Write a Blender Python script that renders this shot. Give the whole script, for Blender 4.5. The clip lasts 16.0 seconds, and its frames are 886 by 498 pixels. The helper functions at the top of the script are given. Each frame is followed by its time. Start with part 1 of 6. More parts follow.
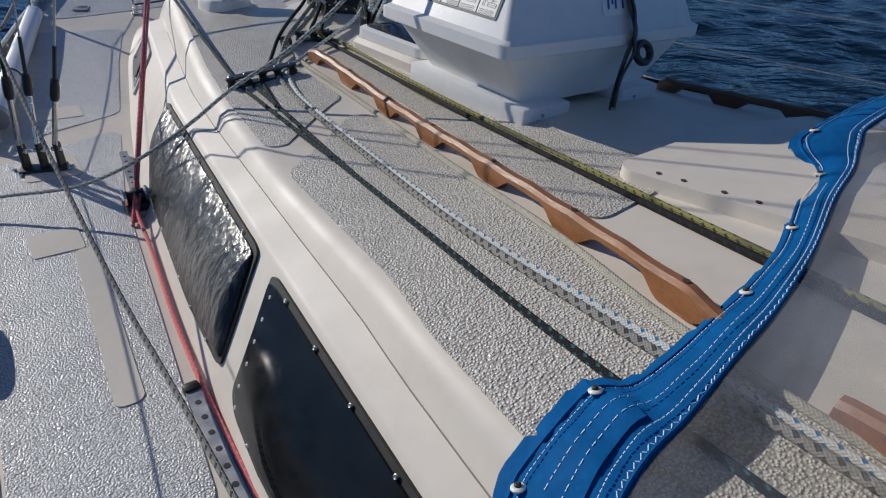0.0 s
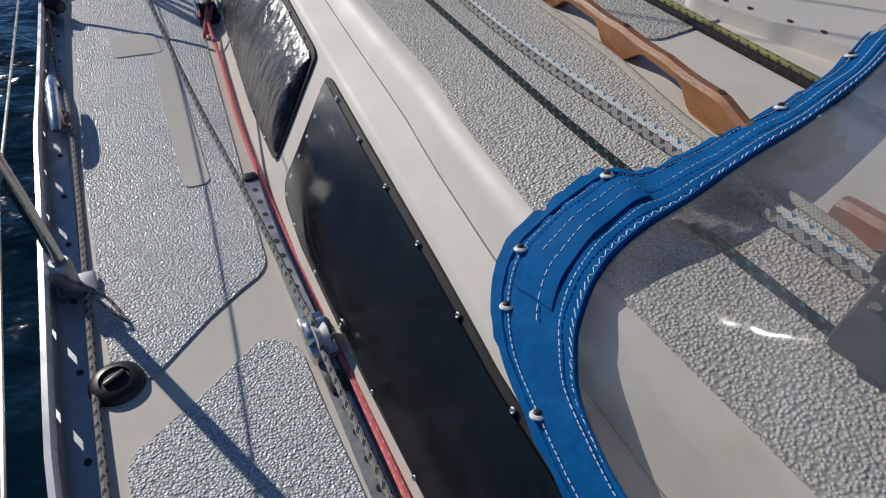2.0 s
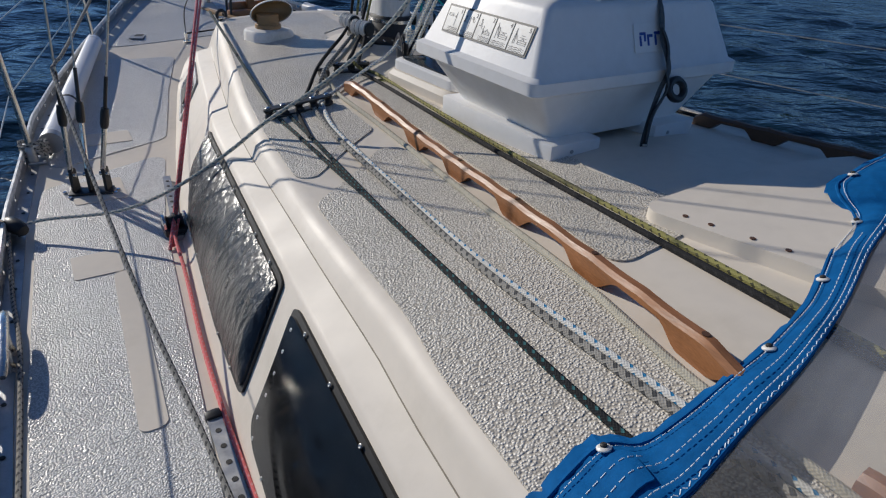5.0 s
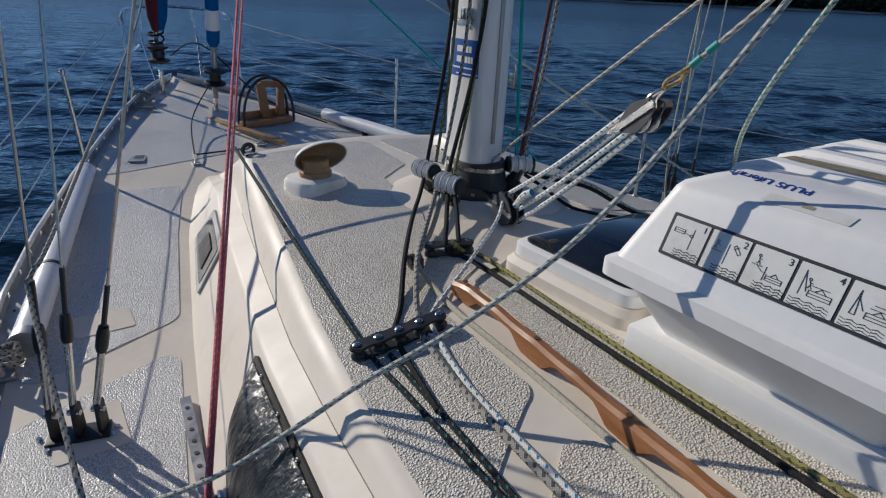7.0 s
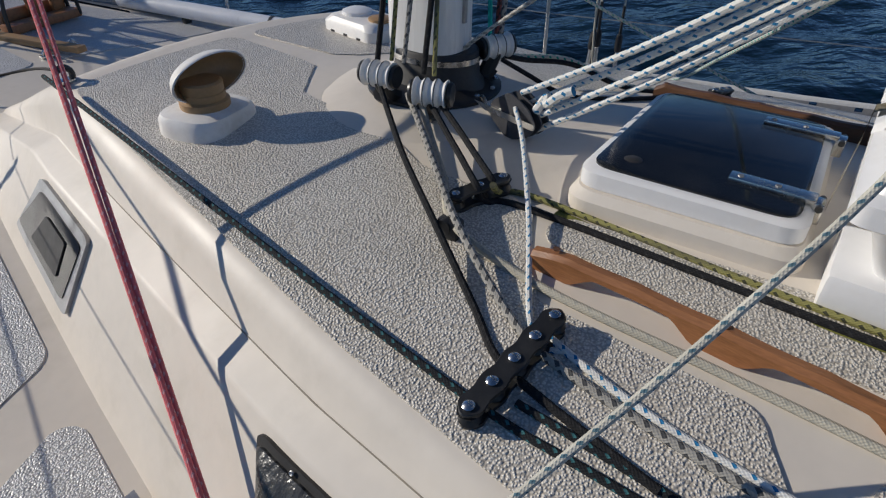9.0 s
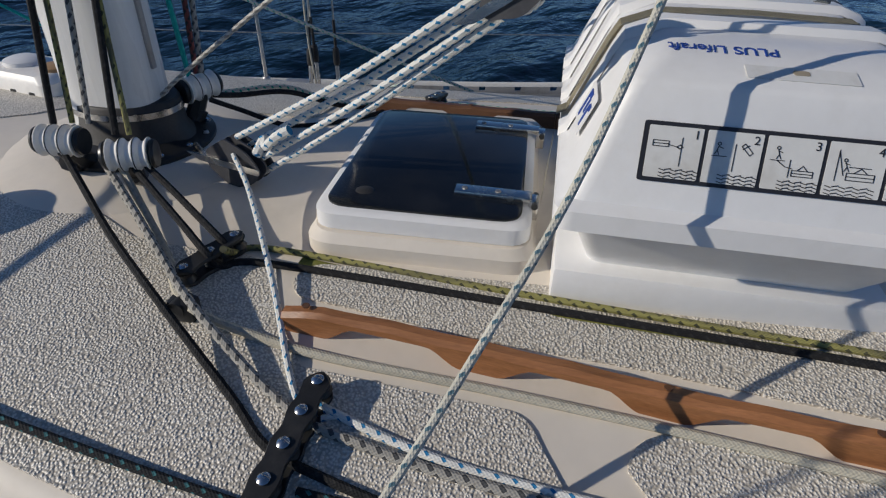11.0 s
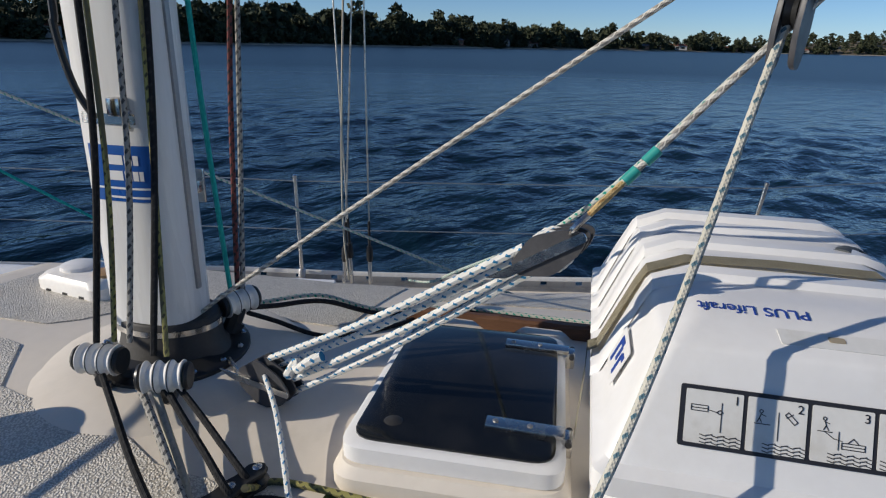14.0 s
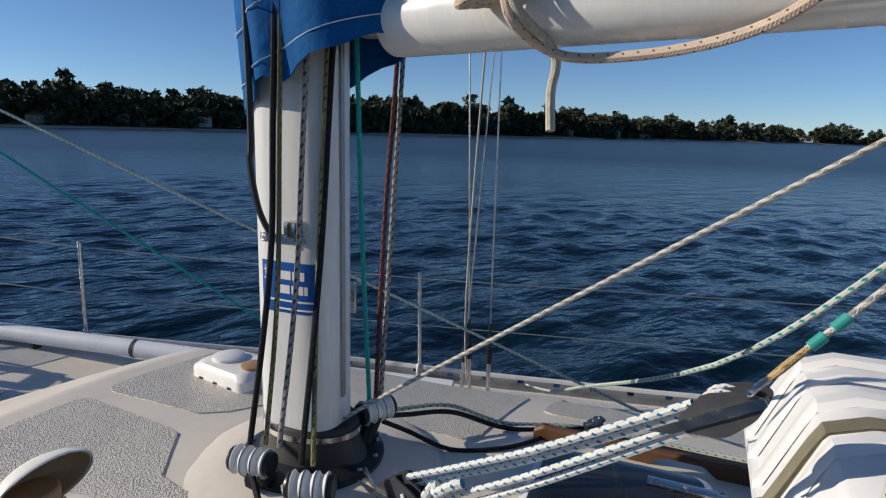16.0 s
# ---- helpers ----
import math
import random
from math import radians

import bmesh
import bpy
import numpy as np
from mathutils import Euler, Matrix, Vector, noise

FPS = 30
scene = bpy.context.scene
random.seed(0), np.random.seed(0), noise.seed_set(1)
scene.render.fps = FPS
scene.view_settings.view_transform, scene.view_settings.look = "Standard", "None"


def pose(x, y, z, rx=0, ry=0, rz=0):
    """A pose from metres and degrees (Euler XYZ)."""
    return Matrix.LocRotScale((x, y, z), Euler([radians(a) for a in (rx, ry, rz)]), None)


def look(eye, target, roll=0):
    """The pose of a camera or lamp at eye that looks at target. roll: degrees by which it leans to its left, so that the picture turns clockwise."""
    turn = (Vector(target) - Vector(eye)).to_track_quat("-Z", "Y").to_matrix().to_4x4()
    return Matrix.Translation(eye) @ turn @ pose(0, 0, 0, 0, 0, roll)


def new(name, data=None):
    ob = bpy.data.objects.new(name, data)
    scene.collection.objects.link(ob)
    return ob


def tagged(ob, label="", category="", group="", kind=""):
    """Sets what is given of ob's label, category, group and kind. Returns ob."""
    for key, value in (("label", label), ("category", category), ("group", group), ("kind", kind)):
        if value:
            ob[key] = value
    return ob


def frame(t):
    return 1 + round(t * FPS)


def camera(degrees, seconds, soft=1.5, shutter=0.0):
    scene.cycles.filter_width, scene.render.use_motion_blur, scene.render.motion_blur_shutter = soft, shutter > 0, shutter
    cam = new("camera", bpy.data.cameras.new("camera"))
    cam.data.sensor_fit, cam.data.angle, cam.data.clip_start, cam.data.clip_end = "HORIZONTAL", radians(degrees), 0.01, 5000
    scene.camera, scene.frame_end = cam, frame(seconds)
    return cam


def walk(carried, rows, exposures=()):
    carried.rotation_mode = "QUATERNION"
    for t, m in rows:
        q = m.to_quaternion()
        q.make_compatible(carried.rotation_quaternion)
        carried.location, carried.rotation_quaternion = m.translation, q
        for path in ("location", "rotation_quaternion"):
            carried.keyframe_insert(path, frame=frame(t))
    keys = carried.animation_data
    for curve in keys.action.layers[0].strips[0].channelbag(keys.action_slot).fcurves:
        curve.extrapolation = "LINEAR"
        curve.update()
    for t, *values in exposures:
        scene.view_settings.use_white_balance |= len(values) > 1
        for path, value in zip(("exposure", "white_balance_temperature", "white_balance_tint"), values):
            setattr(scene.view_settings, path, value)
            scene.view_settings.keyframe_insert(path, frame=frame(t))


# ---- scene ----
cam = camera(72.8, 16.0, soft=1.2)
PATH = [
    (0, (-1.655, -2.801, 1.263), (-0.579, -1.478, 0.218), 4.4),
    (0.5, (-1.675, -2.857, 1.236), (-0.702, -1.524, 0.107), 5.7),
    (1, (-1.673, -2.91, 1.209), (-0.79, -1.606, -0.024), 6.3),
    (1.5, (-1.679, -2.936, 1.191), (-0.857, -1.68, -0.13), 6.8),
    (2, (-1.682, -2.957, 1.185), (-0.891, -1.741, -0.191), 6.9),
    (2.5, (-1.679, -2.941, 1.214), (-0.886, -1.688, -0.127), 6.1),
    (3, (-1.664, -2.883, 1.276), (-0.83, -1.534, 0.057), 4.4),
    (3.2, (-1.657, -2.873, 1.284), (-0.801, -1.499, 0.11), 3.9),
    (5.3, (-1.601, -2.771, 1.302), (-0.608, -1.323, 0.344), 3.3),
    (5.5, (-1.596, -2.684, 1.329), (-0.61, -1.211, 0.403), 3.2),
    (6, (-1.596, -2.335, 1.412), (-0.592, -0.822, 0.573), 2.4),
    (6.5, (-1.542, -2.046, 1.404), (-0.498, -0.534, 0.614), 2.4),
    (7, (-1.507, -1.783, 1.414), (-0.436, -0.294, 0.617), 2.8),
    (7.5, (-1.486, -1.486, 1.413), (-0.349, -0.074, 0.568), 1.8),
    (8, (-1.468, -1.314, 1.374), (-0.241, -0.031, 0.453), 2.0),
    (8.2, (-1.464, -1.179, 1.36), (-0.197, 0.023, 0.386), 1.5),
    (10.3, (-1.407, -0.919, 1.304), (0.024, -0.329, 0.038), 1.1),
    (10.5, (-1.389, -0.936, 1.319), (0.101, -0.438, 0.081), 1.3),
    (11, (-1.341, -0.999, 1.364), (0.277, -0.716, 0.224), 1.6),
    (11.5, (-1.338, -1.018, 1.379), (0.356, -0.855, 0.33), 1.9),
    (12, (-1.328, -1.014, 1.399), (0.42, -0.85, 0.441), 1.7),
    (12.5, (-1.31, -0.994, 1.442), (0.499, -0.773, 0.618), 1.5),
    (13, (-1.293, -0.988, 1.477), (0.557, -0.712, 0.769), 1.4),
    (13.5, (-1.281, -0.989, 1.478), (0.579, -0.668, 0.817), 1.5),
    (14, (-1.291, -0.973, 1.479), (0.554, -0.548, 0.833), 1.3),
    (14.5, (-1.318, -0.914, 1.478), (0.488, -0.336, 0.842), 1.2),
    (15, (-1.336, -0.873, 1.491), (0.438, -0.173, 0.889), 1.5),
    (15.5, (-1.326, -0.864, 1.544), (0.458, -0.109, 1.048), 1.7),
    (16, (-1.324, -0.876, 1.576), (0.479, -0.101, 1.192), 1.6),
]
walk(cam, [(t, look(eye, target, roll)) for t, eye, target, roll in PATH],
     exposures=[(0.0, -0.36, 6000, 10), (3.0, -0.4, 6000, 10), (5.5, -0.28, 6200, 10), (8.0, -0.25, 6250, 10), (10.5, -0.38, 6250, 10), (12.0, -0.18, 6250, 10), (14.5, -0.05, 6450, 10), (16.0, 0.0, 6550, 10)])

# ---------------------------------------------------------------- light
SUN_EL, SUN_FROM = 23.0, (-0.38, 0.92)   # degrees; the way in plan from the boat towards the sun
world = bpy.data.worlds.new("sky")
scene.world = world
world.use_nodes = True
wn = world.node_tree.nodes
sky = wn.new("ShaderNodeTexSky")
sky.sky_type, sky.sun_disc = "NISHITA", False
sky.sun_elevation = radians(SUN_EL)
sky.sun_rotation = math.atan2(SUN_FROM[0], SUN_FROM[1])
sky.air_density, sky.dust_density, sky.ozone_density = 0.7, 0.0, 5.8
world.node_tree.links.new(sky.outputs[0], wn["Background"].inputs[0])
wn["Background"].inputs[1].default_value = 0.1
sun = new("sun", bpy.data.lights.new("sun", "SUN"))
sun.data.energy, sun.data.angle, sun.data.color = 4.2, radians(0.5), (1.0, 0.91, 0.78)
ce = math.cos(radians(SUN_EL))
n2 = math.hypot(*SUN_FROM)
sun.matrix_world = look((0, 0, 0), (-SUN_FROM[0] / n2 * ce, -SUN_FROM[1] / n2 * ce, -math.sin(radians(SUN_EL))))


# ---------------------------------------------------------------- materials
def mat(name, color, rough=0.5, metal=0.0, vary=0.0, scale=8.0, bump=0.0, bscale=60.0, bkind="noise", dirt=None, dirt_scale=3.0, dirt_amt=0.5, spec=0.5, clear=0.0, bdist=0.002, stretch=None, groove=None):
    """A surface: base colour with two scales of variation, optional dirt and relief."""
    m = bpy.data.materials.new(name)
    m.use_nodes = True
    nt, nd = m.node_tree, m.node_tree.nodes
    b = nd["Principled BSDF"]
    b.inputs["Base Color"].default_value = (*color, 1)
    b.inputs["Roughness"].default_value = rough
    b.inputs["Metallic"].default_value = metal
    b.inputs["Specular IOR Level"].default_value = spec
    b.inputs["Coat Weight"].default_value = clear
    co = nd.new("ShaderNodeTexCoord")
    src = co.outputs["Object"]
    if stretch:
        mp = nd.new("ShaderNodeMapping")
        mp.inputs["Scale"].default_value = stretch
        nt.links.new(src, mp.inputs[0])
        src = mp.outputs[0]
    last = None
    if vary:
        t1, t2 = nd.new("ShaderNodeTexNoise"), nd.new("ShaderNodeTexNoise")
        t1.inputs["Scale"].default_value, t2.inputs["Scale"].default_value = scale, scale * 9
        t1.inputs["Detail"].default_value = 6
        mx = nd.new("ShaderNodeMath")
        mx.operation = "ADD"
        for t, i in ((t1, 0), (t2, 1)):
            nt.links.new(src, t.inputs["Vector"])
            nt.links.new(t.outputs["Fac"], mx.inputs[i])
        mr = nd.new("ShaderNodeMapRange")
        mr.inputs[1].default_value, mr.inputs[2].default_value = 0.6, 1.4
        mr.inputs[3].default_value, mr.inputs[4].default_value = 1 - vary, 1 + vary
        nt.links.new(mx.outputs[0], mr.inputs[0])
        hs = nd.new("ShaderNodeHueSaturation")
        hs.inputs["Color"].default_value = (*color, 1)
        nt.links.new(mr.outputs[0], hs.inputs["Value"])
        last = hs.outputs[0]
        rr = nd.new("ShaderNodeMapRange")
        rr.inputs[1].default_value, rr.inputs[2].default_value = 0.3, 0.7
        rr.inputs[3].default_value, rr.inputs[4].default_value = max(0.02, rough - 0.1), min(1, rough + 0.1)
        nt.links.new(t1.outputs["Fac"], rr.inputs[0])
        nt.links.new(rr.outputs[0], b.inputs["Roughness"])
    if dirt:
        td = nd.new("ShaderNodeTexNoise")
        td.inputs["Scale"].default_value, td.inputs["Detail"].default_value = dirt_scale, 8
        td.inputs["Roughness"].default_value = 0.65
        nt.links.new(src, td.inputs["Vector"])
        rp = nd.new("ShaderNodeMapRange")
        rp.inputs[1].default_value, rp.inputs[2].default_value = 0.52, 0.75
        rp.inputs[3].default_value, rp.inputs[4].default_value = 0, dirt_amt
        nt.links.new(td.outputs["Fac"], rp.inputs[0])
        mc = nd.new("ShaderNodeMix")
        mc.data_type = "RGBA"
        mc.inputs[6].default_value, mc.inputs[7].default_value = (*color, 1), (*dirt, 1)
        nt.links.new(rp.outputs[0], mc.inputs[0])
        if last:
            nt.links.new(last, mc.inputs[6])
        last = mc.outputs[2]
    if last:
        nt.links.new(last, b.inputs["Base Color"])
    if bump:
        bp = nd.new("ShaderNodeBump")
        bp.inputs["Strength"].default_value, bp.inputs["Distance"].default_value = bump, bdist
        if bkind == "cells":
            tb = nd.new("ShaderNodeTexVoronoi")
            tb.feature = "SMOOTH_F1"
            tb.inputs["Scale"].default_value = bscale
            tb.inputs["Smoothness"].default_value = 0.6
            nz = nd.new("ShaderNodeTexNoise")
            nz.inputs["Scale"].default_value = bscale * 0.5
            vm = nd.new("ShaderNodeVectorMath")
            vm.operation = "MULTIPLY_ADD"
            vm.inputs[1].default_value = (0.003, 0.003, 0.003)
            nt.links.new(src, nz.inputs["Vector"])
            nt.links.new(nz.outputs["Color"], vm.inputs[0])
            nt.links.new(src, vm.inputs[2])
            nt.links.new(vm.outputs[0], tb.inputs["Vector"])
            bp.invert = True
            nt.links.new(tb.outputs["Distance"], bp.inputs["Height"])
            # hollows between cells get a darker colour, painted-in shading that strengthens the relief
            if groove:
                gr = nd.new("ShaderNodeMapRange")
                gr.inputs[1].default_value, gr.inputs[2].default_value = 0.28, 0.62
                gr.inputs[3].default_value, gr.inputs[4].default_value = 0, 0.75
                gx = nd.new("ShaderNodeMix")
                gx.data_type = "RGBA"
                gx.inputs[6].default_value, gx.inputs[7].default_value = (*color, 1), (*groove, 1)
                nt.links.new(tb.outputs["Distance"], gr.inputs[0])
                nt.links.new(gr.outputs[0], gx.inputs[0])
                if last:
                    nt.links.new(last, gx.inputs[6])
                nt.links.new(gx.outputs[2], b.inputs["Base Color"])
        else:
            tb = nd.new("ShaderNodeTexNoise")
            tb.inputs["Scale"].default_value, tb.inputs["Detail"].default_value = bscale, 4
            nt.links.new(src, tb.inputs["Vector"])
            nt.links.new(tb.outputs["Fac"], bp.inputs["Height"])
        nt.links.new(bp.outputs[0], b.inputs["Normal"])
    return m


def rope_mat(name, base, fleck, share=0.25, turns=8.0, pitch=150.0, dirt=None):
    """Braided line: strands wind round it both ways; flecks of a second colour. UV u is metres along, v once round."""
    m = bpy.data.materials.new(name)
    m.use_nodes = True
    nt, nd = m.node_tree, m.node_tree.nodes
    b = nd["Principled BSDF"]
    b.inputs["Roughness"].default_value, b.inputs["Specular IOR Level"].default_value = 0.8, 0.25
    uv = nd.new("ShaderNodeUVMap")
    sp = nd.new("ShaderNodeSeparateXYZ")
    nt.links.new(uv.outputs[0], sp.inputs[0])

    def mth(op, a, c, d=None):
        n = nd.new("ShaderNodeMath")
        n.operation = op
        for i, v in enumerate((a, c, d)):
            if v is None:
                continue
            if isinstance(v, (int, float)):
                n.inputs[i].default_value = v
            else:
                nt.links.new(v, n.inputs[i])
        return n.outputs[0]
    a = mth("ADD", mth("MULTIPLY", sp.outputs[0], pitch), mth("MULTIPLY", sp.outputs[1], turns))
    c = mth("SUBTRACT", mth("MULTIPLY", sp.outputs[0], pitch), mth("MULTIPLY", sp.outputs[1], turns))
    fa, fc = mth("FRACT", a, 0), mth("FRACT", c, 0)
    f1 = mth("LESS_THAN", mth("FRACT", mth("MULTIPLY", a, 0.25), 0), share)
    f2 = mth("LESS_THAN", mth("FRACT", mth("MULTIPLY", c, 0.25), 0), share * 1.7)
    fl = mth("MULTIPLY", f1, f2)
    no = nd.new("ShaderNodeTexNoise")
    no.inputs["Scale"].default_value, no.inputs["Detail"].default_value = 14, 5
    mx = nd.new("ShaderNodeMix")
    mx.data_type = "RGBA"
    mx.inputs[6].default_value, mx.inputs[7].default_value = (*base, 1), (*fleck, 1)
    nt.links.new(fl, mx.inputs[0])
    hs = nd.new("ShaderNodeHueSaturation")
    nt.links.new(mx.outputs[2], hs.inputs["Color"])
    nt.links.new(mth("MULTIPLY_ADD", no.outputs["Fac"], 0.7, 0.62), hs.inputs["Value"])
    out = hs.outputs[0]
    if dirt:
        n2 = nd.new("ShaderNodeTexNoise")
        n2.inputs["Scale"].default_value, n2.inputs["Detail"].default_value = 6, 6
        mr = nd.new("ShaderNodeMapRange")
        mr.inputs[1].default_value, mr.inputs[2].default_value = 0.45, 0.62
        m2 = nd.new("ShaderNodeMix")
        m2.data_type = "RGBA"
        m2.inputs[7].default_value = (*dirt, 1)
        nt.links.new(n2.outputs["Fac"], mr.inputs[0])
        nt.links.new(mr.outputs[0], m2.inputs[0])
        nt.links.new(out, m2.inputs[6])
        out = m2.outputs[2]
    nt.links.new(out, b.inputs["Base Color"])
    bp = nd.new("ShaderNodeBump")
    bp.inputs["Strength"].default_value, bp.inputs["Distance"].default_value = 0.8, 0.001
    hgt = mth("ADD", mth("PINGPONG", fa, 0.5), mth("PINGPONG", fc, 0.5))
    nt.links.new(hgt, bp.inputs["Height"])
    nt.links.new(bp.outputs[0], b.inputs["Normal"])
    return m


GEL = mat("cream_gelcoat", (0.74, 0.67, 0.57), 0.52, spec=0.38, vary=0.04, scale=3, dirt=(0.5, 0.44, 0.34), dirt_scale=5, dirt_amt=0.35)
# groove: darker tint painted into the hollows to deepen the relief's shading
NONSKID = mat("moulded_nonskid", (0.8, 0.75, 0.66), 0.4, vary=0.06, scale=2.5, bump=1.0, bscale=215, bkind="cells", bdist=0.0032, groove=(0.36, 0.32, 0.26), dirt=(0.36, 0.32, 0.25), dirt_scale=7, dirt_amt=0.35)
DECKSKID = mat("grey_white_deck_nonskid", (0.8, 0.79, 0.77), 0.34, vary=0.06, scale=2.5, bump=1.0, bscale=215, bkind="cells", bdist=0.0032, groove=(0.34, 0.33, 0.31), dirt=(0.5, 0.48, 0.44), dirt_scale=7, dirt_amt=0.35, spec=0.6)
WHITE = mat("white_plastic", (0.80, 0.79, 0.77), 0.4, vary=0.03, scale=4, bump=0.12, bscale=90, dirt=(0.55, 0.52, 0.46), dirt_scale=4, dirt_amt=0.3)
PAINT = mat("white_mast_paint", (0.78, 0.77, 0.74), 0.28, vary=0.03, scale=3, dirt=(0.5, 0.46, 0.4), dirt_scale=3, dirt_amt=0.3, stretch=(6, 6, 0.6))
PVC = mat("white_pvc", (0.74, 0.75, 0.77), 0.35, vary=0.04)
ALU = mat("grey_aluminium", (0.42, 0.42, 0.42), 0.45, 0.8, vary=0.12, scale=20, dirt=(0.12, 0.11, 0.1), dirt_scale=9, dirt_amt=0.7)
STEEL = mat("stainless_steel", (0.62, 0.61, 0.58), 0.22, 1.0, vary=0.1, scale=30, dirt=(0.3, 0.2, 0.12), dirt_scale=15, dirt_amt=0.4)
BLACK = mat("black_plastic", (0.018, 0.018, 0.018), 0.42, vary=0.3, scale=30, bump=0.1, bscale=120)
RUBBER = mat("dark_rubber", (0.03, 0.028, 0.026), 0.6, vary=0.3, scale=20)
ACRYL = mat("smoked_acrylic", (0.008, 0.009, 0.01), 0.12, vary=0.3, scale=6, bump=0.03, bscale=9, dirt=(0.05, 0.048, 0.045), dirt_scale=2.2, dirt_amt=0.5, spec=0.5)
WET = mat("wet_acrylic", (0.014, 0.015, 0.016), 0.3, vary=0.3, scale=6, bump=0.9, bscale=32, bdist=0.011, stretch=(1, 1, 0.45), dirt=(0.17, 0.16, 0.14), dirt_scale=4, dirt_amt=0.75)
TEAK = mat("oiled_teak", (0.33, 0.14, 0.053), 0.45, vary=0.28, scale=5, bump=0.25, bscale=26, dirt=(0.14, 0.062, 0.026), dirt_scale=6, dirt_amt=0.6, stretch=(9, 1, 9))
BROWN = mat("brown_wood", (0.12, 0.055, 0.025), 0.5, vary=0.3, scale=5, stretch=(9, 1, 9))
CANVAS = mat("blue_canvas", (0.005, 0.105, 0.31), 0.8, vary=0.2, scale=6, bump=0.6, bscale=28, bdist=0.006, spec=0.12)
THREAD = mat("white_thread", (0.75, 0.8, 0.85), 0.8)
BONE = mat("aged_white_plastic", (0.86, 0.83, 0.77), 0.45, vary=0.05, dirt=(0.45, 0.38, 0.28), dirt_scale=8, dirt_amt=0.5)
TAN = mat("tan_plastic", (0.36, 0.22, 0.1), 0.5, vary=0.12, scale=12)
LABEL = mat("label_white", (0.74, 0.73, 0.69), 0.4, vary=0.05, scale=9, dirt=(0.5, 0.46, 0.38), dirt_scale=12, dirt_amt=0.5)
INK = mat("black_print", (0.02, 0.02, 0.025), 0.5)
BLUEINK = mat("blue_print", (0.02, 0.06, 0.3), 0.45)
STICKER = mat("blue_sticker", (0.01, 0.09, 0.36), 0.35, vary=0.06)
GREEN = mat("green_tape", (0.025, 0.31, 0.27), 0.5, vary=0.1)
ALGAE = mat("algae_grime", (0.2, 0.2, 0.04), 0.9, vary=0.4, scale=40)
WEB = mat("beige_webbing", (0.42, 0.38, 0.27), 0.8, vary=0.15, scale=30, bump=0.2, bscale=300)
DKWEB = mat("dark_webbing", (0.07, 0.08, 0.085), 0.8, vary=0.3, scale=30, dirt=(0.22, 0.22, 0.19), dirt_scale=35, dirt_amt=0.7)
WIRE = mat("wire_rope", (0.5, 0.49, 0.45), 0.35, 0.9, vary=0.2, scale=60)
MAROON = mat("maroon_canvas", (0.12, 0.012, 0.02), 0.8, vary=0.15)
R_RED = rope_mat("red_line", (0.85, 0.2, 0.2), (0.85, 0.42, 0.4), 0.3)
R_BLK = rope_mat("black_line", (0.018, 0.02, 0.022), (0.05, 0.16, 0.17), 0.3)
R_BLKP = rope_mat("plain_black_line", (0.016, 0.016, 0.017), (0.03, 0.03, 0.03), 0.3)
R_GRY = rope_mat("weathered_grey_line", (0.36, 0.34, 0.3), (0.08, 0.08, 0.08), 0.4)
R_WHT = rope_mat("white_blue_fleck_line", (0.74, 0.73, 0.68), (0.03, 0.2, 0.4), 0.3)
R_CRM = rope_mat("cream_line", (0.52, 0.48, 0.38), (0.42, 0.4, 0.33), 0.3)
R_YEL = rope_mat("yellow_green_line", (0.31, 0.29, 0.1), (0.07, 0.07, 0.04), 0.35, dirt=(0.13, 0.12, 0.07))
R_TEAL = rope_mat("teal_line", (0.02, 0.38, 0.33), (0.04, 0.46, 0.4), 0.3)
R_TEALW = rope_mat("white_teal_line", (0.5, 0.52, 0.47), (0.02, 0.26, 0.2), 0.35)
R_REDB = rope_mat("dark_red_line", (0.17, 0.05, 0.045), (0.03, 0.03, 0.03), 0.4)
R_ORG = rope_mat("pale_orange_line", (0.6, 0.47, 0.36), (0.12, 0.08, 0.06), 0.15)
R_GOLD = rope_mat("golden_line", (0.5, 0.36, 0.17), (0.3, 0.18, 0.07), 0.3)
R_WIRE = rope_mat("stranded_wire_rope", (0.6, 0.58, 0.52), (0.3, 0.28, 0.25), 0.5)
R_PREV = rope_mat("speckled_line", (0.56, 0.54, 0.46), (0.1, 0.18, 0.22), 0.32)

glass = bpy.data.materials.new("clear_vinyl")
glass.use_nodes = True
gn, gl = glass.node_tree.nodes, glass.node_tree.links
gt, gg, gm = gn.new("ShaderNodeBsdfTransparent"), gn.new("ShaderNodeBsdfGlossy"), gn.new("ShaderNodeMixShader")
gt.inputs[0].default_value = (0.72, 0.73, 0.75, 1)
gg.inputs["Roughness"].default_value = 0.06
gf = gn.new("ShaderNodeFresnel")
gf.inputs[0].default_value = 1.6
gz, gb = gn.new("ShaderNodeTexNoise"), gn.new("ShaderNodeBump")
gz.inputs["Scale"].default_value, gz.inputs["Detail"].default_value = 5, 3
gb.inputs["Strength"].default_value, gb.inputs["Distance"].default_value = 0.35, 0.03
gl.new(gz.outputs["Fac"], gb.inputs["Height"])
gl.new(gb.outputs[0], gg.inputs["Normal"])
gl.new(gf.outputs[0], gm.inputs[0])
gl.new(gt.outputs[0], gm.inputs[1])
gl.new(gg.outputs[0], gm.inputs[2])
gd, gm2, gz2, gr2 = gn.new("ShaderNodeBsdfDiffuse"), gn.new("ShaderNodeMixShader"), gn.new("ShaderNodeTexNoise"), gn.new("ShaderNodeMapRange")
gd.inputs[0].default_value = (0.66, 0.67, 0.69, 1)
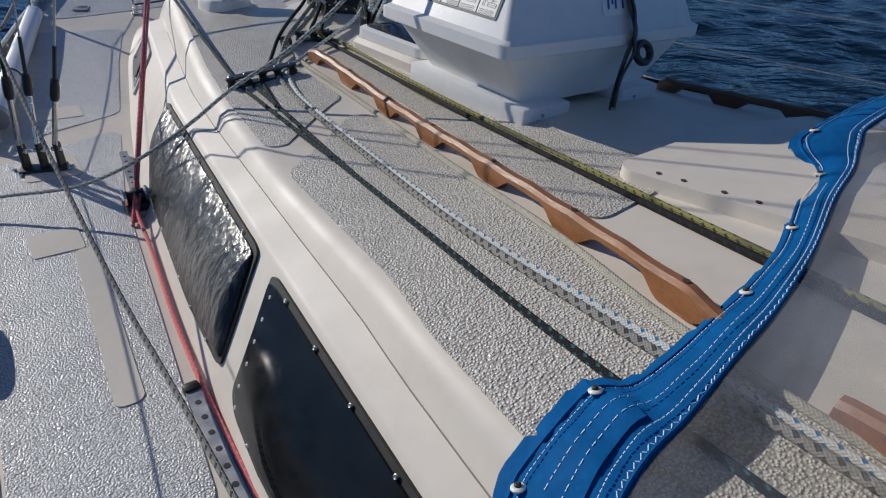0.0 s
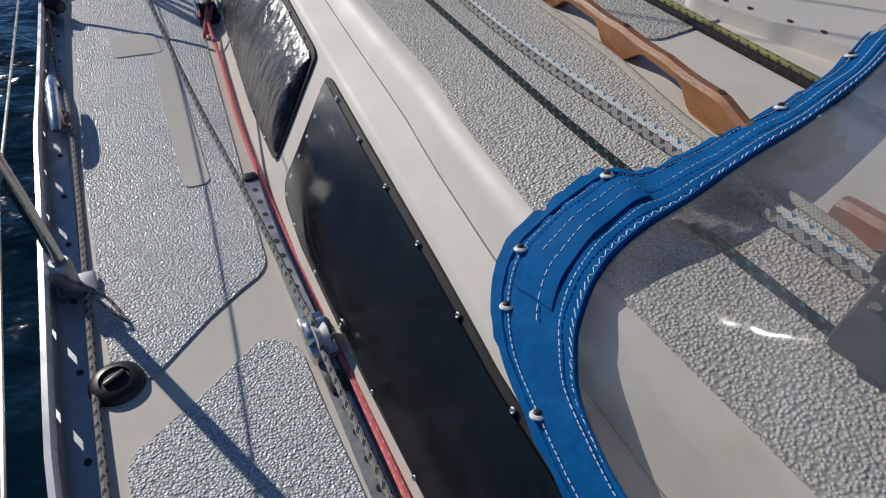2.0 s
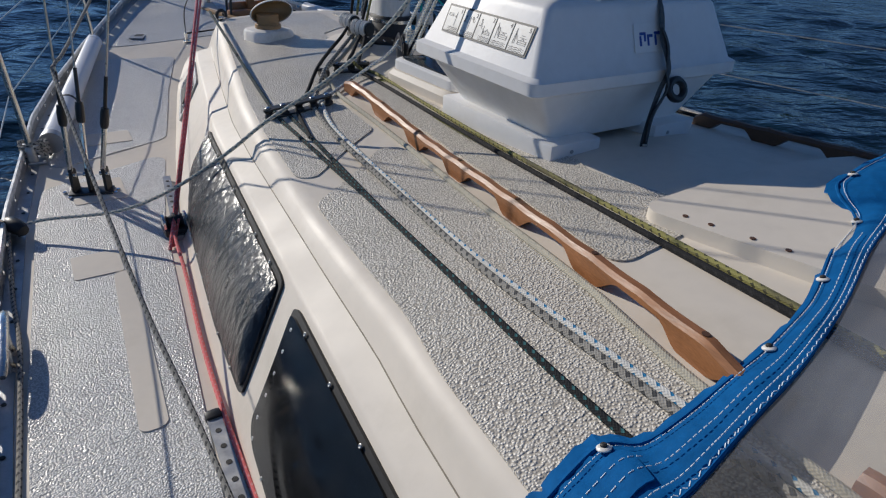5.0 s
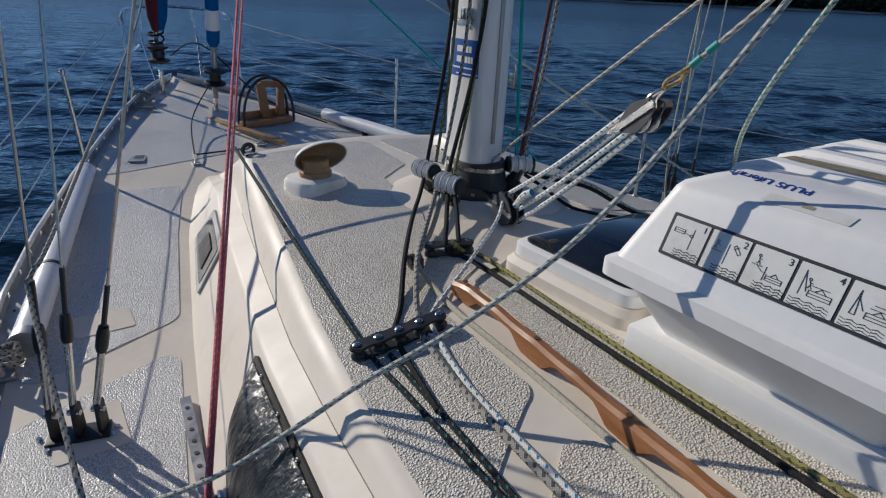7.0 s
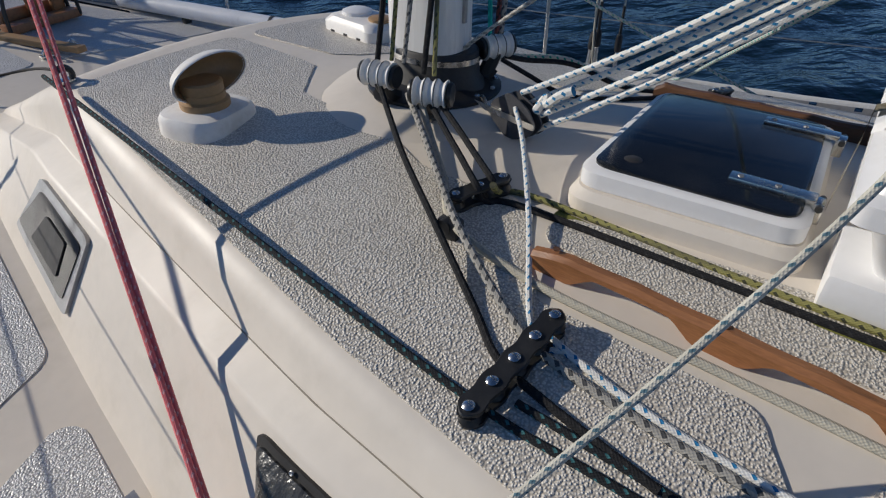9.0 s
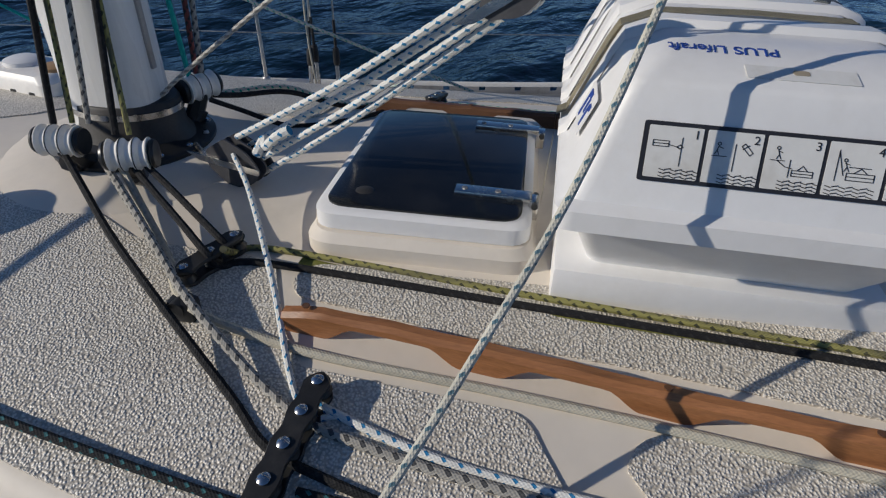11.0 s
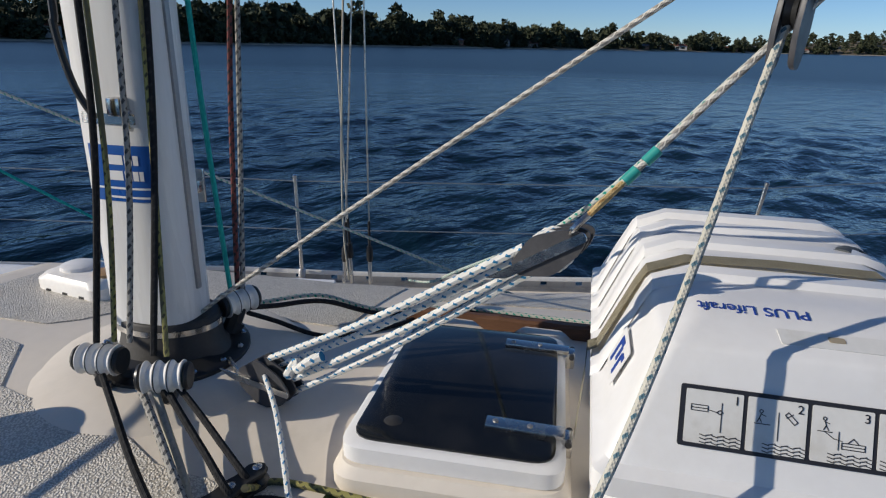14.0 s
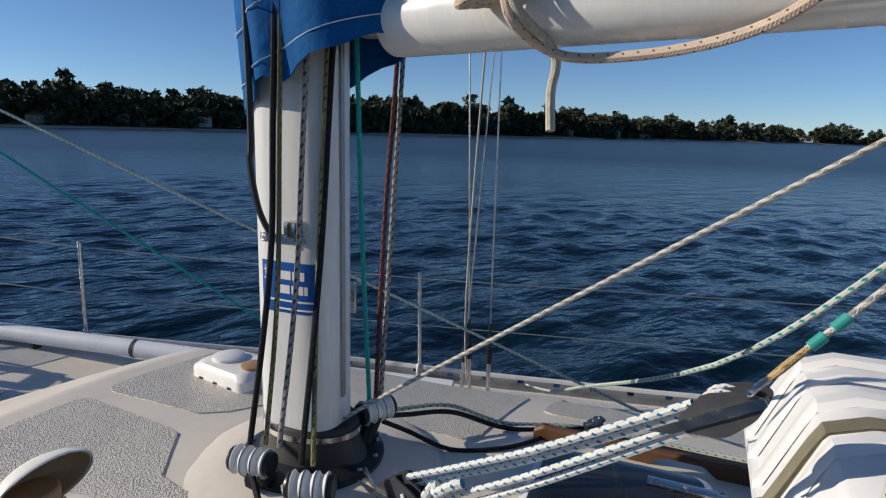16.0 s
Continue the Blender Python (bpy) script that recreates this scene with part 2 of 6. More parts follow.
gz2.inputs["Scale"].default_value, gz2.inputs["Detail"].default_value = 9, 8
gr2.inputs[1].default_value, gr2.inputs[2].default_value, gr2.inputs[3].default_value, gr2.inputs[4].default_value = 0.36, 0.74, 0.04, 0.17
gl.new(gz2.outputs["Fac"], gr2.inputs[0])
gl.new(gr2.outputs[0], gm2.inputs[0])
gl.new(gm.outputs[0], gm2.inputs[1])
gl.new(gd.outputs[0], gm2.inputs[2])
gl.new(gm2.outputs[0], gn["Material Output"].inputs[0])


# ---------------------------------------------------------------- helpers
def link(name, bm, material, parent=None, label="", smooth=True):
    me = bpy.data.meshes.new(name)
    bm.normal_update()
    bm.to_mesh(me)
    bm.free()
    if smooth:
        me.shade_smooth()
        try:
            me.set_sharp_from_angle(angle=radians(38))
        except AttributeError:
            pass
    for mm in material if isinstance(material, (list, tuple)) else [material]:
        me.materials.append(mm)
    ob = new(name, me)
    if parent:
        ob.parent = parent
        ob.matrix_parent_inverse = parent.matrix_basis.inverted()
    if label:
        ob["label"] = label
    return ob


part = link


def thing(name, label, category, at=(0, 0, 0), group="", kind=""):
    e = new(name)
    e.location = at
    e.empty_display_size = 0.05
    return tagged(e, label, category, group, kind)


def lerp(table, y):
    if y <= table[0][0]:
        return table[0][1]
    for (a, u), (b, v) in zip(table, table[1:]):
        if y <= b:
            return u + (v - u) * (y - a) / (b - a)
    return table[-1][1]


def smooth_pts(pts, n=6):
    """Catmull-Rom through the points."""
    p = [Vector(q) for q in pts]
    if len(p) < 3:
        return p
    out = []
    for i in range(len(p) - 1):
        p0, p1, p2, p3 = p[max(i - 1, 0)], p[i], p[i + 1], p[min(i + 2, len(p) - 1)]
        for k in range(n):
            t = k / n
            out.append(0.5 * ((2 * p1) + (p2 - p0) * t + (2 * p0 - 5 * p1 + 4 * p2 - p3) * t * t + (3 * p1 - p0 - 3 * p2 + p3) * t ** 3))
    out.append(p[-1])
    return out


def tube(pts, r, sides=8, n=6, bm=None, closed=False, taper=None, flat=1.0):
    """A round bar along a smooth path, with UV (metres along, once round)."""
    bm = bm or bmesh.new()
    uvl = bm.loops.layers.uv.verify()
    p = smooth_pts(pts, n) if n else [Vector(q) for q in pts]
    rings, s, side = [], 0.0, None
    for i, q in enumerate(p):
        d = (p[min(i + 1, len(p) - 1)] - p[max(i - 1, 0)])
        d = d.normalized() if d.length > 1e-9 else Vector((0, 0, 1))
        if side is None:
            side = d.cross(Vector((0, 0, 1)))
            if side.length < 0.05:
                side = d.cross(Vector((1, 0, 0)))
        side = (side - d * side.dot(d)).normalized()
        up = side.cross(d)
        if i:
            s += (q - p[i - 1]).length
        rr = r * (taper(i / (len(p) - 1)) if taper else 1)
        rings.append((s, [bm.verts.new(q + (side * math.cos(a) + up * math.sin(a) * flat) * rr) for a in (2 * math.pi * k / sides for k in range(sides))]))
    for (s0, a), (s1, b) in zip(rings, rings[1:]):
        for k in range(sides):
            j = (k + 1) % sides
            f = bm.faces.new((a[k], a[j], b[j], b[k]))
            for l, uvv in zip(f.loops, ((s0, k / sides), (s0, (k + 1) / sides), (s1, (k + 1) / sides), (s1, k / sides))):
                l[uvl].uv = uvv
    if not closed:
        bm.faces.new(list(reversed(rings[0][1])))
        bm.faces.new(rings[-1][1])
    else:
        a, b = rings[-1][1], rings[0][1]
    return bm


def line(name, pts, r, material, label="", category="rope", n=6, sides=8, parent=None, group=""):
    ob = link(name, tube(pts, r, sides, n), material, parent)
    if not parent:
        tagged(ob, label, category, group)
    return ob


def box(w, d, h, bev=0.0, seg=2, at=(0, 0, 0), bm=None, rot=None):
    b2 = bmesh.new()
    bmesh.ops.create_cube(b2, size=1)
    bmesh.ops.scale(b2, vec=(w, d, h), verts=b2.verts)
    if bev:
        bmesh.ops.bevel(b2, geom=b2.edges[:], offset=bev, segments=seg, profile=0.6, affect="EDGES")
    m = Matrix.Translation(at) @ (rot.to_4x4() if rot else Matrix())
    bmesh.ops.transform(b2, matrix=m, verts=b2.verts)
    return merge(bm, b2)


def merge(bm, b2):
    if bm is None:
        return b2
    me = bpy.data.meshes.new("tmp")
    b2.to_mesh(me)
    b2.free()
    bm.from_mesh(me)
    bpy.data.meshes.remove(me)
    return bm


def lathe(profile, sides=24, m=Matrix(), bm=None, sx=1.0, sy=1.0):
    """Turn (radius, height) points round z."""
    bm = bm or bmesh.new()
    rings = []
    for r, z in profile:
        rings.append([bm.verts.new(m @ Vector((r * sx * math.cos(a), r * sy * math.sin(a), z))) for a in (2 * math.pi * k / sides for k in range(sides))])
    for a, b in zip(rings, rings[1:]):
        for k in range(sides):
            j = (k + 1) % sides
            bm.faces.new((a[k], a[j], b[j], b[k]))
    bm.faces.new(list(reversed(rings[0])))
    bm.faces.new(rings[-1])
    return bm


def frame_of(p, x, z):
    """A pose at p whose x axis runs along x and whose z axis is near z."""
    x = Vector(x).normalized()
    z = Vector(z)
    z = (z - x * z.dot(x)).normalized()
    y = z.cross(x)
    return Matrix(((x[0], y[0], z[0], p[0]), (x[1], y[1], z[1], p[1]), (x[2], y[2], z[2], p[2]), (0, 0, 0, 1)))


def rounded(poly, r, seg=5):
    """Round the corners of a 2D outline."""
    out, n = [], len(poly)
    for i in range(n):
        a, b, c = Vector(poly[i - 1]), Vector(poly[i]), Vector(poly[(i + 1) % n])
        rr = min(r, (a - b).length * 0.45, (c - b).length * 0.45)
        p0, p1 = b + (a - b).normalized() * rr, b + (c - b).normalized() * rr
        for k in range(seg + 1):
            t = k / seg
            out.append(((1 - t) ** 2) * p0 + 2 * t * (1 - t) * b + t * t * p1)
    return out


def slab(outline, m, thick, bm=None, bev=0.0):
    """A plate: a 2D outline in the pose m, thick along its z, from z=0 up, with a chamfer on its top rim."""
    bm = bm or bmesh.new()
    o = [Vector((p[0], p[1])) for p in outline]
    c = sum(o, Vector((0, 0))) / len(o)
    rows = [(0, 0)]
    rows += [(thick - bev, 0), (thick, bev)] if bev else [(thick, 0)]
    rings = []
    for z, inset in rows:
        rings.append([bm.verts.new(m @ Vector((*(p + (c - p).normalized() * inset), z))) for p in o])
    for a, b in zip(rings, rings[1:]):
        for k in range(len(o)):
            j = (k + 1) % len(o)
            bm.faces.new((a[k], a[j], b[j], b[k]))
    bm.faces.new(list(reversed(rings[0])))
    bm.faces.new(rings[-1])
    bmesh.ops.recalc_face_normals(bm, faces=bm.faces[:])
    return bm


def ring_slab(outer, inner, m, thick, bm=None):
    """A frame between two outlines with as many points."""
    bm = bm or bmesh.new()
    v = [[bm.verts.new(m @ Vector((p[0], p[1], z))) for p in o] for o, z in ((outer, 0), (outer, thick), (inner, thick), (inner, 0))]
    n = len(outer)
    for a, b in zip(v, v[1:] + v[:1]):
        for k in range(n):
            j = (k + 1) % n
            bm.faces.new((a[k], a[j], b[j], b[k]))
    bmesh.ops.recalc_face_normals(bm, faces=bm.faces[:])
    return bm


def letters(text, size, m, material, parent, name="lettering"):
    """Raised print with the built-in font."""
    cu = bpy.data.curves.new("t", "FONT")
    cu.body, cu.size, cu.extrude, cu.align_x, cu.align_y = text, size, 0.0006, "CENTER", "CENTER"
    ob = bpy.data.objects.new("t", cu)
    scene.collection.objects.link(ob)
    me = bpy.data.meshes.new_from_object(ob.evaluated_get(bpy.context.evaluated_depsgraph_get()))
    bpy.data.objects.remove(ob)
    me.transform(m)
    me.name = name
    me.materials.clear()
    me.materials.append(material)
    o = new(name, me)
    o.parent = parent
    o.matrix_parent_inverse = parent.matrix_basis.inverted()
    return o


# ---------------------------------------------------------------- the boat's lines
def xc(y):
    return 0.02 - 0.06 * y


def deck_z(y):
    return 0.13 + (0.022 if y < -0.3 else 0.0165) * (y + 0.3) ** 2


def roof_z(x, y):
    d = max(0.0, -y - 1.2)
    s = max(0.0, x + 0.25)
    fade = 0.35 + 0.65 * min(1.0, max(0.0, (0.9 - y) / 0.9))
    return 0.67 - 0.09 * (x - xc(y)) ** 2 + 0.12 * d * d / (d + 0.4) - 0.1 * fade * s * s / (s + 0.3)


EDGE = [(-5.2, -1.62), (-4.0, -1.86), (-2.3, -1.93), (-1.3, -1.915), (-0.22, -1.85), (0.9, -1.71), (1.49, -1.566), (2.29, -1.315), (3.0, -1.05), (3.47, -0.86), (3.88, -0.66), (4.2, -0.46), (4.45, -0.25)]
FOOT = [(-5.2, -1.50), (-2.4, -1.475), (-2.0, -1.462), (-1.08, -1.36), (-0.44, -1.289), (0.32, -1.137), (1.35, -0.907), (2.1, -0.70), (2.3, -0.62)]
SIDE = [(-5.2, -1.42), (-2.6, -1.326), (-2.38, -1.3), (-1.7, -1.231), (-0.39, -1.09), (0.9, -0.85), (1.1, -0.80), (2.3, -0.56)]
BRIM = [(-5.2, -1.3), (-2.44, -1.178), (-2.17, -1.145), (-1.98, -1.105), (-1.29, -1.038), (-0.775, -0.99), (-0.386, -0.93), (0.46, -0.762), (1.05, -0.63), (2.3, -0.42)]


def edge_x(y):
    return lerp(EDGE, y)


def side_z(y):
    return lerp([(-2.5, 0.502), (-1.6, 0.478), (0, 0.455), (1.0, 0.45)], y)


# ---------------------------------------------------------------- water, shore
def water():
    """A sheet of crossing wavelets, fine round the boat and coarser far out."""
    half = [0.0]
    while half[-1] < 3600:
        half.append(half[-1] + max(0.17, (half[-1] - 14) * 0.045))
    ax = np.array([-h for h in half[:0:-1]] + half)
    step = np.maximum(0.17, (np.abs(ax) - 14) * 0.045)
    gx, gy = np.meshgrid(ax, ax)
    cell = np.maximum(*np.meshgrid(step, step))
    rs = np.random.RandomState(9)
    z = np.zeros_like(gx)
    for k in range(46):
        wl = 0.65 * (2.6 / 0.65) ** (k / 45)
        th = -0.55 + math.pi / 2 + rs.normal() * 0.6
        kk = 2 * math.pi / wl
        ph = kk * (gx * math.cos(th) + gy * math.sin(th)) + rs.uniform(0, 6.28)
        fade = np.clip((wl / cell - 3.0) / 3.0, 0, 1)
        z += fade * 0.021 * wl / (2 * math.pi) * 1.5 * (np.sin(ph) + 0.25 * np.cos(2 * ph))
    n = len(ax)
    verts = np.stack((gx, gy, z - 1.02), -1).reshape(-1, 3)
    idx = np.arange(n * n).reshape(n, n)
    quads = np.stack((idx[:-1, :-1], idx[:-1, 1:], idx[1:, 1:], idx[1:, :-1]), -1).reshape(-1, 4)
    me = bpy.data.meshes.new("water")
    me.from_pydata(verts.tolist(), [], quads.tolist())
    me.shade_smooth()
    m = bpy.data.materials.new("choppy_water")
    m.use_nodes = True
    nt, nd = m.node_tree, m.node_tree.nodes
    b = nd["Principled BSDF"]
    b.inputs["Base Color"].default_value = (0.003, 0.015, 0.025, 1)
    b.inputs["Roughness"].default_value, b.inputs["IOR"].default_value = 0.045, 1.33
    co = nd.new("ShaderNodeTexCoord")
    last, bumps = None, []
    for sc, dist, stretch, det in ((0.9, 0.22, (2.0, 1.0, 1), 3), (3.6, 0.07, (1.7, 1.0, 1), 3)):
        mp, tx, bp = nd.new("ShaderNodeMapping"), nd.new("ShaderNodeTexNoise"), nd.new("ShaderNodeBump")
        mp.inputs["Scale"].default_value = stretch
        mp.vector_type = "TEXTURE"
        mp.inputs["Rotation"].default_value = (0, 0, -0.55)
        tx.inputs["Scale"].default_value, tx.inputs["Detail"].default_value = sc, det
        bp.inputs["Strength"].default_value, bp.inputs["Distance"].default_value = 1.0, dist
        nt.links.new(co.outputs["Object"], mp.inputs[0])
        nt.links.new(mp.outputs[0], tx.inputs["Vector"])
        nt.links.new(tx.outputs["Fac"], bp.inputs["Height"])
        if last:
            nt.links.new(last, bp.inputs["Normal"])
        last = bp.outputs[0]
        bumps.append(bp)
    nt.links.new(last, b.inputs["Normal"])
    geo, far = nd.new("ShaderNodeNewGeometry"), nd.new("ShaderNodeVectorMath")
    far.operation = "LENGTH"
    nt.links.new(geo.outputs["Position"], far.inputs[0])
    rough, calm = nd.new("ShaderNodeMapRange"), nd.new("ShaderNodeMapRange")     # far wavelets blur into a rough sheet
    for mr, lo, hi, a, c in ((rough, 6, 70, 0.08, 0.34), (calm, 20, 110, 1.0, 0.22)):
        mr.inputs[1].default_value, mr.inputs[2].default_value = lo, hi
        mr.inputs[3].default_value, mr.inputs[4].default_value = a, c
        nt.links.new(far.outputs["Value"], mr.inputs[0])
    nt.links.new(rough.outputs[0], b.inputs["Roughness"])
    for bp in bumps:
        nt.links.new(calm.outputs[0], bp.inputs["Strength"])
    me.materials.append(m)
    tagged(new("water", me), "deep blue choppy bay water with small wavelets", "water", kind="structure")


water()

SHORE = [(-40, 420), (0, 300), (20, 262), (35, 270), (60, 330), (80, 460), (90, 600), (100, 800), (115, 1000), (150, 1300)]   # bearing from ahead, metres
HILL = [(-40, 12), (0, 15), (20, 18), (35, 14), (45, 11), (60, 9), (80, 8), (100, 9), (115, 40), (150, 30)]


def shore():
    bm = bmesh.new()
    prev = None
    for i in range(96):
        a = -40 + 2 * i
        d = lerp(SHORE, a) * (1 + 0.03 * noise.noise(Vector((a * 0.2, 0, 0))))
        h = lerp(HILL, a) * 0.6
        ca, sa = math.sin(radians(a)), math.cos(radians(a))
        row = [bm.verts.new((ca * (d + o), sa * (d + o), z)) for o, z in ((-3, -1.3), (2, -0.7), (7, -0.2), (14, 0.6), (60, h * 0.6), (160, h), (400, h * 1.1))]
        if prev:
            for k in range(6):
                bm.faces.new((prev[k], row[k], row[k + 1], prev[k + 1]))
        prev = row
    g = mat("shore_ground", (0.16, 0.13, 0.08), 0.9, vary=0.4, scale=0.05)
    tagged(link("ground", bm, g), "sandy shore bank rising to dark wooded ground", "ground", kind="structure")
    bm = bmesh.new()
    prev = None
    for i in range(190):
        a = -40 + i
        d = lerp(SHORE, a) * (1 + 0.03 * noise.noise(Vector((a * 0.2, 0, 0))))
        ca, sa = math.sin(radians(a)), math.cos(radians(a))
        wdt = 1.5 + 3 * max(0, noise.noise(Vector((a * 0.31, 5, 0))))
        row = [bm.verts.new((ca * (d + o), sa * (d + o), z)) for o, z in ((-4, -1.2), (0, -0.75), (wdt, -0.3))]
        if prev:
            for k in range(2):
                bm.faces.new((prev[k], row[k], row[k + 1], prev[k + 1]))
        prev = row
    tagged(link("beach", bm, mat("beach_sand", (0.42, 0.36, 0.27), 0.9, vary=0.25, scale=0.2)), "narrow strip of pale sand along the far shore", "beach", kind="structure")


shore()


def woods():
    rs = np.random.RandomState(4)
    verts, faces = [], []
    trunk_v, trunk_f = [], []
    for i in range(3100):
        a = rs.uniform(-38, 128)
        low = i >= 2300
        d0 = lerp(SHORE, a)
        far = rs.rand() ** 1.5 * (120 if a < 90 else 200)
        if low:
            far = rs.uniform(-6, 22)
        d = d0 + 12 + far
        if a > 84 and rs.rand() < 0.3:
            continue
        h = rs.uniform(14, 23) * (1.0 + 0.35 * noise.noise(Vector((a * 0.5, 2, 0)))) * lerp([(20, 0.62), (32, 0.66), (48, 0.72), (62, 0.92), (80, 0.8), (100, 0.75)], a)
        gz = -0.2 + lerp(HILL, a) * 0.6 * min(1, far / 130)
        cx, cy = math.sin(radians(a)) * d, math.cos(radians(a)) * d
        if low:
            h *= 0.5
        elif rs.rand() < 0.06:
            h *= 1.35
        rad = h * rs.uniform(0.3, 0.48) * (1.7 if low else 1.0)
        k0 = len(trunk_v)
        for z, r in ((gz - 1, 0.35), (gz + h * 0.6, 0.15)):
            for q in range(4):
                trunk_v.append((cx + r * math.cos(q * 1.57), cy + r * math.sin(q * 1.57), z))
        for q in range(4):
            trunk_f.append((k0 + q, k0 + (q + 1) % 4, k0 + 4 + (q + 1) % 4, k0 + 4 + q))
        nb = 9
        for b in range(nb):
            th, zz = rs.uniform(0, 6.28), rs.rand()
            pr = rad * (1 - 0.7 * zz ** 2) * rs.uniform(0.3, 1)
            px, py, pz = cx + pr * math.cos(th), cy + pr * math.sin(th), gz + h * (0.08 + 0.84 * zz)
            br = rad * rs.uniform(0.28, 0.5)
            n = 32
            u = rs.normal(size=(n, 3))
            u /= np.linalg.norm(u, axis=1)[:, None]
            c = np.array((px, py, pz)) + u * br * rs.uniform(0.5, 1.05, (n, 1)) * (1, 1, 0.75)
            e1, e2 = rs.normal(size=(n, 3)) * br * 0.27, rs.normal(size=(n, 3)) * br * 0.27
            k0 = len(verts)
            q = np.stack((c - e1, c - e2, c + e1, c + e2), 1).reshape(-1, 3)
            verts.extend(map(tuple, q))
            faces.extend((k0 + 4 * j, k0 + 4 * j + 1, k0 + 4 * j + 2, k0 + 4 * j + 3) for j in range(n))
    leaf = bpy.data.materials.new("foliage")
    leaf.use_nodes = True
    nd, nt = leaf.node_tree.nodes, leaf.node_tree
    geo, cr = nd.new("ShaderNodeNewGeometry"), nd.new("ShaderNodeValToRGB")
    cr.color_ramp.elements[0].color, cr.color_ramp.elements[1].color = (0.02, 0.032, 0.014, 1), (0.062, 0.07, 0.028, 1)
    nt.links.new(geo.outputs["Random Per Island"], cr.inputs[0])
    nt.links.new(cr.outputs[0], nd["Principled BSDF"].inputs["Base Color"])
    nd["Principled BSDF"].inputs["Roughness"].default_value = 0.8
    e = thing("far_woods", "dark green wooded far shore of mixed gum and pine trees", "trees", kind="stuff")
    for nm, v, f, mt in (("crowns", verts, faces, leaf), ("trunks", trunk_v, trunk_f, mat("bark", (0.1, 0.075, 0.055), 0.9))):
        me = bpy.data.meshes.new(nm)
        me.from_pydata(v, [], f)
        me.materials.append(mt)
        o = new(nm, me)
        o.parent = e
        o["kind"] = "stuff"


woods()


def house(a, extra, w, h, wall, roofc):
    d = lerp(SHORE, a) + extra + 6
    z0 = 0.2 + extra * 0.03
    e = thing("house", "pale low waterfront house with a hipped roof among trees", "house", (math.sin(radians(a)) * d, math.cos(radians(a)) * d, z0), "waterfront houses")
    e.rotation_euler[2] = radians(-a)
    bpy.context.view_layer.update()
    inv = e.matrix_basis.copy()

    def add(nm, bm, mt):
        bmesh.ops.transform(bm, matrix=inv, verts=bm.verts)
        return part(nm, bm, mt, e, smooth=False)
    add("wall", box(w, 7, h, at=(0, 0, h / 2)), wall)
    bm = bmesh.new()
    v = [bm.verts.new(p) for p in ((-w / 2 - .5, -4, h), (w / 2 + .5, -4, h), (w / 2 + .5, 4, h), (-w / 2 - .5, 4, h), (-w / 2 + 3, 0, h + 1.8), (w / 2 - 3, 0, h + 1.8))]
    for f in ((0, 1, 5, 4), (1, 2, 5), (2, 3, 4, 5), (3, 0, 4), (3, 2, 1, 0)):
        bm.faces.new([v[i] for i in f])
    add("roof", bm, roofc)
    for i in range(3):
        add("window", box(w * 0.16, 0.2, h * 0.42, at=((i - 1) * w * 0.3, -3.52, h * 0.55)), ACRYL)


HW = [mat("pale_render", (0.3, 0.28, 0.25), 0.8, vary=0.1), mat("brick_red_wall", (0.3, 0.15, 0.1), 0.8, vary=0.1), mat("white_weatherboard", (0.36, 0.36, 0.35), 0.7, vary=0.1)]
HR = [mat("red_tile_roof", (0.2, 0.07, 0.045), 0.8, vary=0.2), mat("grey_roof", (0.16, 0.16, 0.17), 0.7, vary=0.2)]
for i, (a, ex, w) in enumerate(((33, 7, 9), (38.5, 9, 8), (44.5, 7, 13), (47.2, 8, 10), (31, 18, 11), (82, 12, 12), (84.5, 10, 14), (94, 14, 18), (97, 10, 20), (99, 16, 22), (101, 12, 20), (103.5, 14, 26), (106, 16, 24), (78, 10, 9), (58, 12, 8))):
    house(a, ex, w, 3.0 + (i % 3) * 0.8, HW[i % 3], HR[i % 2])


# ---------------------------------------------------------------- hull, deck, coachroof
def ys_between(a, b, step):
    n = max(1, round((b - a) / step))
    return [a + (b - a) * i / n for i in range(n + 1)]


def hull():
    bm = bmesh.new()
    st = ys_between(-5.2, 4.45, 0.15)
    for s in (1, -1):
        prev = None
        for y in st:
            hb = (xc(y) - edge_x(y)) + 0.009
            row = []
            for z, k in ((deck_z(y) - 0.004, 1.0), (deck_z(y) - 0.1, 1.0), (-0.4, 0.96), (-0.9, 0.88), (-1.25, 0.7)):
                yy = y - (0.35 * max(0, y) / 4.45) * (deck_z(y) - z)
                row.append(bm.verts.new((xc(y) - s * hb * k, yy, z)))
            if prev:
                for k in range(4):
                    bm.faces.new((prev[k], row[k], row[k + 1], prev[k + 1]) if s > 0 else (prev[k + 1], row[k + 1], row[k], prev[k]))
            prev = row
    tagged(link("hull", bm, GEL), "white glassfibre hull of a sailing yacht", "hull", kind="structure")
    bm = bmesh.new()
    prev = None
    for y in st:
        hb = xc(y) - edge_x(y) + 0.009
        row = [bm.verts.new((xc(y) + hb * k, y, deck_z(y))) for k in (-1, -0.9, -0.75, -0.6, -0.3, 0, 0.3, 0.6, 0.75, 0.9, 1)]
        for v, k in zip(row, (-1, -0.9, -0.75, -0.6, -0.3, 0, 0.3, 0.6, 0.75, 0.9, 1)):
            v.co.z = deck_z(y) + deck_camber(v.co.x, y)
        if prev:
            for k in range(10):
                bm.faces.new((prev[k], prev[k + 1], row[k + 1], row[k]))
        prev = row
    return tagged(link("deck", bm, GEL), "cream gelcoat side decks and foredeck of a yacht", "deck", kind="structure")


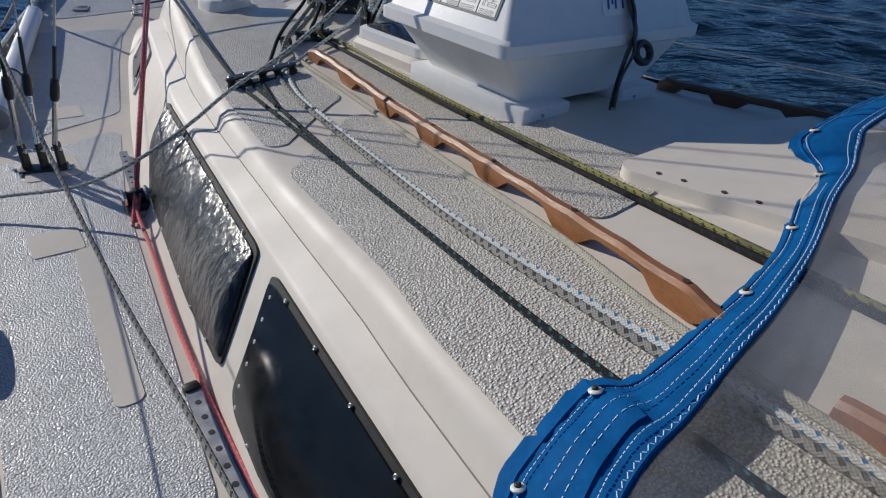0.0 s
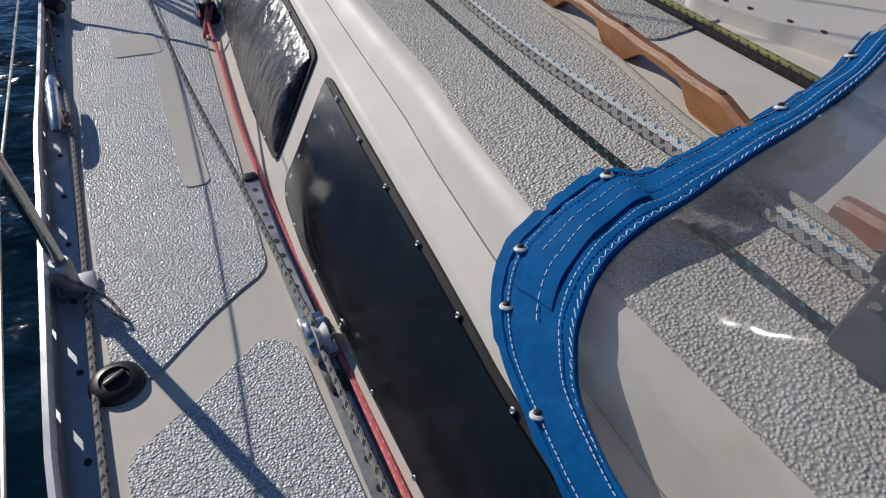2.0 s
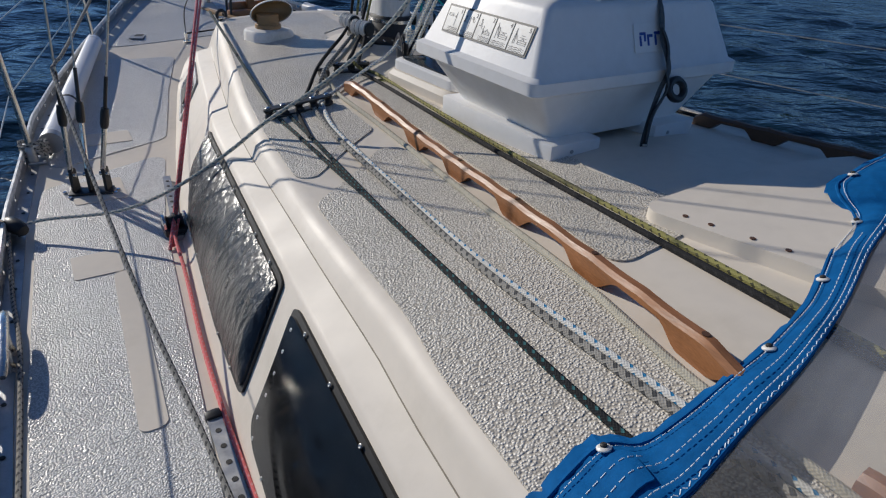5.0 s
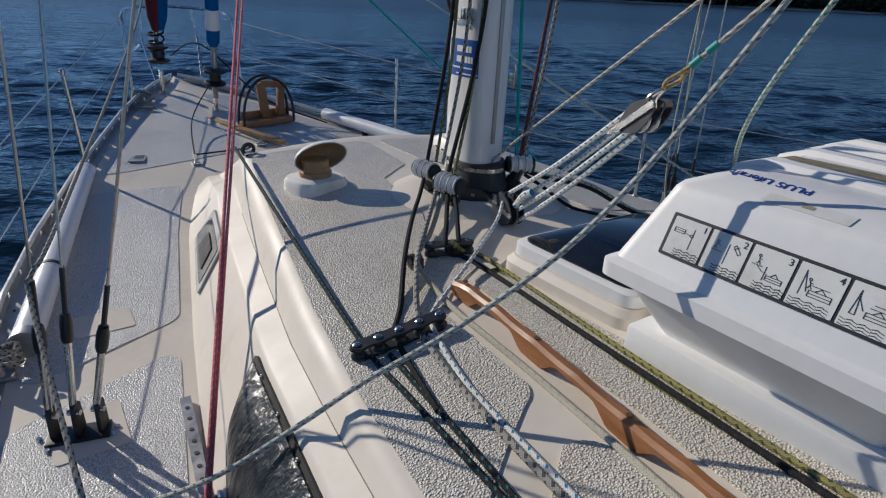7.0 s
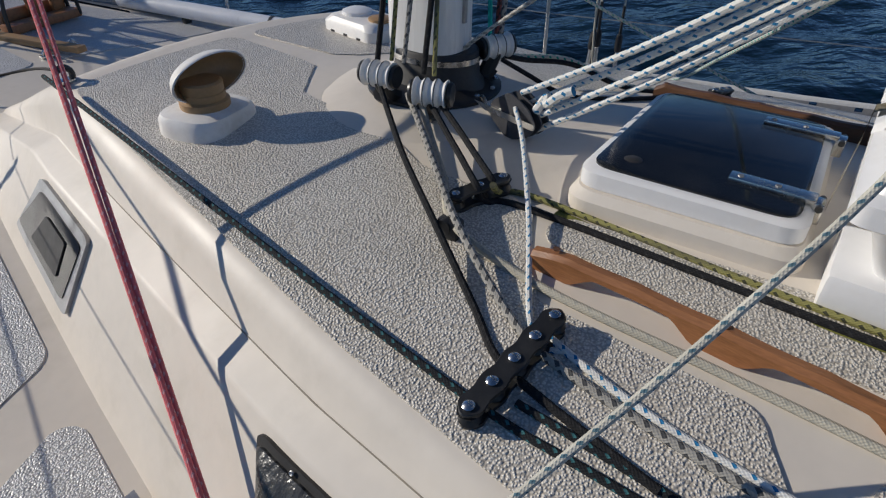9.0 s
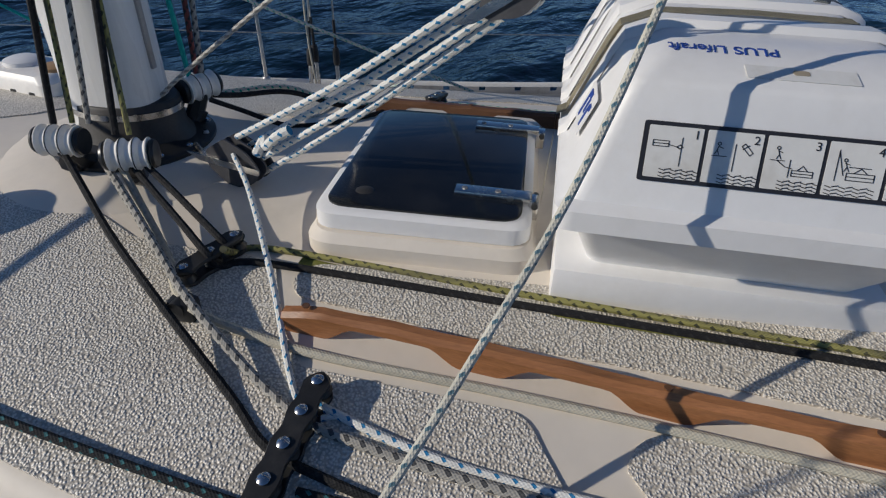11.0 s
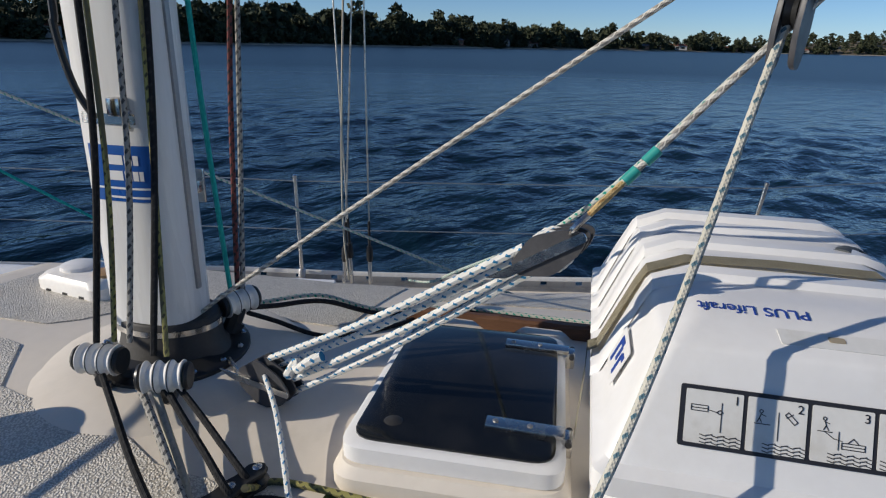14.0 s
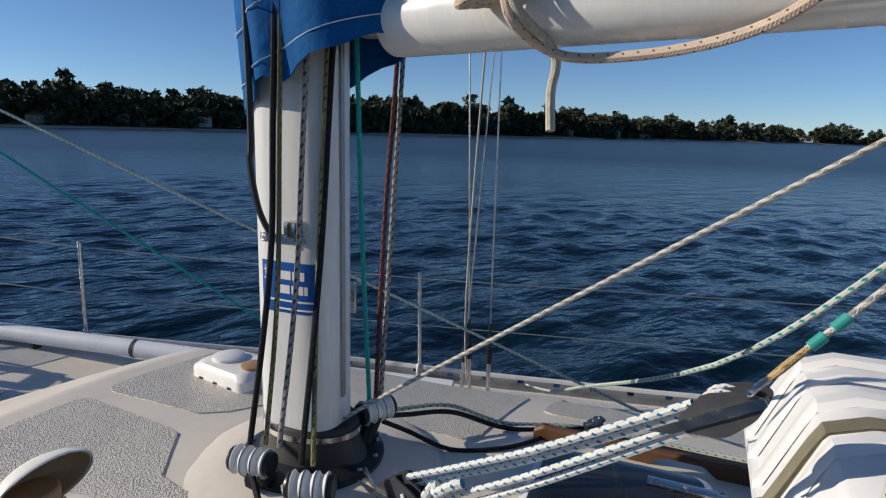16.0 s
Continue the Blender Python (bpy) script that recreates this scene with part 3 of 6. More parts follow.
def deck_camber(x, y):
    hb = xc(y) - edge_x(y) + 0.03
    return 0.05 * max(0.0, (0.7 - abs(x - xc(y)) / hb)) if hb > 0 else 0


def deck_at(x, y):
    return deck_z(y) + deck_camber(x, y)


deck = hull()
FRONT0, FRONT1 = 1.06, 2.2


def front_s(y):
    return 0.0 if y <= FRONT0 else min(1.0, (y - FRONT0) / (FRONT1 - FRONT0))


def section(y):
    """Port half of the coachroof's section, from the deck to the middle."""
    s = front_s(y)
    f, w, e = lerp(FOOT, y), lerp(SIDE, y), lerp(BRIM, y)
    zs, zd = side_z(y), deck_z(y) - 0.01
    cr = w + 0.47 * (e - w)
    ze = roof_z(e, min(y, FRONT0))
    pts = [(f - 0.02, zd - 0.02), (f, zd + 0.01), (f + 0.02, zd + 0.035), (w, zs), (w + 0.012, zs + 0.012), (cr, zs + 0.028), (cr + 0.006, zs + 0.034),
           (cr + 0.3 * (e - cr), zs + 0.034 + 0.55 * (ze - zs - 0.034)), (cr + 0.65 * (e - cr), zs + 0.034 + 0.9 * (ze - zs - 0.034)), (e, ze)]
    c = xc(y)
    for k in range(1, 9):
        x = e + (c - e) * k / 8
        pts.append((x, roof_z(x, min(y, FRONT0))))
    return lowered(pts, s, zd)


def lowered(pts, s, zd):
    """The section sinks towards the deck along the front slope."""
    if s > 0:
        ss = s ** 1.15
        pts = [(x, z + (min(z, zd) - z) * ss) for x, z in pts]
    return pts


def section_starboard(y):
    """Starboard half: the mirrored outline, with its top at the height the roof has there."""
    s, c = front_s(y), xc(y)
    f, w, e = lerp(FOOT, y), lerp(SIDE, y), lerp(BRIM, y)
    zd = deck_z(y) - 0.01
    ze = roof_z(2 * c - e, min(y, FRONT0))
    zs = side_z(y) - (roof_z(e, min(y, FRONT0)) - ze)
    cr = w + 0.47 * (e - w)
    pts = [(f - 0.02, zd - 0.02), (f, zd + 0.01), (f + 0.02, zd + 0.035), (w, zs), (w + 0.012, zs + 0.012), (cr, zs + 0.028), (cr + 0.006, zs + 0.034),
           (cr + 0.3 * (e - cr), zs + 0.034 + 0.55 * (ze - zs - 0.034)), (cr + 0.65 * (e - cr), zs + 0.034 + 0.9 * (ze - zs - 0.034)), (e, ze)]
    pts += [(e + (c - e) * k / 8, roof_z(2 * c - (e + (c - e) * k / 8), min(y, FRONT0))) for k in range(1, 8)]
    return [(2 * c - x, z) for x, z in lowered(pts, s, zd)]


def coachroof():
    bm = bmesh.new()
    st = ys_between(-3.2, FRONT0 - 0.06, 0.12) + [FRONT0 - 0.03, FRONT0, FRONT0 + 0.03, FRONT0 + 0.08] + ys_between(1.25, FRONT1, 0.12)
    prev = None
    for y in st:
        p = section(y)
        row = [bm.verts.new((x, y, z)) for x, z in p] + [bm.verts.new((x, y, z)) for x, z in reversed(section_starboard(y))]
        if prev:
            for k in range(len(row) - 1):
                bm.faces.new((prev[k], prev[k + 1], row[k + 1], row[k]))
        prev = row
    bm.verts.ensure_lookup_table()
    n = len(section(0)) * 2 - 1
    bm.faces.new([bm.verts[i] for i in range(n)])
    return tagged(link("coachroof", bm, GEL), "cream gelcoat coachroof with rounded shoulders", "coachroof", kind="structure")


roof = coachroof()


def roof_at(x, y):
    """Height of the coachroof's top, front slope included."""
    s = front_s(y)
    z = roof_z(x, min(y, FRONT0))
    return z + (min(z, deck_z(y) - 0.01) - z) * s ** 1.15


def panel(xl, xr, y0, y1, r, surf, parent, slant0=0.0, slant1=0.0, thick=0.004, material=None, name="nonskid_panel"):
    """A raised moulded panel lying on a surface, with rounded corners; slants turn its ends."""
    bm = bmesh.new()
    n, mcols = max(6, round((y1 - y0) / 0.07)), 9
    ts = sorted({0.0, *[r / (y1 - y0) * (1 - math.cos(math.pi / 2 * k / 5)) for k in range(1, 6)], *[i / n for i in range(1, n)], *[1 - r / (y1 - y0) * (1 - math.cos(math.pi / 2 * k / 5)) for k in range(1, 6)], 1.0})
    top, prev = [], None
    for t in ts:
        d = min(t, 1 - t) * (y1 - y0)
        ins = r - math.sqrt(max(0, r * r - (r - d) ** 2)) if d < r else 0
        row = []
        for k in range(mcols):
            u = k / (mcols - 1)
            sl = slant0 * (1 - t) + slant1 * t
            yc = y0 + t * (y1 - y0) + sl * (u - 0.5)
            a, b = xl(yc) + ins, xr(yc) - ins
            x = a + (b - a) * u
            row.append((x, yc, surf(x, yc)))
        top.append(row)
    g = [[bm.verts.new((x, y, z + thick)) for x, y, z in row] for row in top]
    for a, b in zip(g, g[1:]):
        for k in range(mcols - 1):
            bm.faces.new((a[k], a[k + 1], b[k + 1], b[k]))
    rim = [v for v in bm.edges if v.is_boundary]
    ext = bmesh.ops.extrude_edge_only(bm, edges=rim)
    for v in [q for q in ext["geom"] if isinstance(q, bmesh.types.BMVert)]:
        v.co.z -= thick + 0.003
    bmesh.ops.recalc_face_normals(bm, faces=bm.faces[:])
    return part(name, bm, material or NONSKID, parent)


RAIL = [(-2.75, -0.885), (-2.41, -0.835), (-2.13, -0.79), (-1.83, -0.737), (-1.52, -0.684), (-1.235, -0.648), (-0.94, -0.637), (-0.63, -0.603)]


def rail_x(y):
    return lerp(RAIL, y)


def sb(fn):
    return lambda y: 2 * xc(y) - fn(y)


brim = lambda y: lerp(BRIM, y) - 0.012
# side decks
inn = lambda y: lerp(FOOT, y) - 0.045
out = lambda y: edge_x(y) + 0.085
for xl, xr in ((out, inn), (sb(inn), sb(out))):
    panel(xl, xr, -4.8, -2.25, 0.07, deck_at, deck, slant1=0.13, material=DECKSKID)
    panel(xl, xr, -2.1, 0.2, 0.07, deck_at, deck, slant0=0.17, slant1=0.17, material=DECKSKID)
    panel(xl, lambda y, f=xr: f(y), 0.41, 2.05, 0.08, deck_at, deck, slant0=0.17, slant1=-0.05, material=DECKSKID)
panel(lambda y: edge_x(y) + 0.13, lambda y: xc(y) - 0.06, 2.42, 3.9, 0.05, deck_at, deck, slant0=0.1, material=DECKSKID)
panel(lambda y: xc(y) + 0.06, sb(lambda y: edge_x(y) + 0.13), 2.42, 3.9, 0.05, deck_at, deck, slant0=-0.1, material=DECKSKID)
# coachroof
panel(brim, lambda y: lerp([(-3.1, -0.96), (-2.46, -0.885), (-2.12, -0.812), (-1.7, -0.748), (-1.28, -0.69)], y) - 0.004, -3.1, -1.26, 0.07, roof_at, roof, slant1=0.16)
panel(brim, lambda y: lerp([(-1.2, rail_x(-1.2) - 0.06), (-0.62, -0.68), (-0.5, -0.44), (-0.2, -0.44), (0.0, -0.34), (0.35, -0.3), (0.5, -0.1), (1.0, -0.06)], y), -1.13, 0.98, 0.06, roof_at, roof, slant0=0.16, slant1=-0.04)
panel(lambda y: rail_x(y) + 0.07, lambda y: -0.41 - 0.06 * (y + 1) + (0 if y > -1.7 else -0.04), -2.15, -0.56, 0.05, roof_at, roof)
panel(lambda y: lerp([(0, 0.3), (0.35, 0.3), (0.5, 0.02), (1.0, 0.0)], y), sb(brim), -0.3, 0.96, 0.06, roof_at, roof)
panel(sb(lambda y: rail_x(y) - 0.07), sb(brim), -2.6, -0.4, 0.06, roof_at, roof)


def outline_on_side(pts, off=0.0):
    """Points on the slanted side wall: (y, share of the height from foot to shoulder)."""
    res = []
    for y, h in pts:
        f, w = lerp(FOOT, y) + 0.02, lerp(SIDE, y)
        z0, z1 = deck_z(y) + 0.025, side_z(y)
        res.append(Vector((f + (w - f) * h, y, z0 + (z1 - z0) * h)))
    return res


def side_plate(pts, off, thick, bm=None, r=0.05, shrink=0.0, bow=0.0):
    """A plate following the side wall; pts in (y, height share)."""
    bm = bm or bmesh.new()
    cen = sum((Vector(p) for p in pts), Vector((0, 0))) / len(pts)
    pp = []
    for p in pts:
        d = Vector(p) - cen
        pp.append(cen + Vector((d[0] * (1 - shrink / max(0.05, abs(d[0])) if abs(d[0]) > 0.02 else 1), d[1] * (1 - shrink / 0.3 / max(0.1, abs(d[1]))))))
    o = rounded(pp, r)
    nrm = Vector((-0.87, 0.05, 0.48)).normalized()
    lo, hi = min(q[0] for q in o), max(q[0] for q in o)
    cols = sorted({*[round(q[0], 4) for q in o], *[lo + (hi - lo) * k / 24 for k in range(1, 24)]})
    rows = []
    for y in cols:
        y = min(max(y, lo + 1e-4), hi - 1e-4)
        hs = []
        for p, q in zip(o, o[1:] + o[:1]):
            if (p[0] - y) * (q[0] - y) <= 0 and abs(p[0] - q[0]) > 1e-9:
                hs.append(p[1] + (q[1] - p[1]) * (y - p[0]) / (q[0] - p[0]))
        if len(hs) >= 2:
            rows.append([(y, min(hs) + (max(hs) - min(hs)) * k / 8) for k in range(9)])
    for z in (off, off + thick):
        g = [[bm.verts.new(q + nrm * (z + (bow * 4 * (k / 8) * (1 - k / 8) * min(1.0, (r_[8][1] - r_[0][1]) / 0.6) if z > off else 0))) for k, q in enumerate(outline_on_side(r_))] for r_ in rows]
        for a, c in zip(g, g[1:]):
            for k in range(8):
                bm.faces.new((a[k], c[k], c[k + 1], a[k + 1]))
        if z == off:
            g0 = g
    ring = lambda g: [r_[0] for r_ in g] + [g[-1][k] for k in range(1, 8)] + [r_[8] for r_ in reversed(g)] + [g[0][k] for k in range(7, 0, -1)]
    ra, rb = ring(g0), ring(g)
    for k in range(len(ra)):
        j = (k + 1) % len(ra)
        if ra[k] is not ra[j]:
            bm.faces.new((ra[k], ra[j], rb[j], rb[k]))
    bmesh.ops.recalc_face_normals(bm, faces=bm.faces[:])
    return bm


W2 = [(-1.685, 0.97), (-1.765, 0.17), (-1.82, 0.1), (-2.9, 0.08), (-2.95, 0.97)]
W1 = [(-0.33, 0.97), (-0.42, 0.3), (-0.6, 0.1), (-1.3, 0.07), (-1.66, 0.13), (-1.572, 0.97)]


def side_window(name, pts, label, pane=None):
    e = thing(name, label, "window", tuple(outline_on_side(pts)[0]), kind="structure")
    part("window_frame", side_plate(pts, -0.004, 0.012, r=0.05), RUBBER, e)
    part("pane", side_plate(pts, -0.002, 0.016, r=0.04, shrink=0.013, bow=0.024 if pane else 0.0), pane or ACRYL, e)
    o = rounded(pts, 0.05, 1)
    cen = sum((Vector(p) for p in pts), Vector((0, 0))) / len(pts)
    nrm = Vector((-0.87, 0.05, 0.48)).normalized()
    peri = [Vector(p) for p in pts]
    for a, b in zip(peri, peri[1:] + peri[:1]):
        m = max(1, round((a - b).length_squared ** 0.5 / 0.175))
        for k in range(m):
            q = a + (b - a) * (k + 0.5) / m
            q = q + (cen - q) * (0.035 / max(0.1, (cen - q).length)) if abs((b - a)[1]) < 0.5 else q + (cen - q) * 0.08
            w = outline_on_side([(q[0], q[1])])[0] + nrm * 0.012
            mm = frame_of(w, (0, 1, 0), nrm)
            part("screw", lathe([(0.005, 0), (0.005, 0.002), (0.0036, 0.003), (0.002, 0.002)], 10, mm), ALU, e)


side_window("window_1", W1, "smoked acrylic coachroof window streaked with spray", WET)
side_window("window_2", W2, "long smoked acrylic coachroof window held by screws")


def portlight():
    pts = [(0.91, 0.97), (0.5, 0.92), (0.57, 0.12), (1.09, 0.2)]
    e = thing("window_3", "small opening portlight with a grey frame in the coachroof side", "window", tuple(outline_on_side(pts)[0]), kind="structure")
    part("window_frame", side_plate(pts, -0.01, 0.022, r=0.05), ALU, e)
    part("pane", side_plate(pts, -0.005, 0.02, r=0.04, shrink=0.03), ACRYL, e)
    part("inner_frame", side_plate([(0.8, 0.72), (0.63, 0.7), (0.66, 0.34), (0.9, 0.36)], 0.012, 0.007, r=0.02), RUBBER, e)


portlight()


# ---------------------------------------------------------------- mast
MX, MY = -0.05, 0.05
MSHIFT = Vector((MX - 0.02, MY - 0.09, 0.0))     # the gear round the mast stands with it


def mast_skin(a):
    """A point of the mast's flat-sided oval section and its normal, at an angle from starboard."""
    c, s, q = math.cos(a), math.sin(a), 2.0 / 3.2
    x, y = 0.086 * math.copysign(abs(c) ** q, c), 0.113 * math.copysign(abs(s) ** q, s)
    return (x, y), (math.copysign((abs(x) / 0.086) ** 2.2 / 0.086, x), math.copysign((abs(y) / 0.113) ** 2.2 / 0.113, y))


def mast_tube(z0, z1):
    bm = bmesh.new()
    rings = [[bm.verts.new((MX - 0.008 + mast_skin(a)[0][0], MY + 0.01 + mast_skin(a)[0][1], z)) for a in (2 * math.pi * k / 64 for k in range(64))] for z in (z0, z1)]
    for k in range(64):
        bm.faces.new((rings[0][k], rings[0][(k + 1) % 64], rings[1][(k + 1) % 64], rings[1][k]))
    bm.faces.new(rings[1])
    return bm


def mast():
    e = thing("mast", "white painted aluminium mast with a black rubber boot", "mast", (MX, MY, 0.66))
    m = Matrix.Translation((MX, MY, 0))
    part("tube", mast_tube(0.7, 7.0), PAINT, e)
    part("sail_track", box(0.016, 0.012, 6.2, 0.003, at=(MX - 0.008, MY - 0.104, 3.98)), ALU, e, "dark slotted sail track")
    part("boot", lathe([(0.15, 0.66), (0.14, 0.7), (0.118, 0.73), (0.113, 0.8), (0.109, 0.805)], 36, m, sx=0.93, sy=1.2), RUBBER, e, "black rubber boot")
    part("clamp_band", lathe([(0.119, 0.775), (0.119, 0.79)], 36, m, sx=0.92, sy=1.2), STEEL, e)
    part("collar_plate", lathe([(0.198, 0.655), (0.198, 0.694), (0.19, 0.7), (0.17, 0.701), (0.15, 0.714)], 40, m), BLACK, e, "black plate bolted round the foot")
    part("plinth", lathe([(0.36, roof_at(MX, MY) - 0.012), (0.33, roof_at(MX, MY) + 0.002), (0.27, roof_at(MX, MY) + 0.012), (0.23, roof_at(MX, MY) + 0.022), (0.15, roof_at(MX, MY) + 0.024)], 48, m), GEL, e, "moulded cream plinth")
    return e


mast_e = mast()


# ---------------------------------------------------------------- life raft, hatch
def frustum(rows, bev=0.02, m=Matrix()):
    """Stacked rounded rectangles: (half x, half y, z, corner radius)."""
    bm = bmesh.new()
    rings = []
    for hx, hy, z, r in rows:
        o = rounded([(-hx, -hy), (hx, -hy), (hx, hy), (-hx, hy)], r, 5)
        rings.append([bm.verts.new(m @ Vector((p[0], p[1], z))) for p in o])
    for a, b in zip(rings, rings[1:]):
        for k in range(len(a)):
            j = (k + 1) % len(a)
            bm.faces.new((a[k], a[j], b[j], b[k]))
    bm.faces.new(list(reversed(rings[0])))
    bm.faces.new(rings[-1])
    return bm


RX, RY = -0.113, -1.335
RM = Matrix.Translation((RX, RY, 0))
raft = thing("life_raft", "white plastic life raft canister strapped on a cradle", "life raft", (RX, RY, 0.7))
part("lower_shell", frustum([(0.25, 0.2, 0.70, 0.05), (0.28, 0.228, 0.706, 0.03), (0.39, 0.272, 0.85, 0.03), (0.402, 0.28, 0.868, 0.03)], m=RM), WHITE, raft)
part("upper_shell", frustum([(0.43, 0.3, 0.866, 0.03), (0.44, 0.308, 0.872, 0.03), (0.44, 0.308, 0.905, 0.03), (0.42, 0.292, 0.915, 0.03), (0.359, 0.234, 1.06, 0.025), (0.354, 0.229, 1.074, 0.025), (0.345, 0.22, 1.085, 0.025), (0.25, 0.16, 1.108, 0.025), (0.22, 0.13, 1.11, 0.03)], m=RM), WHITE, raft)

cradle = thing("raft_cradle", "white moulded chocks under a life raft on the coachroof", "cradle", (-0.09, -1.345, 0.66))
part("chock", box(0.2, 0.58, 0.085, 0.012, at=(-0.34, -1.335, 0.675)), WHITE, cradle)
part("chock", box(0.19, 0.58, 0.085, 0.012, at=(0.1, -1.335, 0.678)), WHITE, cradle)
for cx_ in (-0.36, 0.07):
    part("screw", lathe([(0.006, 0), (0.006, 0.003), (0.003, 0.004)], 8, pose(cx_, -1.625, 0.69, 90, 0, 0)), ALU, cradle)

hatch = thing("deck_hatch", "low deck hatch with a smoked lid in a white frame", "hatch", (-0.06, -0.76, 0.66))
HM = Matrix.Translation((-0.06, -0.765, 0.694)) @ pose(0, 0, 0, 0, 2.6, 2.5) @ Matrix.Translation((0, 0, -0.7))
part("coaming", frustum([(0.335, 0.235, 0.63, 0.06), (0.335, 0.235, 0.672, 0.06), (0.32, 0.222, 0.69, 0.06), (0.29, 0.2, 0.692, 0.06)], m=HM), GEL, hatch)
part("frame", frustum([(0.305, 0.215, 0.688, 0.05), (0.31, 0.22, 0.694, 0.05), (0.31, 0.22, 0.726, 0.05), (0.3, 0.21, 0.734, 0.05)], m=HM), WHITE, hatch)
part("lid", frustum([(0.29, 0.2, 0.73, 0.05), (0.29, 0.2, 0.738, 0.05), (0.285, 0.195, 0.74, 0.05)], m=HM), ACRYL, hatch, "smoked acrylic lid")


# ---------------------------------------------------------------- raft dress
def up_from_roof(x, y, dz):
    return (x, y, roof_at(x, y) + dz)




def on_face(y, z):
    """A point of the raft's slanted port face."""
    k = (z - 0.915) / 0.14
    return Vector((RX - 0.42 + 0.058 * k, y, z))


def face_pose(y, z, off):
    n = Vector((-0.14, 0, 0.058)).normalized()
    u = Vector((0, -1, 0))
    v = n.cross(u)
    p = on_face(y, z) + n * off
    return Matrix(((u[0], v[0], n[0], p[0]), (u[1], v[1], n[1], p[1]), (u[2], v[2], n[2], p[2]), (0, 0, 0, 1)))


def rect(w, h, r=0.004):
    return rounded([(-w / 2, -h / 2), (w / 2, -h / 2), (w / 2, h / 2), (-w / 2, h / 2)], r, 3)


LZ = 0.992


def ring_pts(x, y, r):
    return [(x + r * math.cos(q), y + r * math.sin(q)) for q in (k * math.pi / 4 for k in range(9))]


def stick(x, y, lean):
    """A little drawn figure: round top, body, two limbs."""
    return [ring_pts(x, y + 9, 2.2), [(x, y + 7), (x + lean, y), (x + lean - 3, y - 6)], [(x + lean, y), (x + lean + 3, y - 6)], [(x, y + 5), (x + 6, y + 3)]]


def raft_drawing(x, y, w, h):
    return [[(x - w, y), (x - w, y + h), (x + w, y + h), (x + w, y), (x - w, y)], [(x - w, y + h / 2), (x + w, y + h / 2)], [(x - w * 0.5, y + h), (x, y + h + 7), (x + w * 0.5, y + h)]]


# line drawings of the five steps, in millimetres from each panel's middle
PICTO = [
    [[(-30, 8), (-30, 16), (-8, 16), (-8, 8), (-30, 8)], [(-30, 12), (-8, 12)], [(-8, 11), (2, 9), (8, 6)], [(10, 22), (10, -18)], [(4, 9), (8, 12), (12, 9), (8, 6), (4, 9)]],
    [*stick(-20, 10, -2), [(-28, 2), (-8, 2)], [(2, 20), (2, -18)], [(10, 18), (22, 6), (26, 10), (14, 22), (10, 18)], [(12, 14), (20, 20)]],
    [*stick(-22, 12, 2), [(-30, 4), (-12, 4)], [(-4, 6), (-4, -18)], *raft_drawing(14, -16, 14, 8), [(-22, 4), (-10, -4), (0, -6)]],
    [[(-24, 26), (-24, -16)], [(-24, 24), (-18, 4), (-14, -8)], *stick(-14, 4, 3), *raft_drawing(8, -14, 18, 10), [(-8, 4), (20, 4)]],
    [[(-22, 26), (-26, -14), (-18, -14), (-22, 26)], [(-22, 16), (-10, -4)], *raft_drawing(12, -14, 17, 10), [(-2, 4), (24, 4)], [(2, 10), (20, 10)]],
]
lab = part("instruction_label", slab(rect(0.412, 0.086), face_pose(-1.345, LZ, 0.001), 0.0012), INK, raft, "black-bordered label with five pictogram panels")
for i in range(5):
    yy = -1.345 + 0.1612 - 0.0806 * i
    part("panel", slab(rect(0.0748, 0.074, 0.002), face_pose(yy, LZ, 0.0024), 0.001), LABEL, lab)
    letters(str(i + 1), 0.017, face_pose(yy, LZ, 0.0036) @ Matrix.Translation((0.029, 0.027, 0)), INK, lab, "numeral")
    bm = None
    mm = face_pose(yy, LZ, 0.0036)
    for k in range(3):
        for j in range(7):
            bm = slab(rect(0.009, 0.0013, 0.0004), mm @ Matrix.Translation((-0.012 + j * 0.0078 if i not in (3, 4) else -0.03 + j * 0.0092, -0.025 - k * 0.005 + 0.0014 * (j % 2), 0)) @ pose(0, 0, 0, 0, 0, 14 if j % 2 else -14), 0.0005, bm)
    part("wave_line", bm, INK, lab)
    bm = None
    for pts_ in PICTO[i]:
        for (ax_, ay_), (bx_, by_) in zip(pts_, pts_[1:]):
            a2, b2 = Vector((ax_, ay_)) * 0.001, Vector((bx_, by_)) * 0.001
            bm = slab(rect((b2 - a2).length + 0.0008, 0.0011, 0.0003), mm @ Matrix.Translation((*((a2 + b2) / 2), 0)) @ pose(0, 0, 0, 0, 0, math.degrees(math.atan2(*(b2 - a2).yx))), 0.0005, bm)
    part("pictogram", bm, INK, lab)



def top_pose(x, y, off=0.001):
    """On the sloping shoulder of the raft's lid, reading from starboard."""
    k = (x - (RX - 0.345)) / 0.095
    p = Vector((x, y, 1.085 + 0.023 * k))
    v = Vector((-0.095, 0, -0.023)).normalized()
    n = Vector((-0.023, 0, 0.095)).normalized()
    u = v.cross(n)
    p = p + n * off
    return Matrix(((u[0], v[0], n[0], p[0]), (u[1], v[1], n[1], p[1]), (u[2], v[2], n[2], p[2]), (0, 0, 0, 1)))


letters("PLUS Liferaft", 0.03, top_pose(-0.37, -1.245), BLUEINK, raft)
part("blank_sticker", slab(rect(0.15, 0.034, 0.002), top_pose(-0.425, -1.345, 0.0008), 0.0008), LABEL, raft, "worn rectangular sticker")
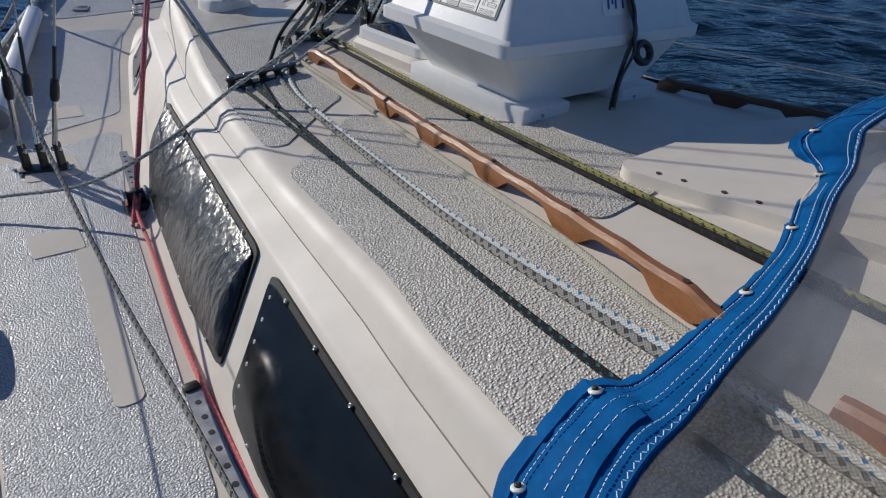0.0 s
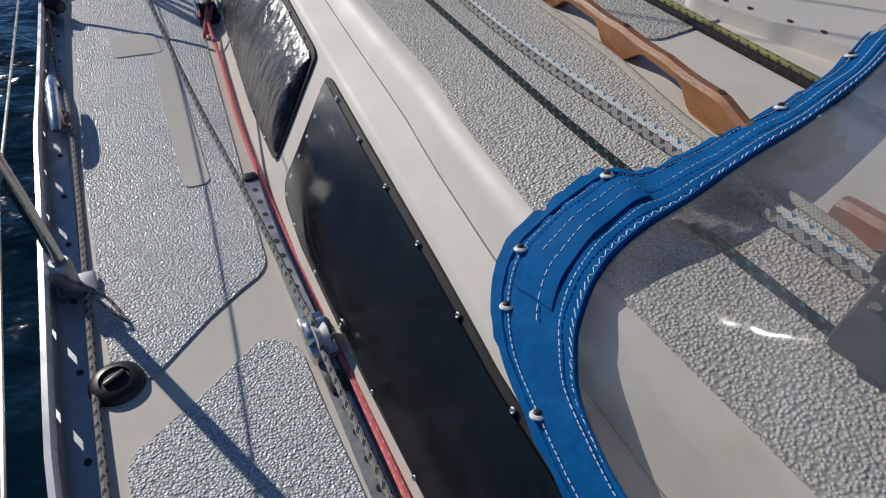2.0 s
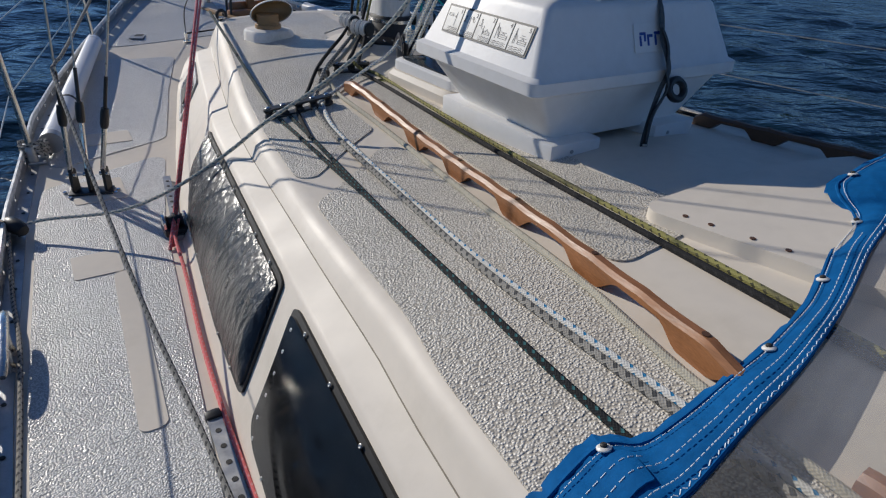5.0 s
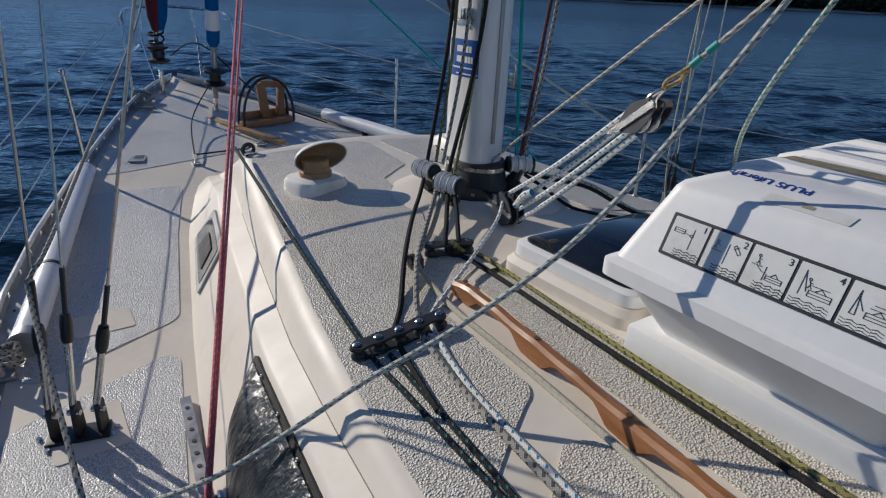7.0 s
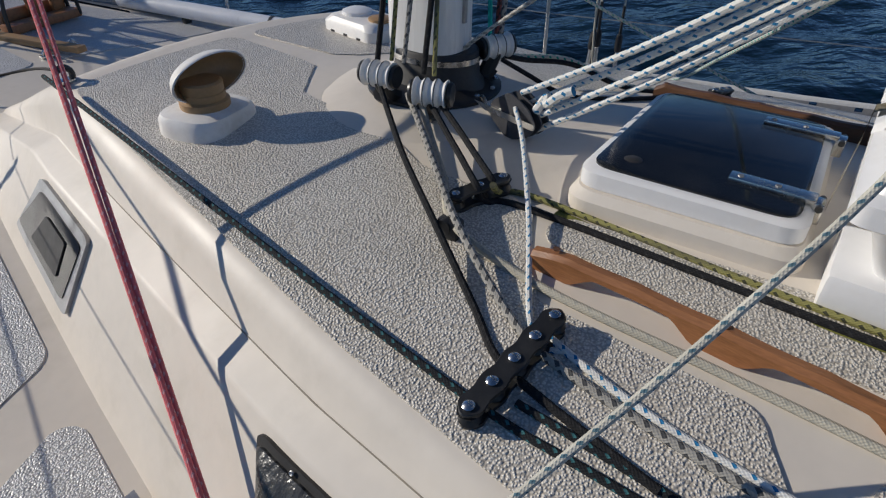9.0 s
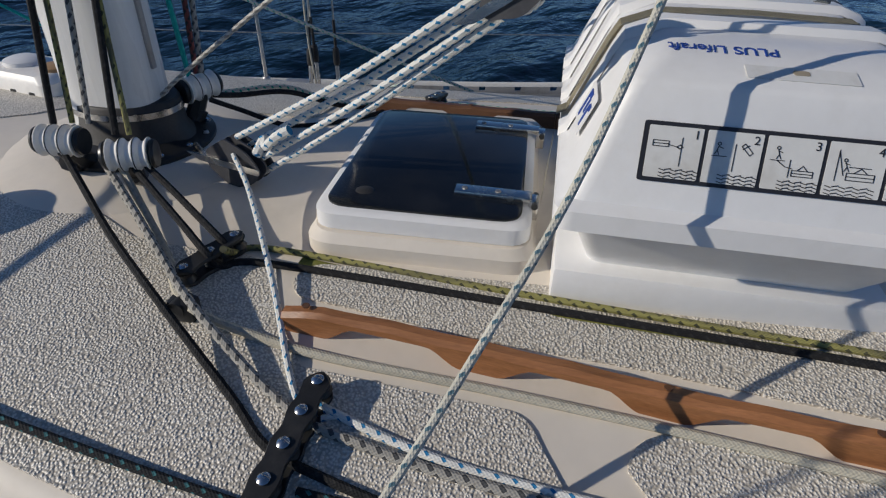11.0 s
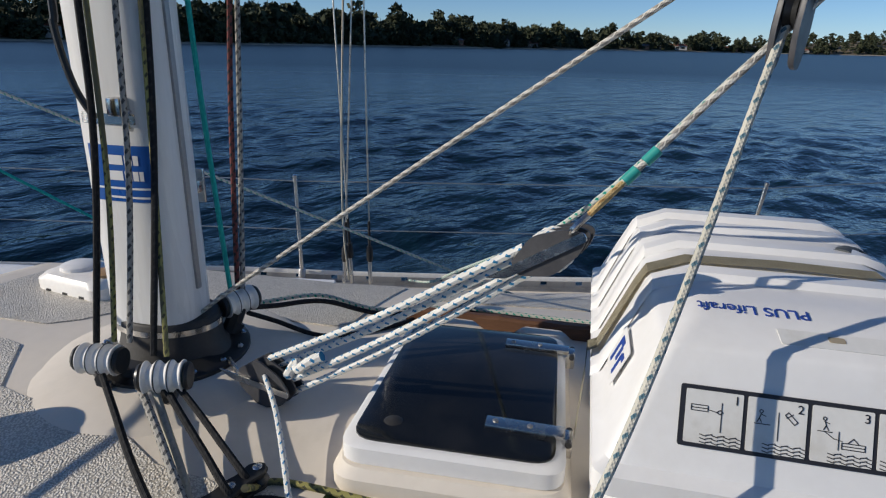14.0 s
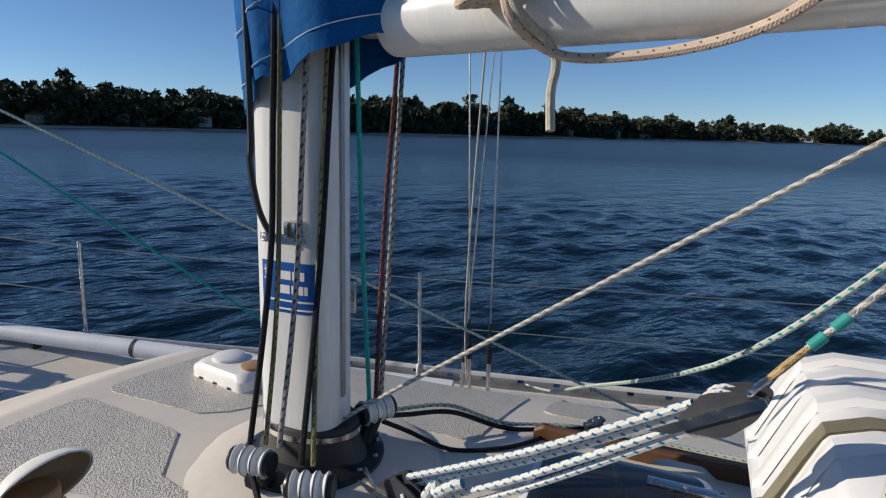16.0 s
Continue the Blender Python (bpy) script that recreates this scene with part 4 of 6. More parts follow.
part("sticker_scar", slab(rect(0.022, 0.012, 0.004), top_pose(-0.422, -1.345, 0.0018), 0.0006), mat("torn_paper", (0.33, 0.28, 0.2), 0.9), raft)
# maker's mark on the shaded face, as plain strokes
an = pose(-0.085, RY - 0.2625, 0.992, 90 - 22, 0, 0)
mk = part("mark_plate", slab(rect(0.14, 0.082, 0.006), an @ Matrix.Translation((0, 0, 0.001)), 0.0015), WHITE, raft)
for bx, by, bw, bh in ((-0.035, 0.012, 0.026, 0.008), (-0.045, -0.008, 0.008, 0.03), (-0.026, 0.0, 0.008, 0.02), (-0.004, 0.005, 0.024, 0.008), (-0.012, -0.008, 0.008, 0.03), (0.03, 0.012, 0.03, 0.008), (0.02, -0.008, 0.008, 0.03)):
    part("mark_stroke", slab(rect(bw, bh, 0.001), an @ Matrix.Translation((bx, by, 0.0026)), 0.001), BLUEINK, mk)
fn = pose(-0.335, RY + 0.27, 0.985, 90 - 22, 0, 180)
mk = part("mark_plate", slab(rect(0.1, 0.07, 0.006), fn @ Matrix.Translation((0, 0, 0.001)), 0.0012), WHITE, raft)
for bx, by, bw, bh in ((-0.024, 0.0, 0.012, 0.05), (-0.01, 0.02, 0.024, 0.011), (0.002, 0.004, 0.012, 0.026), (0.022, -0.006, 0.011, 0.038), (0.032, 0.012, 0.018, 0.01)):
    part("mark_stroke", slab(rect(bw, bh, 0.001), fn @ Matrix.Translation((bx, by, 0.0024)), 0.001), BLUEINK, mk)


def band(x, w, material, thick=0.003, name="strap", lo=0.70):
    prof = [(0.325, lo), (0.318, 0.86), (0.318, 0.912), (0.3, 0.922), (0.243, 1.058), (0.226, 1.09), (0.16, 1.115), (0.0, 1.119)]
    prof = [(-0.16, 1.115)] + [(a, z) for a, z in reversed(prof)]     # over the lid and down the forward end
    bm = bmesh.new()
    prev = None
    for a, z in prof:
        row = [bm.verts.new((x + sx, RY + a, z)) for sx in (-w / 2, w / 2)]
        if prev:
            bm.faces.new((prev[0], row[0], row[1], prev[1]))
        prev = row
    bmesh.ops.solidify(bm, geom=bm.faces[:], thickness=thick)
    return bm


tagged(link("raft_strap", band(-0.17, 0.045, WEB), WEB), "beige webbing strap lashed over a life raft", "strap")
for xr_, ww in ((-0.24, 0.03), (-0.06, 0.03), (0.06, 0.03), (0.16, 0.03)):
    bm = bmesh.new()
    prev = None
    for a, z in [(0.312, 0.905), (0.297, 0.915), (0.24, 1.055), (0.224, 1.087), (0.162, 1.112), (-0.162, 1.112), (-0.2, 1.1), (-0.214, 1.088)]:
        row = [bm.verts.new((xr_ + sx, RY + a, z + dz)) for sx, dz in ((-ww, -0.004), (-ww * 0.6, 0.009), (ww * 0.6, 0.009), (ww, -0.004))]
        if prev:
            for k in range(3):
                bm.faces.new((prev[k], row[k], row[k + 1], prev[k + 1]))
        prev = row
    bmesh.ops.recalc_face_normals(bm, faces=bm.faces[:])
    part("moulded_rib", bm, WHITE, raft)
lash = thing("raft_lashing", "dark webbing lashing with a plastic buckle on a life raft", "strap", (0.0, -1.66, 0.7))
part("webbing", tube([(-0.06, -1.47, 1.12), (0.0, -1.515, 1.108), (-0.03, -1.575, 1.06), (-0.045, -1.612, 0.99), (-0.035, -1.65, 0.91), (-0.06, -1.655, 0.85), (-0.09, -1.665, 0.78), (-0.118, -1.68, 0.70), (-0.12, -1.69, 0.665)], 0.017, 6, 5, flat=0.3), DKWEB, lash)
part("webbing_tail", tube([(-0.05, -1.605, 1.02), (-0.035, -1.63, 0.97), (-0.055, -1.665, 0.9), (-0.045, -1.668, 0.85), (-0.1, -1.68, 0.78), (-0.115, -1.69, 0.7)], 0.012, 6, 5, flat=0.4), DKWEB, lash)
part("hoop", tube([(-0.005 + 0.034 * math.cos(a), -1.672 + 0.012 * math.sin(a), 0.85 + 0.026 * math.sin(a)) for a in (k * math.pi / 8 for k in range(17))], 0.012, 8, 2), BLACK, lash, "black hydrostatic release ring")
part("eye_bolt", lathe([(0.02, 0.66), (0.02, 0.672), (0.01, 0.675), (0.01, 0.69)], 12, Matrix.Translation((-0.12, -1.69, 0.012))), STEEL, lash)

# hatch hinges and latches
for (x0, y0), (x1, y1) in (((0.145, -0.82), (0.145, -0.985)), ((-0.245, -0.83), (-0.245, -0.99))):
    hz = 0.736 - 0.045 * (x0 + 0.06)
    part("hinge_arm", box(0.034, abs(y1 - y0), 0.012, 0.003, at=((x0 + x1) / 2, (y0 + y1) / 2, hz + 0.004)), STEEL, hatch)
    for sy in (0.02, 0.09):
        part("screw", lathe([(0.006, 0), (0.006, 0.002), (0.003, 0.003)], 8, Matrix.Translation((x0, y0 - sy, hz + 0.01))), ALU, hatch)
    part("hinge_foot", box(0.034, 0.022, 0.045, 0.004, at=(x0, y1 - 0.005, hz - 0.018)), STEEL, hatch)
    part("hinge_pin", lathe([(0.007, -0.026), (0.007, 0.026)], 10, pose(x0, y1 - 0.008, hz - 0.003, 0, 90, 0)), BLACK, hatch)
part("lid_button", lathe([(0.02, 0.736), (0.02, 0.74), (0.012, 0.744)], 16, HM @ Matrix.Translation((-0.22, 0.13, 0))), RUBBER, hatch)
for bx_ in (-0.12, 0.1):
    part("bolt", lathe([(0.006, 0), (0.006, 0.006), (0.003, 0.008)], 8, HM @ pose(bx_, -0.207, 0.705, 90, 0, 0)), RUBBER, hatch)

# sliding hatch garage
panel(lambda y: -0.54 - 0.05 * (y + 2.08), lambda y: 0.85, -3.15, -2.09, 0.05, roof_at, roof, thick=0.032, material=GEL, name="hatch_garage", slant1=-0.12)
for yy in (-2.13, -2.19, -2.28, -2.35):
    x = -0.515 - 0.05 * (yy + 2.08)
    part("bolt_hole", lathe([(0.006, 0), (0.006, 0.002)], 10, Matrix.Translation((x, yy, roof_at(x, yy) + 0.0322))), BROWN, roof)


# ---------------------------------------------------------------- handrails
def handrail(pts, feet, material, label, n=150):
    y0, y1 = pts[0][0], pts[-1][0]
    bm = bmesh.new()
    prev = None
    for i in range(n + 1):
        y = y0 + (y1 - y0) * i / n
        x = lerp([(-a, b) for a, b in pts] if y0 > y1 else pts, -y if y0 > y1 else y)
        d = min(abs(y - f) for f in feet)
        k = min(1.0, max(0.0, (d - 0.03) / 0.062))
        k = k * k * (3 - 2 * k)
        end = min(1.0, i / 6, (n - i) / 6)
        base = roof_at(x, y) - 0.003
        zb, zt = base + 0.034 * k, base + 0.054 - 0.003 * math.sin(math.pi * min(1, d / 0.145)) - 0.015 * (1 - end)
        w = 0.0165
        row = [bm.verts.new((x + sx, y, z)) for sx, z in ((-w, zb), (-w, zt - 0.008), (-w * 0.5, zt), (w * 0.5, zt), (w, zt - 0.008), (w, zb))]
        if prev:
            for q in range(6):
                bm.faces.new((prev[q], row[q], row[(q + 1) % 6], prev[(q + 1) % 6]))
        else:
            bm.faces.new(row)
        prev = row
    bm.faces.new(list(reversed(prev)))
    bmesh.ops.recalc_face_normals(bm, faces=bm.faces[:])
    e = thing("handrail", label, "handrail", (pts[0][1], pts[0][0], roof_at(pts[0][1], pts[0][0])))
    part("rail", bm, material, e)
    for f in feet:
        if min(y0, y1) + 0.02 < f < max(y0, y1) - 0.02:
            x = lerp([(-a, b) for a, b in pts], -f)
            part("wood_plug", lathe([(0.007, 0), (0.007, 0.002)], 10, Matrix.Translation((x, f, roof_at(x, f) + 0.0505))), BROWN, e)


PR = [(-0.585 - q, -0.593 - 0.06 * q - 0.04 * q * q) for q in (0.0, 0.2, 0.4, 0.6, 0.8, 1.0, 1.2, 1.4, 1.6, 1.8, 1.93)]
handrail(PR, [-0.63, -0.94, -1.235, -1.52, -1.83, -2.13, -2.42], TEAK, "oiled teak handrail with scalloped feet along the coachroof")
PR2 = [(-0.585 - q, -0.593 - 0.06 * q - 0.04 * q * q) for q in (2.1, 2.3, 2.5, 2.7)]
handrail(PR2, [-2.7, -3.0, -3.27], TEAK, "oiled teak handrail seen through the dodger window", 50)
handrail([(-0.45, 0.47), (-1.2, 0.47)], [-0.48, -0.76, -1.04, -1.18], BROWN, "dark brown wooden handrail with scalloped feet")
handrail([(-1.48, 0.43), (-2.3, 0.25)], [-1.52, -1.8, -2.08, -2.28], BROWN, "dark brown wooden handrail partly in shade")


# ---------------------------------------------------------------- deck organisers and control lines
def organiser(a, b, n, label):
    a, b = Vector(a), Vector(b)
    e = thing("deck_organiser", label, "deck organiser", a)
    m = frame_of((a + b) / 2, b - a, (0, 0, 1))
    L = (b - a).length
    for z in (0.0, 0.03):
        o = []
        for k in range(n):
            x = -L / 2 + L * k / (n - 1)
            o.append((x, 0.024))
            if k < n - 1:
                o.append((x + L / (n - 1) / 2, 0.017))
        o = o + [(p[0], -p[1]) for p in reversed(o)]
        o = [(-L / 2 - 0.022, 0.0)] + o[:len(o) // 2] + [(L / 2 + 0.022, 0)] + o[len(o) // 2:]
        part("side_plate", slab(rounded(o, 0.012, 3), m @ Matrix.Translation((0, 0, z)), 0.007, bev=0.002), BLACK, e)
    for k in range(n):
        x = -L / 2 + L * k / (n - 1)
        part("sheave", lathe([(0.019, 0.008), (0.013, 0.018), (0.019, 0.029)], 16, m @ Matrix.Translation((x, 0, 0))), BLACK, e)
        part("bolt", lathe([(0.01, 0.037), (0.01, 0.04), (0.006, 0.043)], 12, m @ Matrix.Translation((x, 0, 0))), STEEL, e)
    return e


organiser(up_from_roof(-0.945, -0.675, 0.004), up_from_roof(-0.725, -0.70, 0.004), 5, "black five-sheave deck organiser with steel bolts")
organiser(up_from_roof(-0.535, -0.365, 0.004), up_from_roof(-0.425, -0.415, 0.004), 3, "black three-sheave deck organiser with steel bolts")
organiser(up_from_roof(0.6, -0.6, 0.0), up_from_roof(0.72, -0.62, 0.0), 3, "black deck organiser beyond the hatch")
tagged(link("foot_block", merge(box(0.035, 0.05, 0.045, 0.01, at=up_from_roof(-0.615, -0.405, 0.022)), lathe([(0.016, -0.02), (0.016, 0.02)], 12, pose(-0.615, -0.4, roof_at(-0.615, -0.405) + 0.03, 0, 90, 0))), BLACK), "small black lead block on the coachroof", "block")


def run(pts, dz=0.008):
    return [up_from_roof(x, y, dz) for x, y in pts]


def roof_line(head, pts, r, material, label, dz=None):
    line("control_line", [Vector(p) + (MSHIFT + Vector((0, 0, 0.03))) * (1 - i / len(head)) for i, p in enumerate(head)] + [Vector(p) for p in run(pts, dz or r)], r, material, label, group="lines led aft")


roof_line([(-0.215, 0.10, 0.722), (-0.32, -0.015, 0.7), (-0.46, -0.17, 0.683), (-0.62, -0.37, 0.662)], [(-0.76, -0.56), (-0.83, -0.65), (-0.86, -0.75), (-0.9, -0.95)], 0.0078, R_BLKP, "plain black line bending into a deck organiser")
roof_line([(-0.646, 1.05, 0.66), (-0.75, 0.4, 0.635), (-0.84, -0.15, 0.612)], [(-0.918, -0.66), (-0.925, -0.86), (-0.93, -1.2), (-0.942, -1.485), (-0.985, -1.93), (-1.03, -2.36), (-1.06, -2.84)], 0.0072, R_BLK, "black braided line with teal flecks along the coachroof")
roof_line([], [(-0.885, -0.72), (-0.90, -1.0), (-0.92, -1.3), (-0.95, -1.58), (-0.958, -1.66)], 0.007, R_BLK, "black braided line with teal flecks along the coachroof")
roof_line([(-0.225, -0.005, 0.72), (-0.345, -0.135, 0.705), (-0.48, -0.28, 0.685), (-0.615, -0.43, 0.663)], [(-0.76, -0.65), (-0.8, -0.78), (-0.832, -1.03), (-0.87, -1.5), (-0.925, -1.95), (-0.95, -2.35), (-0.97, -2.84)], 0.0085, R_GRY, "weathered grey line with worn cover")
roof_line([], [(-0.745, -0.69), (-0.79, -0.85), (-0.815, -1.02), (-0.855, -1.5), (-0.908, -1.93), (-0.93, -2.3), (-0.95, -2.84)], 0.0075, R_WHT, "white line with blue flecks lying on the coachroof")
roof_line([(-0.23, -0.05, 0.718), (-0.33, -0.15, 0.69), (-0.47, -0.29, 0.668), (-0.6, -0.4, 0.66)], [(-0.64, -0.55), (-0.66, -0.7), (-0.67, -0.95), (-0.692, -1.28), (-0.752, -1.7), (-0.815, -2.12), (-0.89, -2.46), (-0.93, -2.84)], 0.0085, R_CRM, "cream braided line lying beside the handrail")
roof_line([(-0.235, -0.085, 0.718), (-0.32, -0.187, 0.706), (-0.40, -0.285, 0.694), (-0.478, -0.378, 0.683)], [(-0.485, -0.41), (-0.46, -0.5), (-0.475, -1.0), (-0.525, -1.62), (-0.645, -2.45), (-0.68, -2.7)], 0.008, R_BLKP, "black line led aft past the life raft")
roof_line([(-0.228, -0.115, 0.718), (-0.295, -0.207, 0.706), (-0.37, -0.305, 0.694), (-0.435, -0.39, 0.683)], [(-0.44, -0.41)], 0.0078, R_BLKP, "dark line from the mast foot into a deck organiser")
roof_line([(-0.437, -0.395, 0.682)], [(-0.44, -0.42), (-0.415, -0.5), (-0.445, -1.0), (-0.498, -1.62), (-0.62, -2.44), (-0.66, -2.7)], 0.0072, R_YEL, "yellow-green line stained with algae beside the raft")
roof_line([(-0.135, -0.27, 0.72), (-0.25, -0.36, 0.695), (-0.5, -0.52, 0.66)], [(-0.75, -0.67), (-0.76, -0.74)], 0.006, R_WHT, "thin white line with flecks from a block")
roof_line([(0.16, -0.05, 0.735), (0.25, -0.09, 0.705), (0.36, -0.2, 0.685)], [(0.47, -0.36), (0.61, -0.61), (0.62, -1.2), (0.55, -2.2)], 0.008, R_BLKP, "black line on the far side of the coachroof")
roof_line([(0.17, -0.03, 0.735), (0.27, -0.05, 0.705), (0.40, -0.17, 0.685)], [(0.52, -0.33), (0.66, -0.6), (0.68, -1.3), (0.62, -2.2)], 0.007, R_TEALW, "faded white and teal line on the far side of the coachroof")
roof_line([(0.15, -0.06, 0.725), (0.18, -0.13, 0.69)], [(0.2, -0.26), (0.28, -0.38), (0.41, -0.46), (0.55, -0.5), (0.7, -0.62)], 0.007, R_BLKP, "slack black line at the mast foot")

# moulded recess lines of the roof: a narrow dirty seam beside the yellow line
tagged(link("grime_streak", tube([Vector(p) for p in run([(-0.43, -0.55), (-0.47, -1.0), (-0.512, -1.62), (-0.56, -2.05)], 0.001)], 0.012, 6, 6, flat=0.15), ALGAE), "green algae streak along a line on the coachroof", "stain")


# ---------------------------------------------------------------- mast dress
mast_m = Matrix.Translation((MX, MY, 0))


def roller(p, along, label="white ribbed turning sheaves on the mast foot"):
    p = tuple(Vector(p) + MSHIFT + Vector((0, 0, 0.03)))
    e = thing("turning_block", label, "block", p, "mast foot blocks")
    m = frame_of(p, along, (0, 0, 1)) @ pose(0, 0, 0, 0, 90, 0)
    for k in range(3):
        z = -0.028 + 0.028 * k
        part("sheave", lathe([(0.036, z - 0.013), (0.036, z - 0.011), (0.028, z - 0.0035), (0.028, z + 0.0035), (0.036, z + 0.011), (0.036, z + 0.013)], 20, m), BONE, e)
        if k < 2:
            part("divider", lathe([(0.037, z + 0.0131), (0.037, z + 0.0149)], 20, m), BLACK, e)
    for z in (-0.0485, 0.0485):
        part("cheek", lathe([(0.029, z - 0.006), (0.032, z), (0.029, z + 0.006)], 18, m), BLACK, e)
    foot = Vector((p[0] * 0.75 + MX * 0.25, p[1] * 0.75 + MY * 0.25, 0.7))
    part("bracket", tube([foot, (Vector(p) + foot) / 2 + Vector((0, 0, -0.02)), Vector(p) + Vector((0, 0, -0.012))], 0.024, 8, 3), BLACK, e)
    return e


roller((-0.205, 0.105, 0.745), (0.15, -1.0, 0))
roller((-0.232, -0.085, 0.745), (0.35, -0.95, 0))
roller((0.135, -0.045, 0.765), (1.0, -0.5, 0))
for (a, b) in (((-0.15, 0.13, 0.69), (-0.2, 0.11, 0.72)), ((-0.17, -0.04, 0.69), (-0.22, -0.07, 0.72)), ((0.08, 0.0, 0.69), (0.13, -0.04, 0.735))):
    a, b = tuple(Vector(a) + MSHIFT), tuple(Vector(b) + MSHIFT)
    part("lug", tube([a, ((a[0] + b[0]) / 2, (a[1] + b[1]) / 2, 0.70), b], 0.022, 8, 3), BLACK, mast_e)
for k in range(14):
    a = k / 14 * 2 * math.pi
    part("bolt", lathe([(0.009, 0.69), (0.009, 0.702), (0.005, 0.706)], 8, Matrix.Translation((MX + 0.18 * math.cos(a), MY + 0.18 * math.sin(a), 0.002))), STEEL, mast_e)


def halyard(pts, r, material, label):
    p = [Vector(q) + MSHIFT for q in pts]
    p[-1].z += 0.03
    d = p[0] - p[1]
    line("halyard", [p[0] + d * (1.3 / max(0.1, d.z))] + p, r, material, label, group="halyards at the mast")


halyard([(-0.125, 0.075, 1.70), (-0.136, 0.09, 1.26), (-0.185, 0.128, 0.775)], 0.0075, R_BLKP, "black halyard running down the mast")
halyard([(-0.122, 0.060, 1.70), (-0.131, 0.075, 1.19), (-0.17, 0.092, 0.775)], 0.006, R_YEL, "thin dark yellow-flecked halyard down the mast")
halyard([(-0.09, 0.015, 1.68), (-0.107, 0.04, 1.19), (-0.165, 0.055, 0.775)], 0.0065, R_GRY, "grey-white halyard running down the mast")
halyard([(-0.058, -0.024, 1.76), (-0.078, -0.002, 1.19), (-0.20, -0.07, 0.775)], 0.006, R_YEL, "yellow halyard with black flecks down the mast")
halyard([(-0.05, -0.035, 1.79), (-0.073, -0.008, 1.26), (-0.205, -0.04, 0.775)], 0.0075, R_BLKP, "black halyard running down the mast")
halyard([(0.075, -0.02, 1.76), (0.1, -0.02, 1.3), (0.125, -0.03, 0.79)], 0.0065, R_TEAL, "teal halyard hanging beside the mast")
halyard([(0.285, -0.02, 1.754), (0.22, -0.02, 1.3), (0.135, -0.045, 0.80)], 0.007, R_REDB, "dark red halyard with black flecks")
halyard([(0.30, -0.03, 1.754), (0.245, -0.03, 1.3), (0.145, -0.055, 0.80)], 0.007, R_GRY, "white speckled halyard beside the mast")
line("electric_cable", [(-0.2, 0.12, 2.6), (-0.195, 0.105, 1.62), (-0.197, 0.11, 1.5), (-0.19, 0.092, 1.38), (-0.18, 0.06, 1.31)], 0.008, BLACK, "black electric cable down the mast", "cable")


def mast_pose(ang, z, off):
    """On the mast's skin, facing out at an angle from starboard."""
    a = radians(ang)
    (px_, py_), (nx_, ny_) = mast_skin(a)
    p = Vector((MX - 0.008 + px_, MY + 0.01 + py_, z))
    n = Vector((nx_, ny_, 0)).normalized()
    u = Vector((0, 0, 1)).cross(n)
    p = p + n * off
    return Matrix(((u[0], 0, n[0], p[0]), (u[1], 0, n[1], p[1]), (u[2], 1, n[2], p[2]), (0, 0, 0, 1)))


def mast_patch(a0, a1, z0, z1, off, material, name, parent, label=""):
    bm = bmesh.new()
    prev = None
    for i in range(13):
        m = mast_pose(a0 + (a1 - a0) * i / 12, 0, off)
        row = [bm.verts.new(m @ Vector((0, z, 0))) for z in (z0, z1)]
        if prev:
            bm.faces.new((prev[0], row[0], row[1], prev[1]))
        prev = row
    return part(name, bm, material, parent, label)


stk = mast_patch(152, 224, 1.118, 1.248, 0.0012, STICKER, "mast_sticker", mast_e, "blue maker's sticker with white print")
for a0, a1, z0, z1 in ((176, 184, 1.204, 1.226), (185.5, 193, 1.204, 1.226), (194.5, 201, 1.204, 1.226), (176, 183, 1.168, 1.19), (184.5, 191, 1.168, 1.19), (192.5, 199, 1.168, 1.19), (200.5, 206, 1.168, 1.19), (156, 218, 1.147, 1.152), (176, 222, 1.126, 1.131), (160, 161.5, 1.16, 1.236), (156, 166, 1.222, 1.225), (157, 165, 1.2, 1.203), (158, 164, 1.17, 1.173)):
    mast_patch(a0, a1, z0, z1, 0.002, WHITE, "print_bar", stk)
mast_patch(150, 205, 1.295, 1.318, 0.003, STEEL, "fitting_band", mast_e)
part("fitting_eye", tube([mast_pose(200, 1.305, 0.004 + 0.018 * math.sin(q)).translation + Vector((0, 0, 0.02 * math.cos(q))) for q in (k * math.pi / 6 for k in range(7))], 0.005, 6, 2), STEEL, mast_e)
part("deck_light", box(0.035, 0.035, 0.04, 0.006, at=(-0.155, 0.02, 1.335)), STEEL, mast_e)
part("mast_cleat", merge(box(0.012, 0.02, 0.09, 0.005, at=(0.048, -0.02, 1.12)), box(0.03, 0.012, 0.03, 0.003, at=(0.03, -0.02, 1.12))), STEEL, mast_e)

# ---------------------------------------------------------------- boom, sail cover
BA = Vector((-0.05, -0.15, 1.815))
BD = Vector((-0.215, -1.0, 0.004)).normalized()
boom = thing("boom", "white painted tubular boom with a rope cleat", "boom", BA)
bmm = frame_of(BA, BD, (0, 0, 1)) @ pose(0, 0, 0, 0, 90, 0)
part("tube", lathe([(0.07, 0.05), (0.076, 0.056), (0.078, 0.075), (0.078, 3.7), (0.07, 3.72)], 36, bmm), PAINT, boom)
part("gooseneck", box(0.06, 0.1, 0.06, 0.012, at=tuple(BA + BD * 0.0)), ALU, boom)
bside = Vector((-1, 0.215, 0)).normalized()


def on_boom(s, a, off=0.0):
    """s metres along, a degrees up from the port side."""
    c = BA + BD * s
    n = bside * math.cos(radians(a)) + Vector((0, 0, 1)) * math.sin(radians(a))
    return c + n * (0.078 + off)


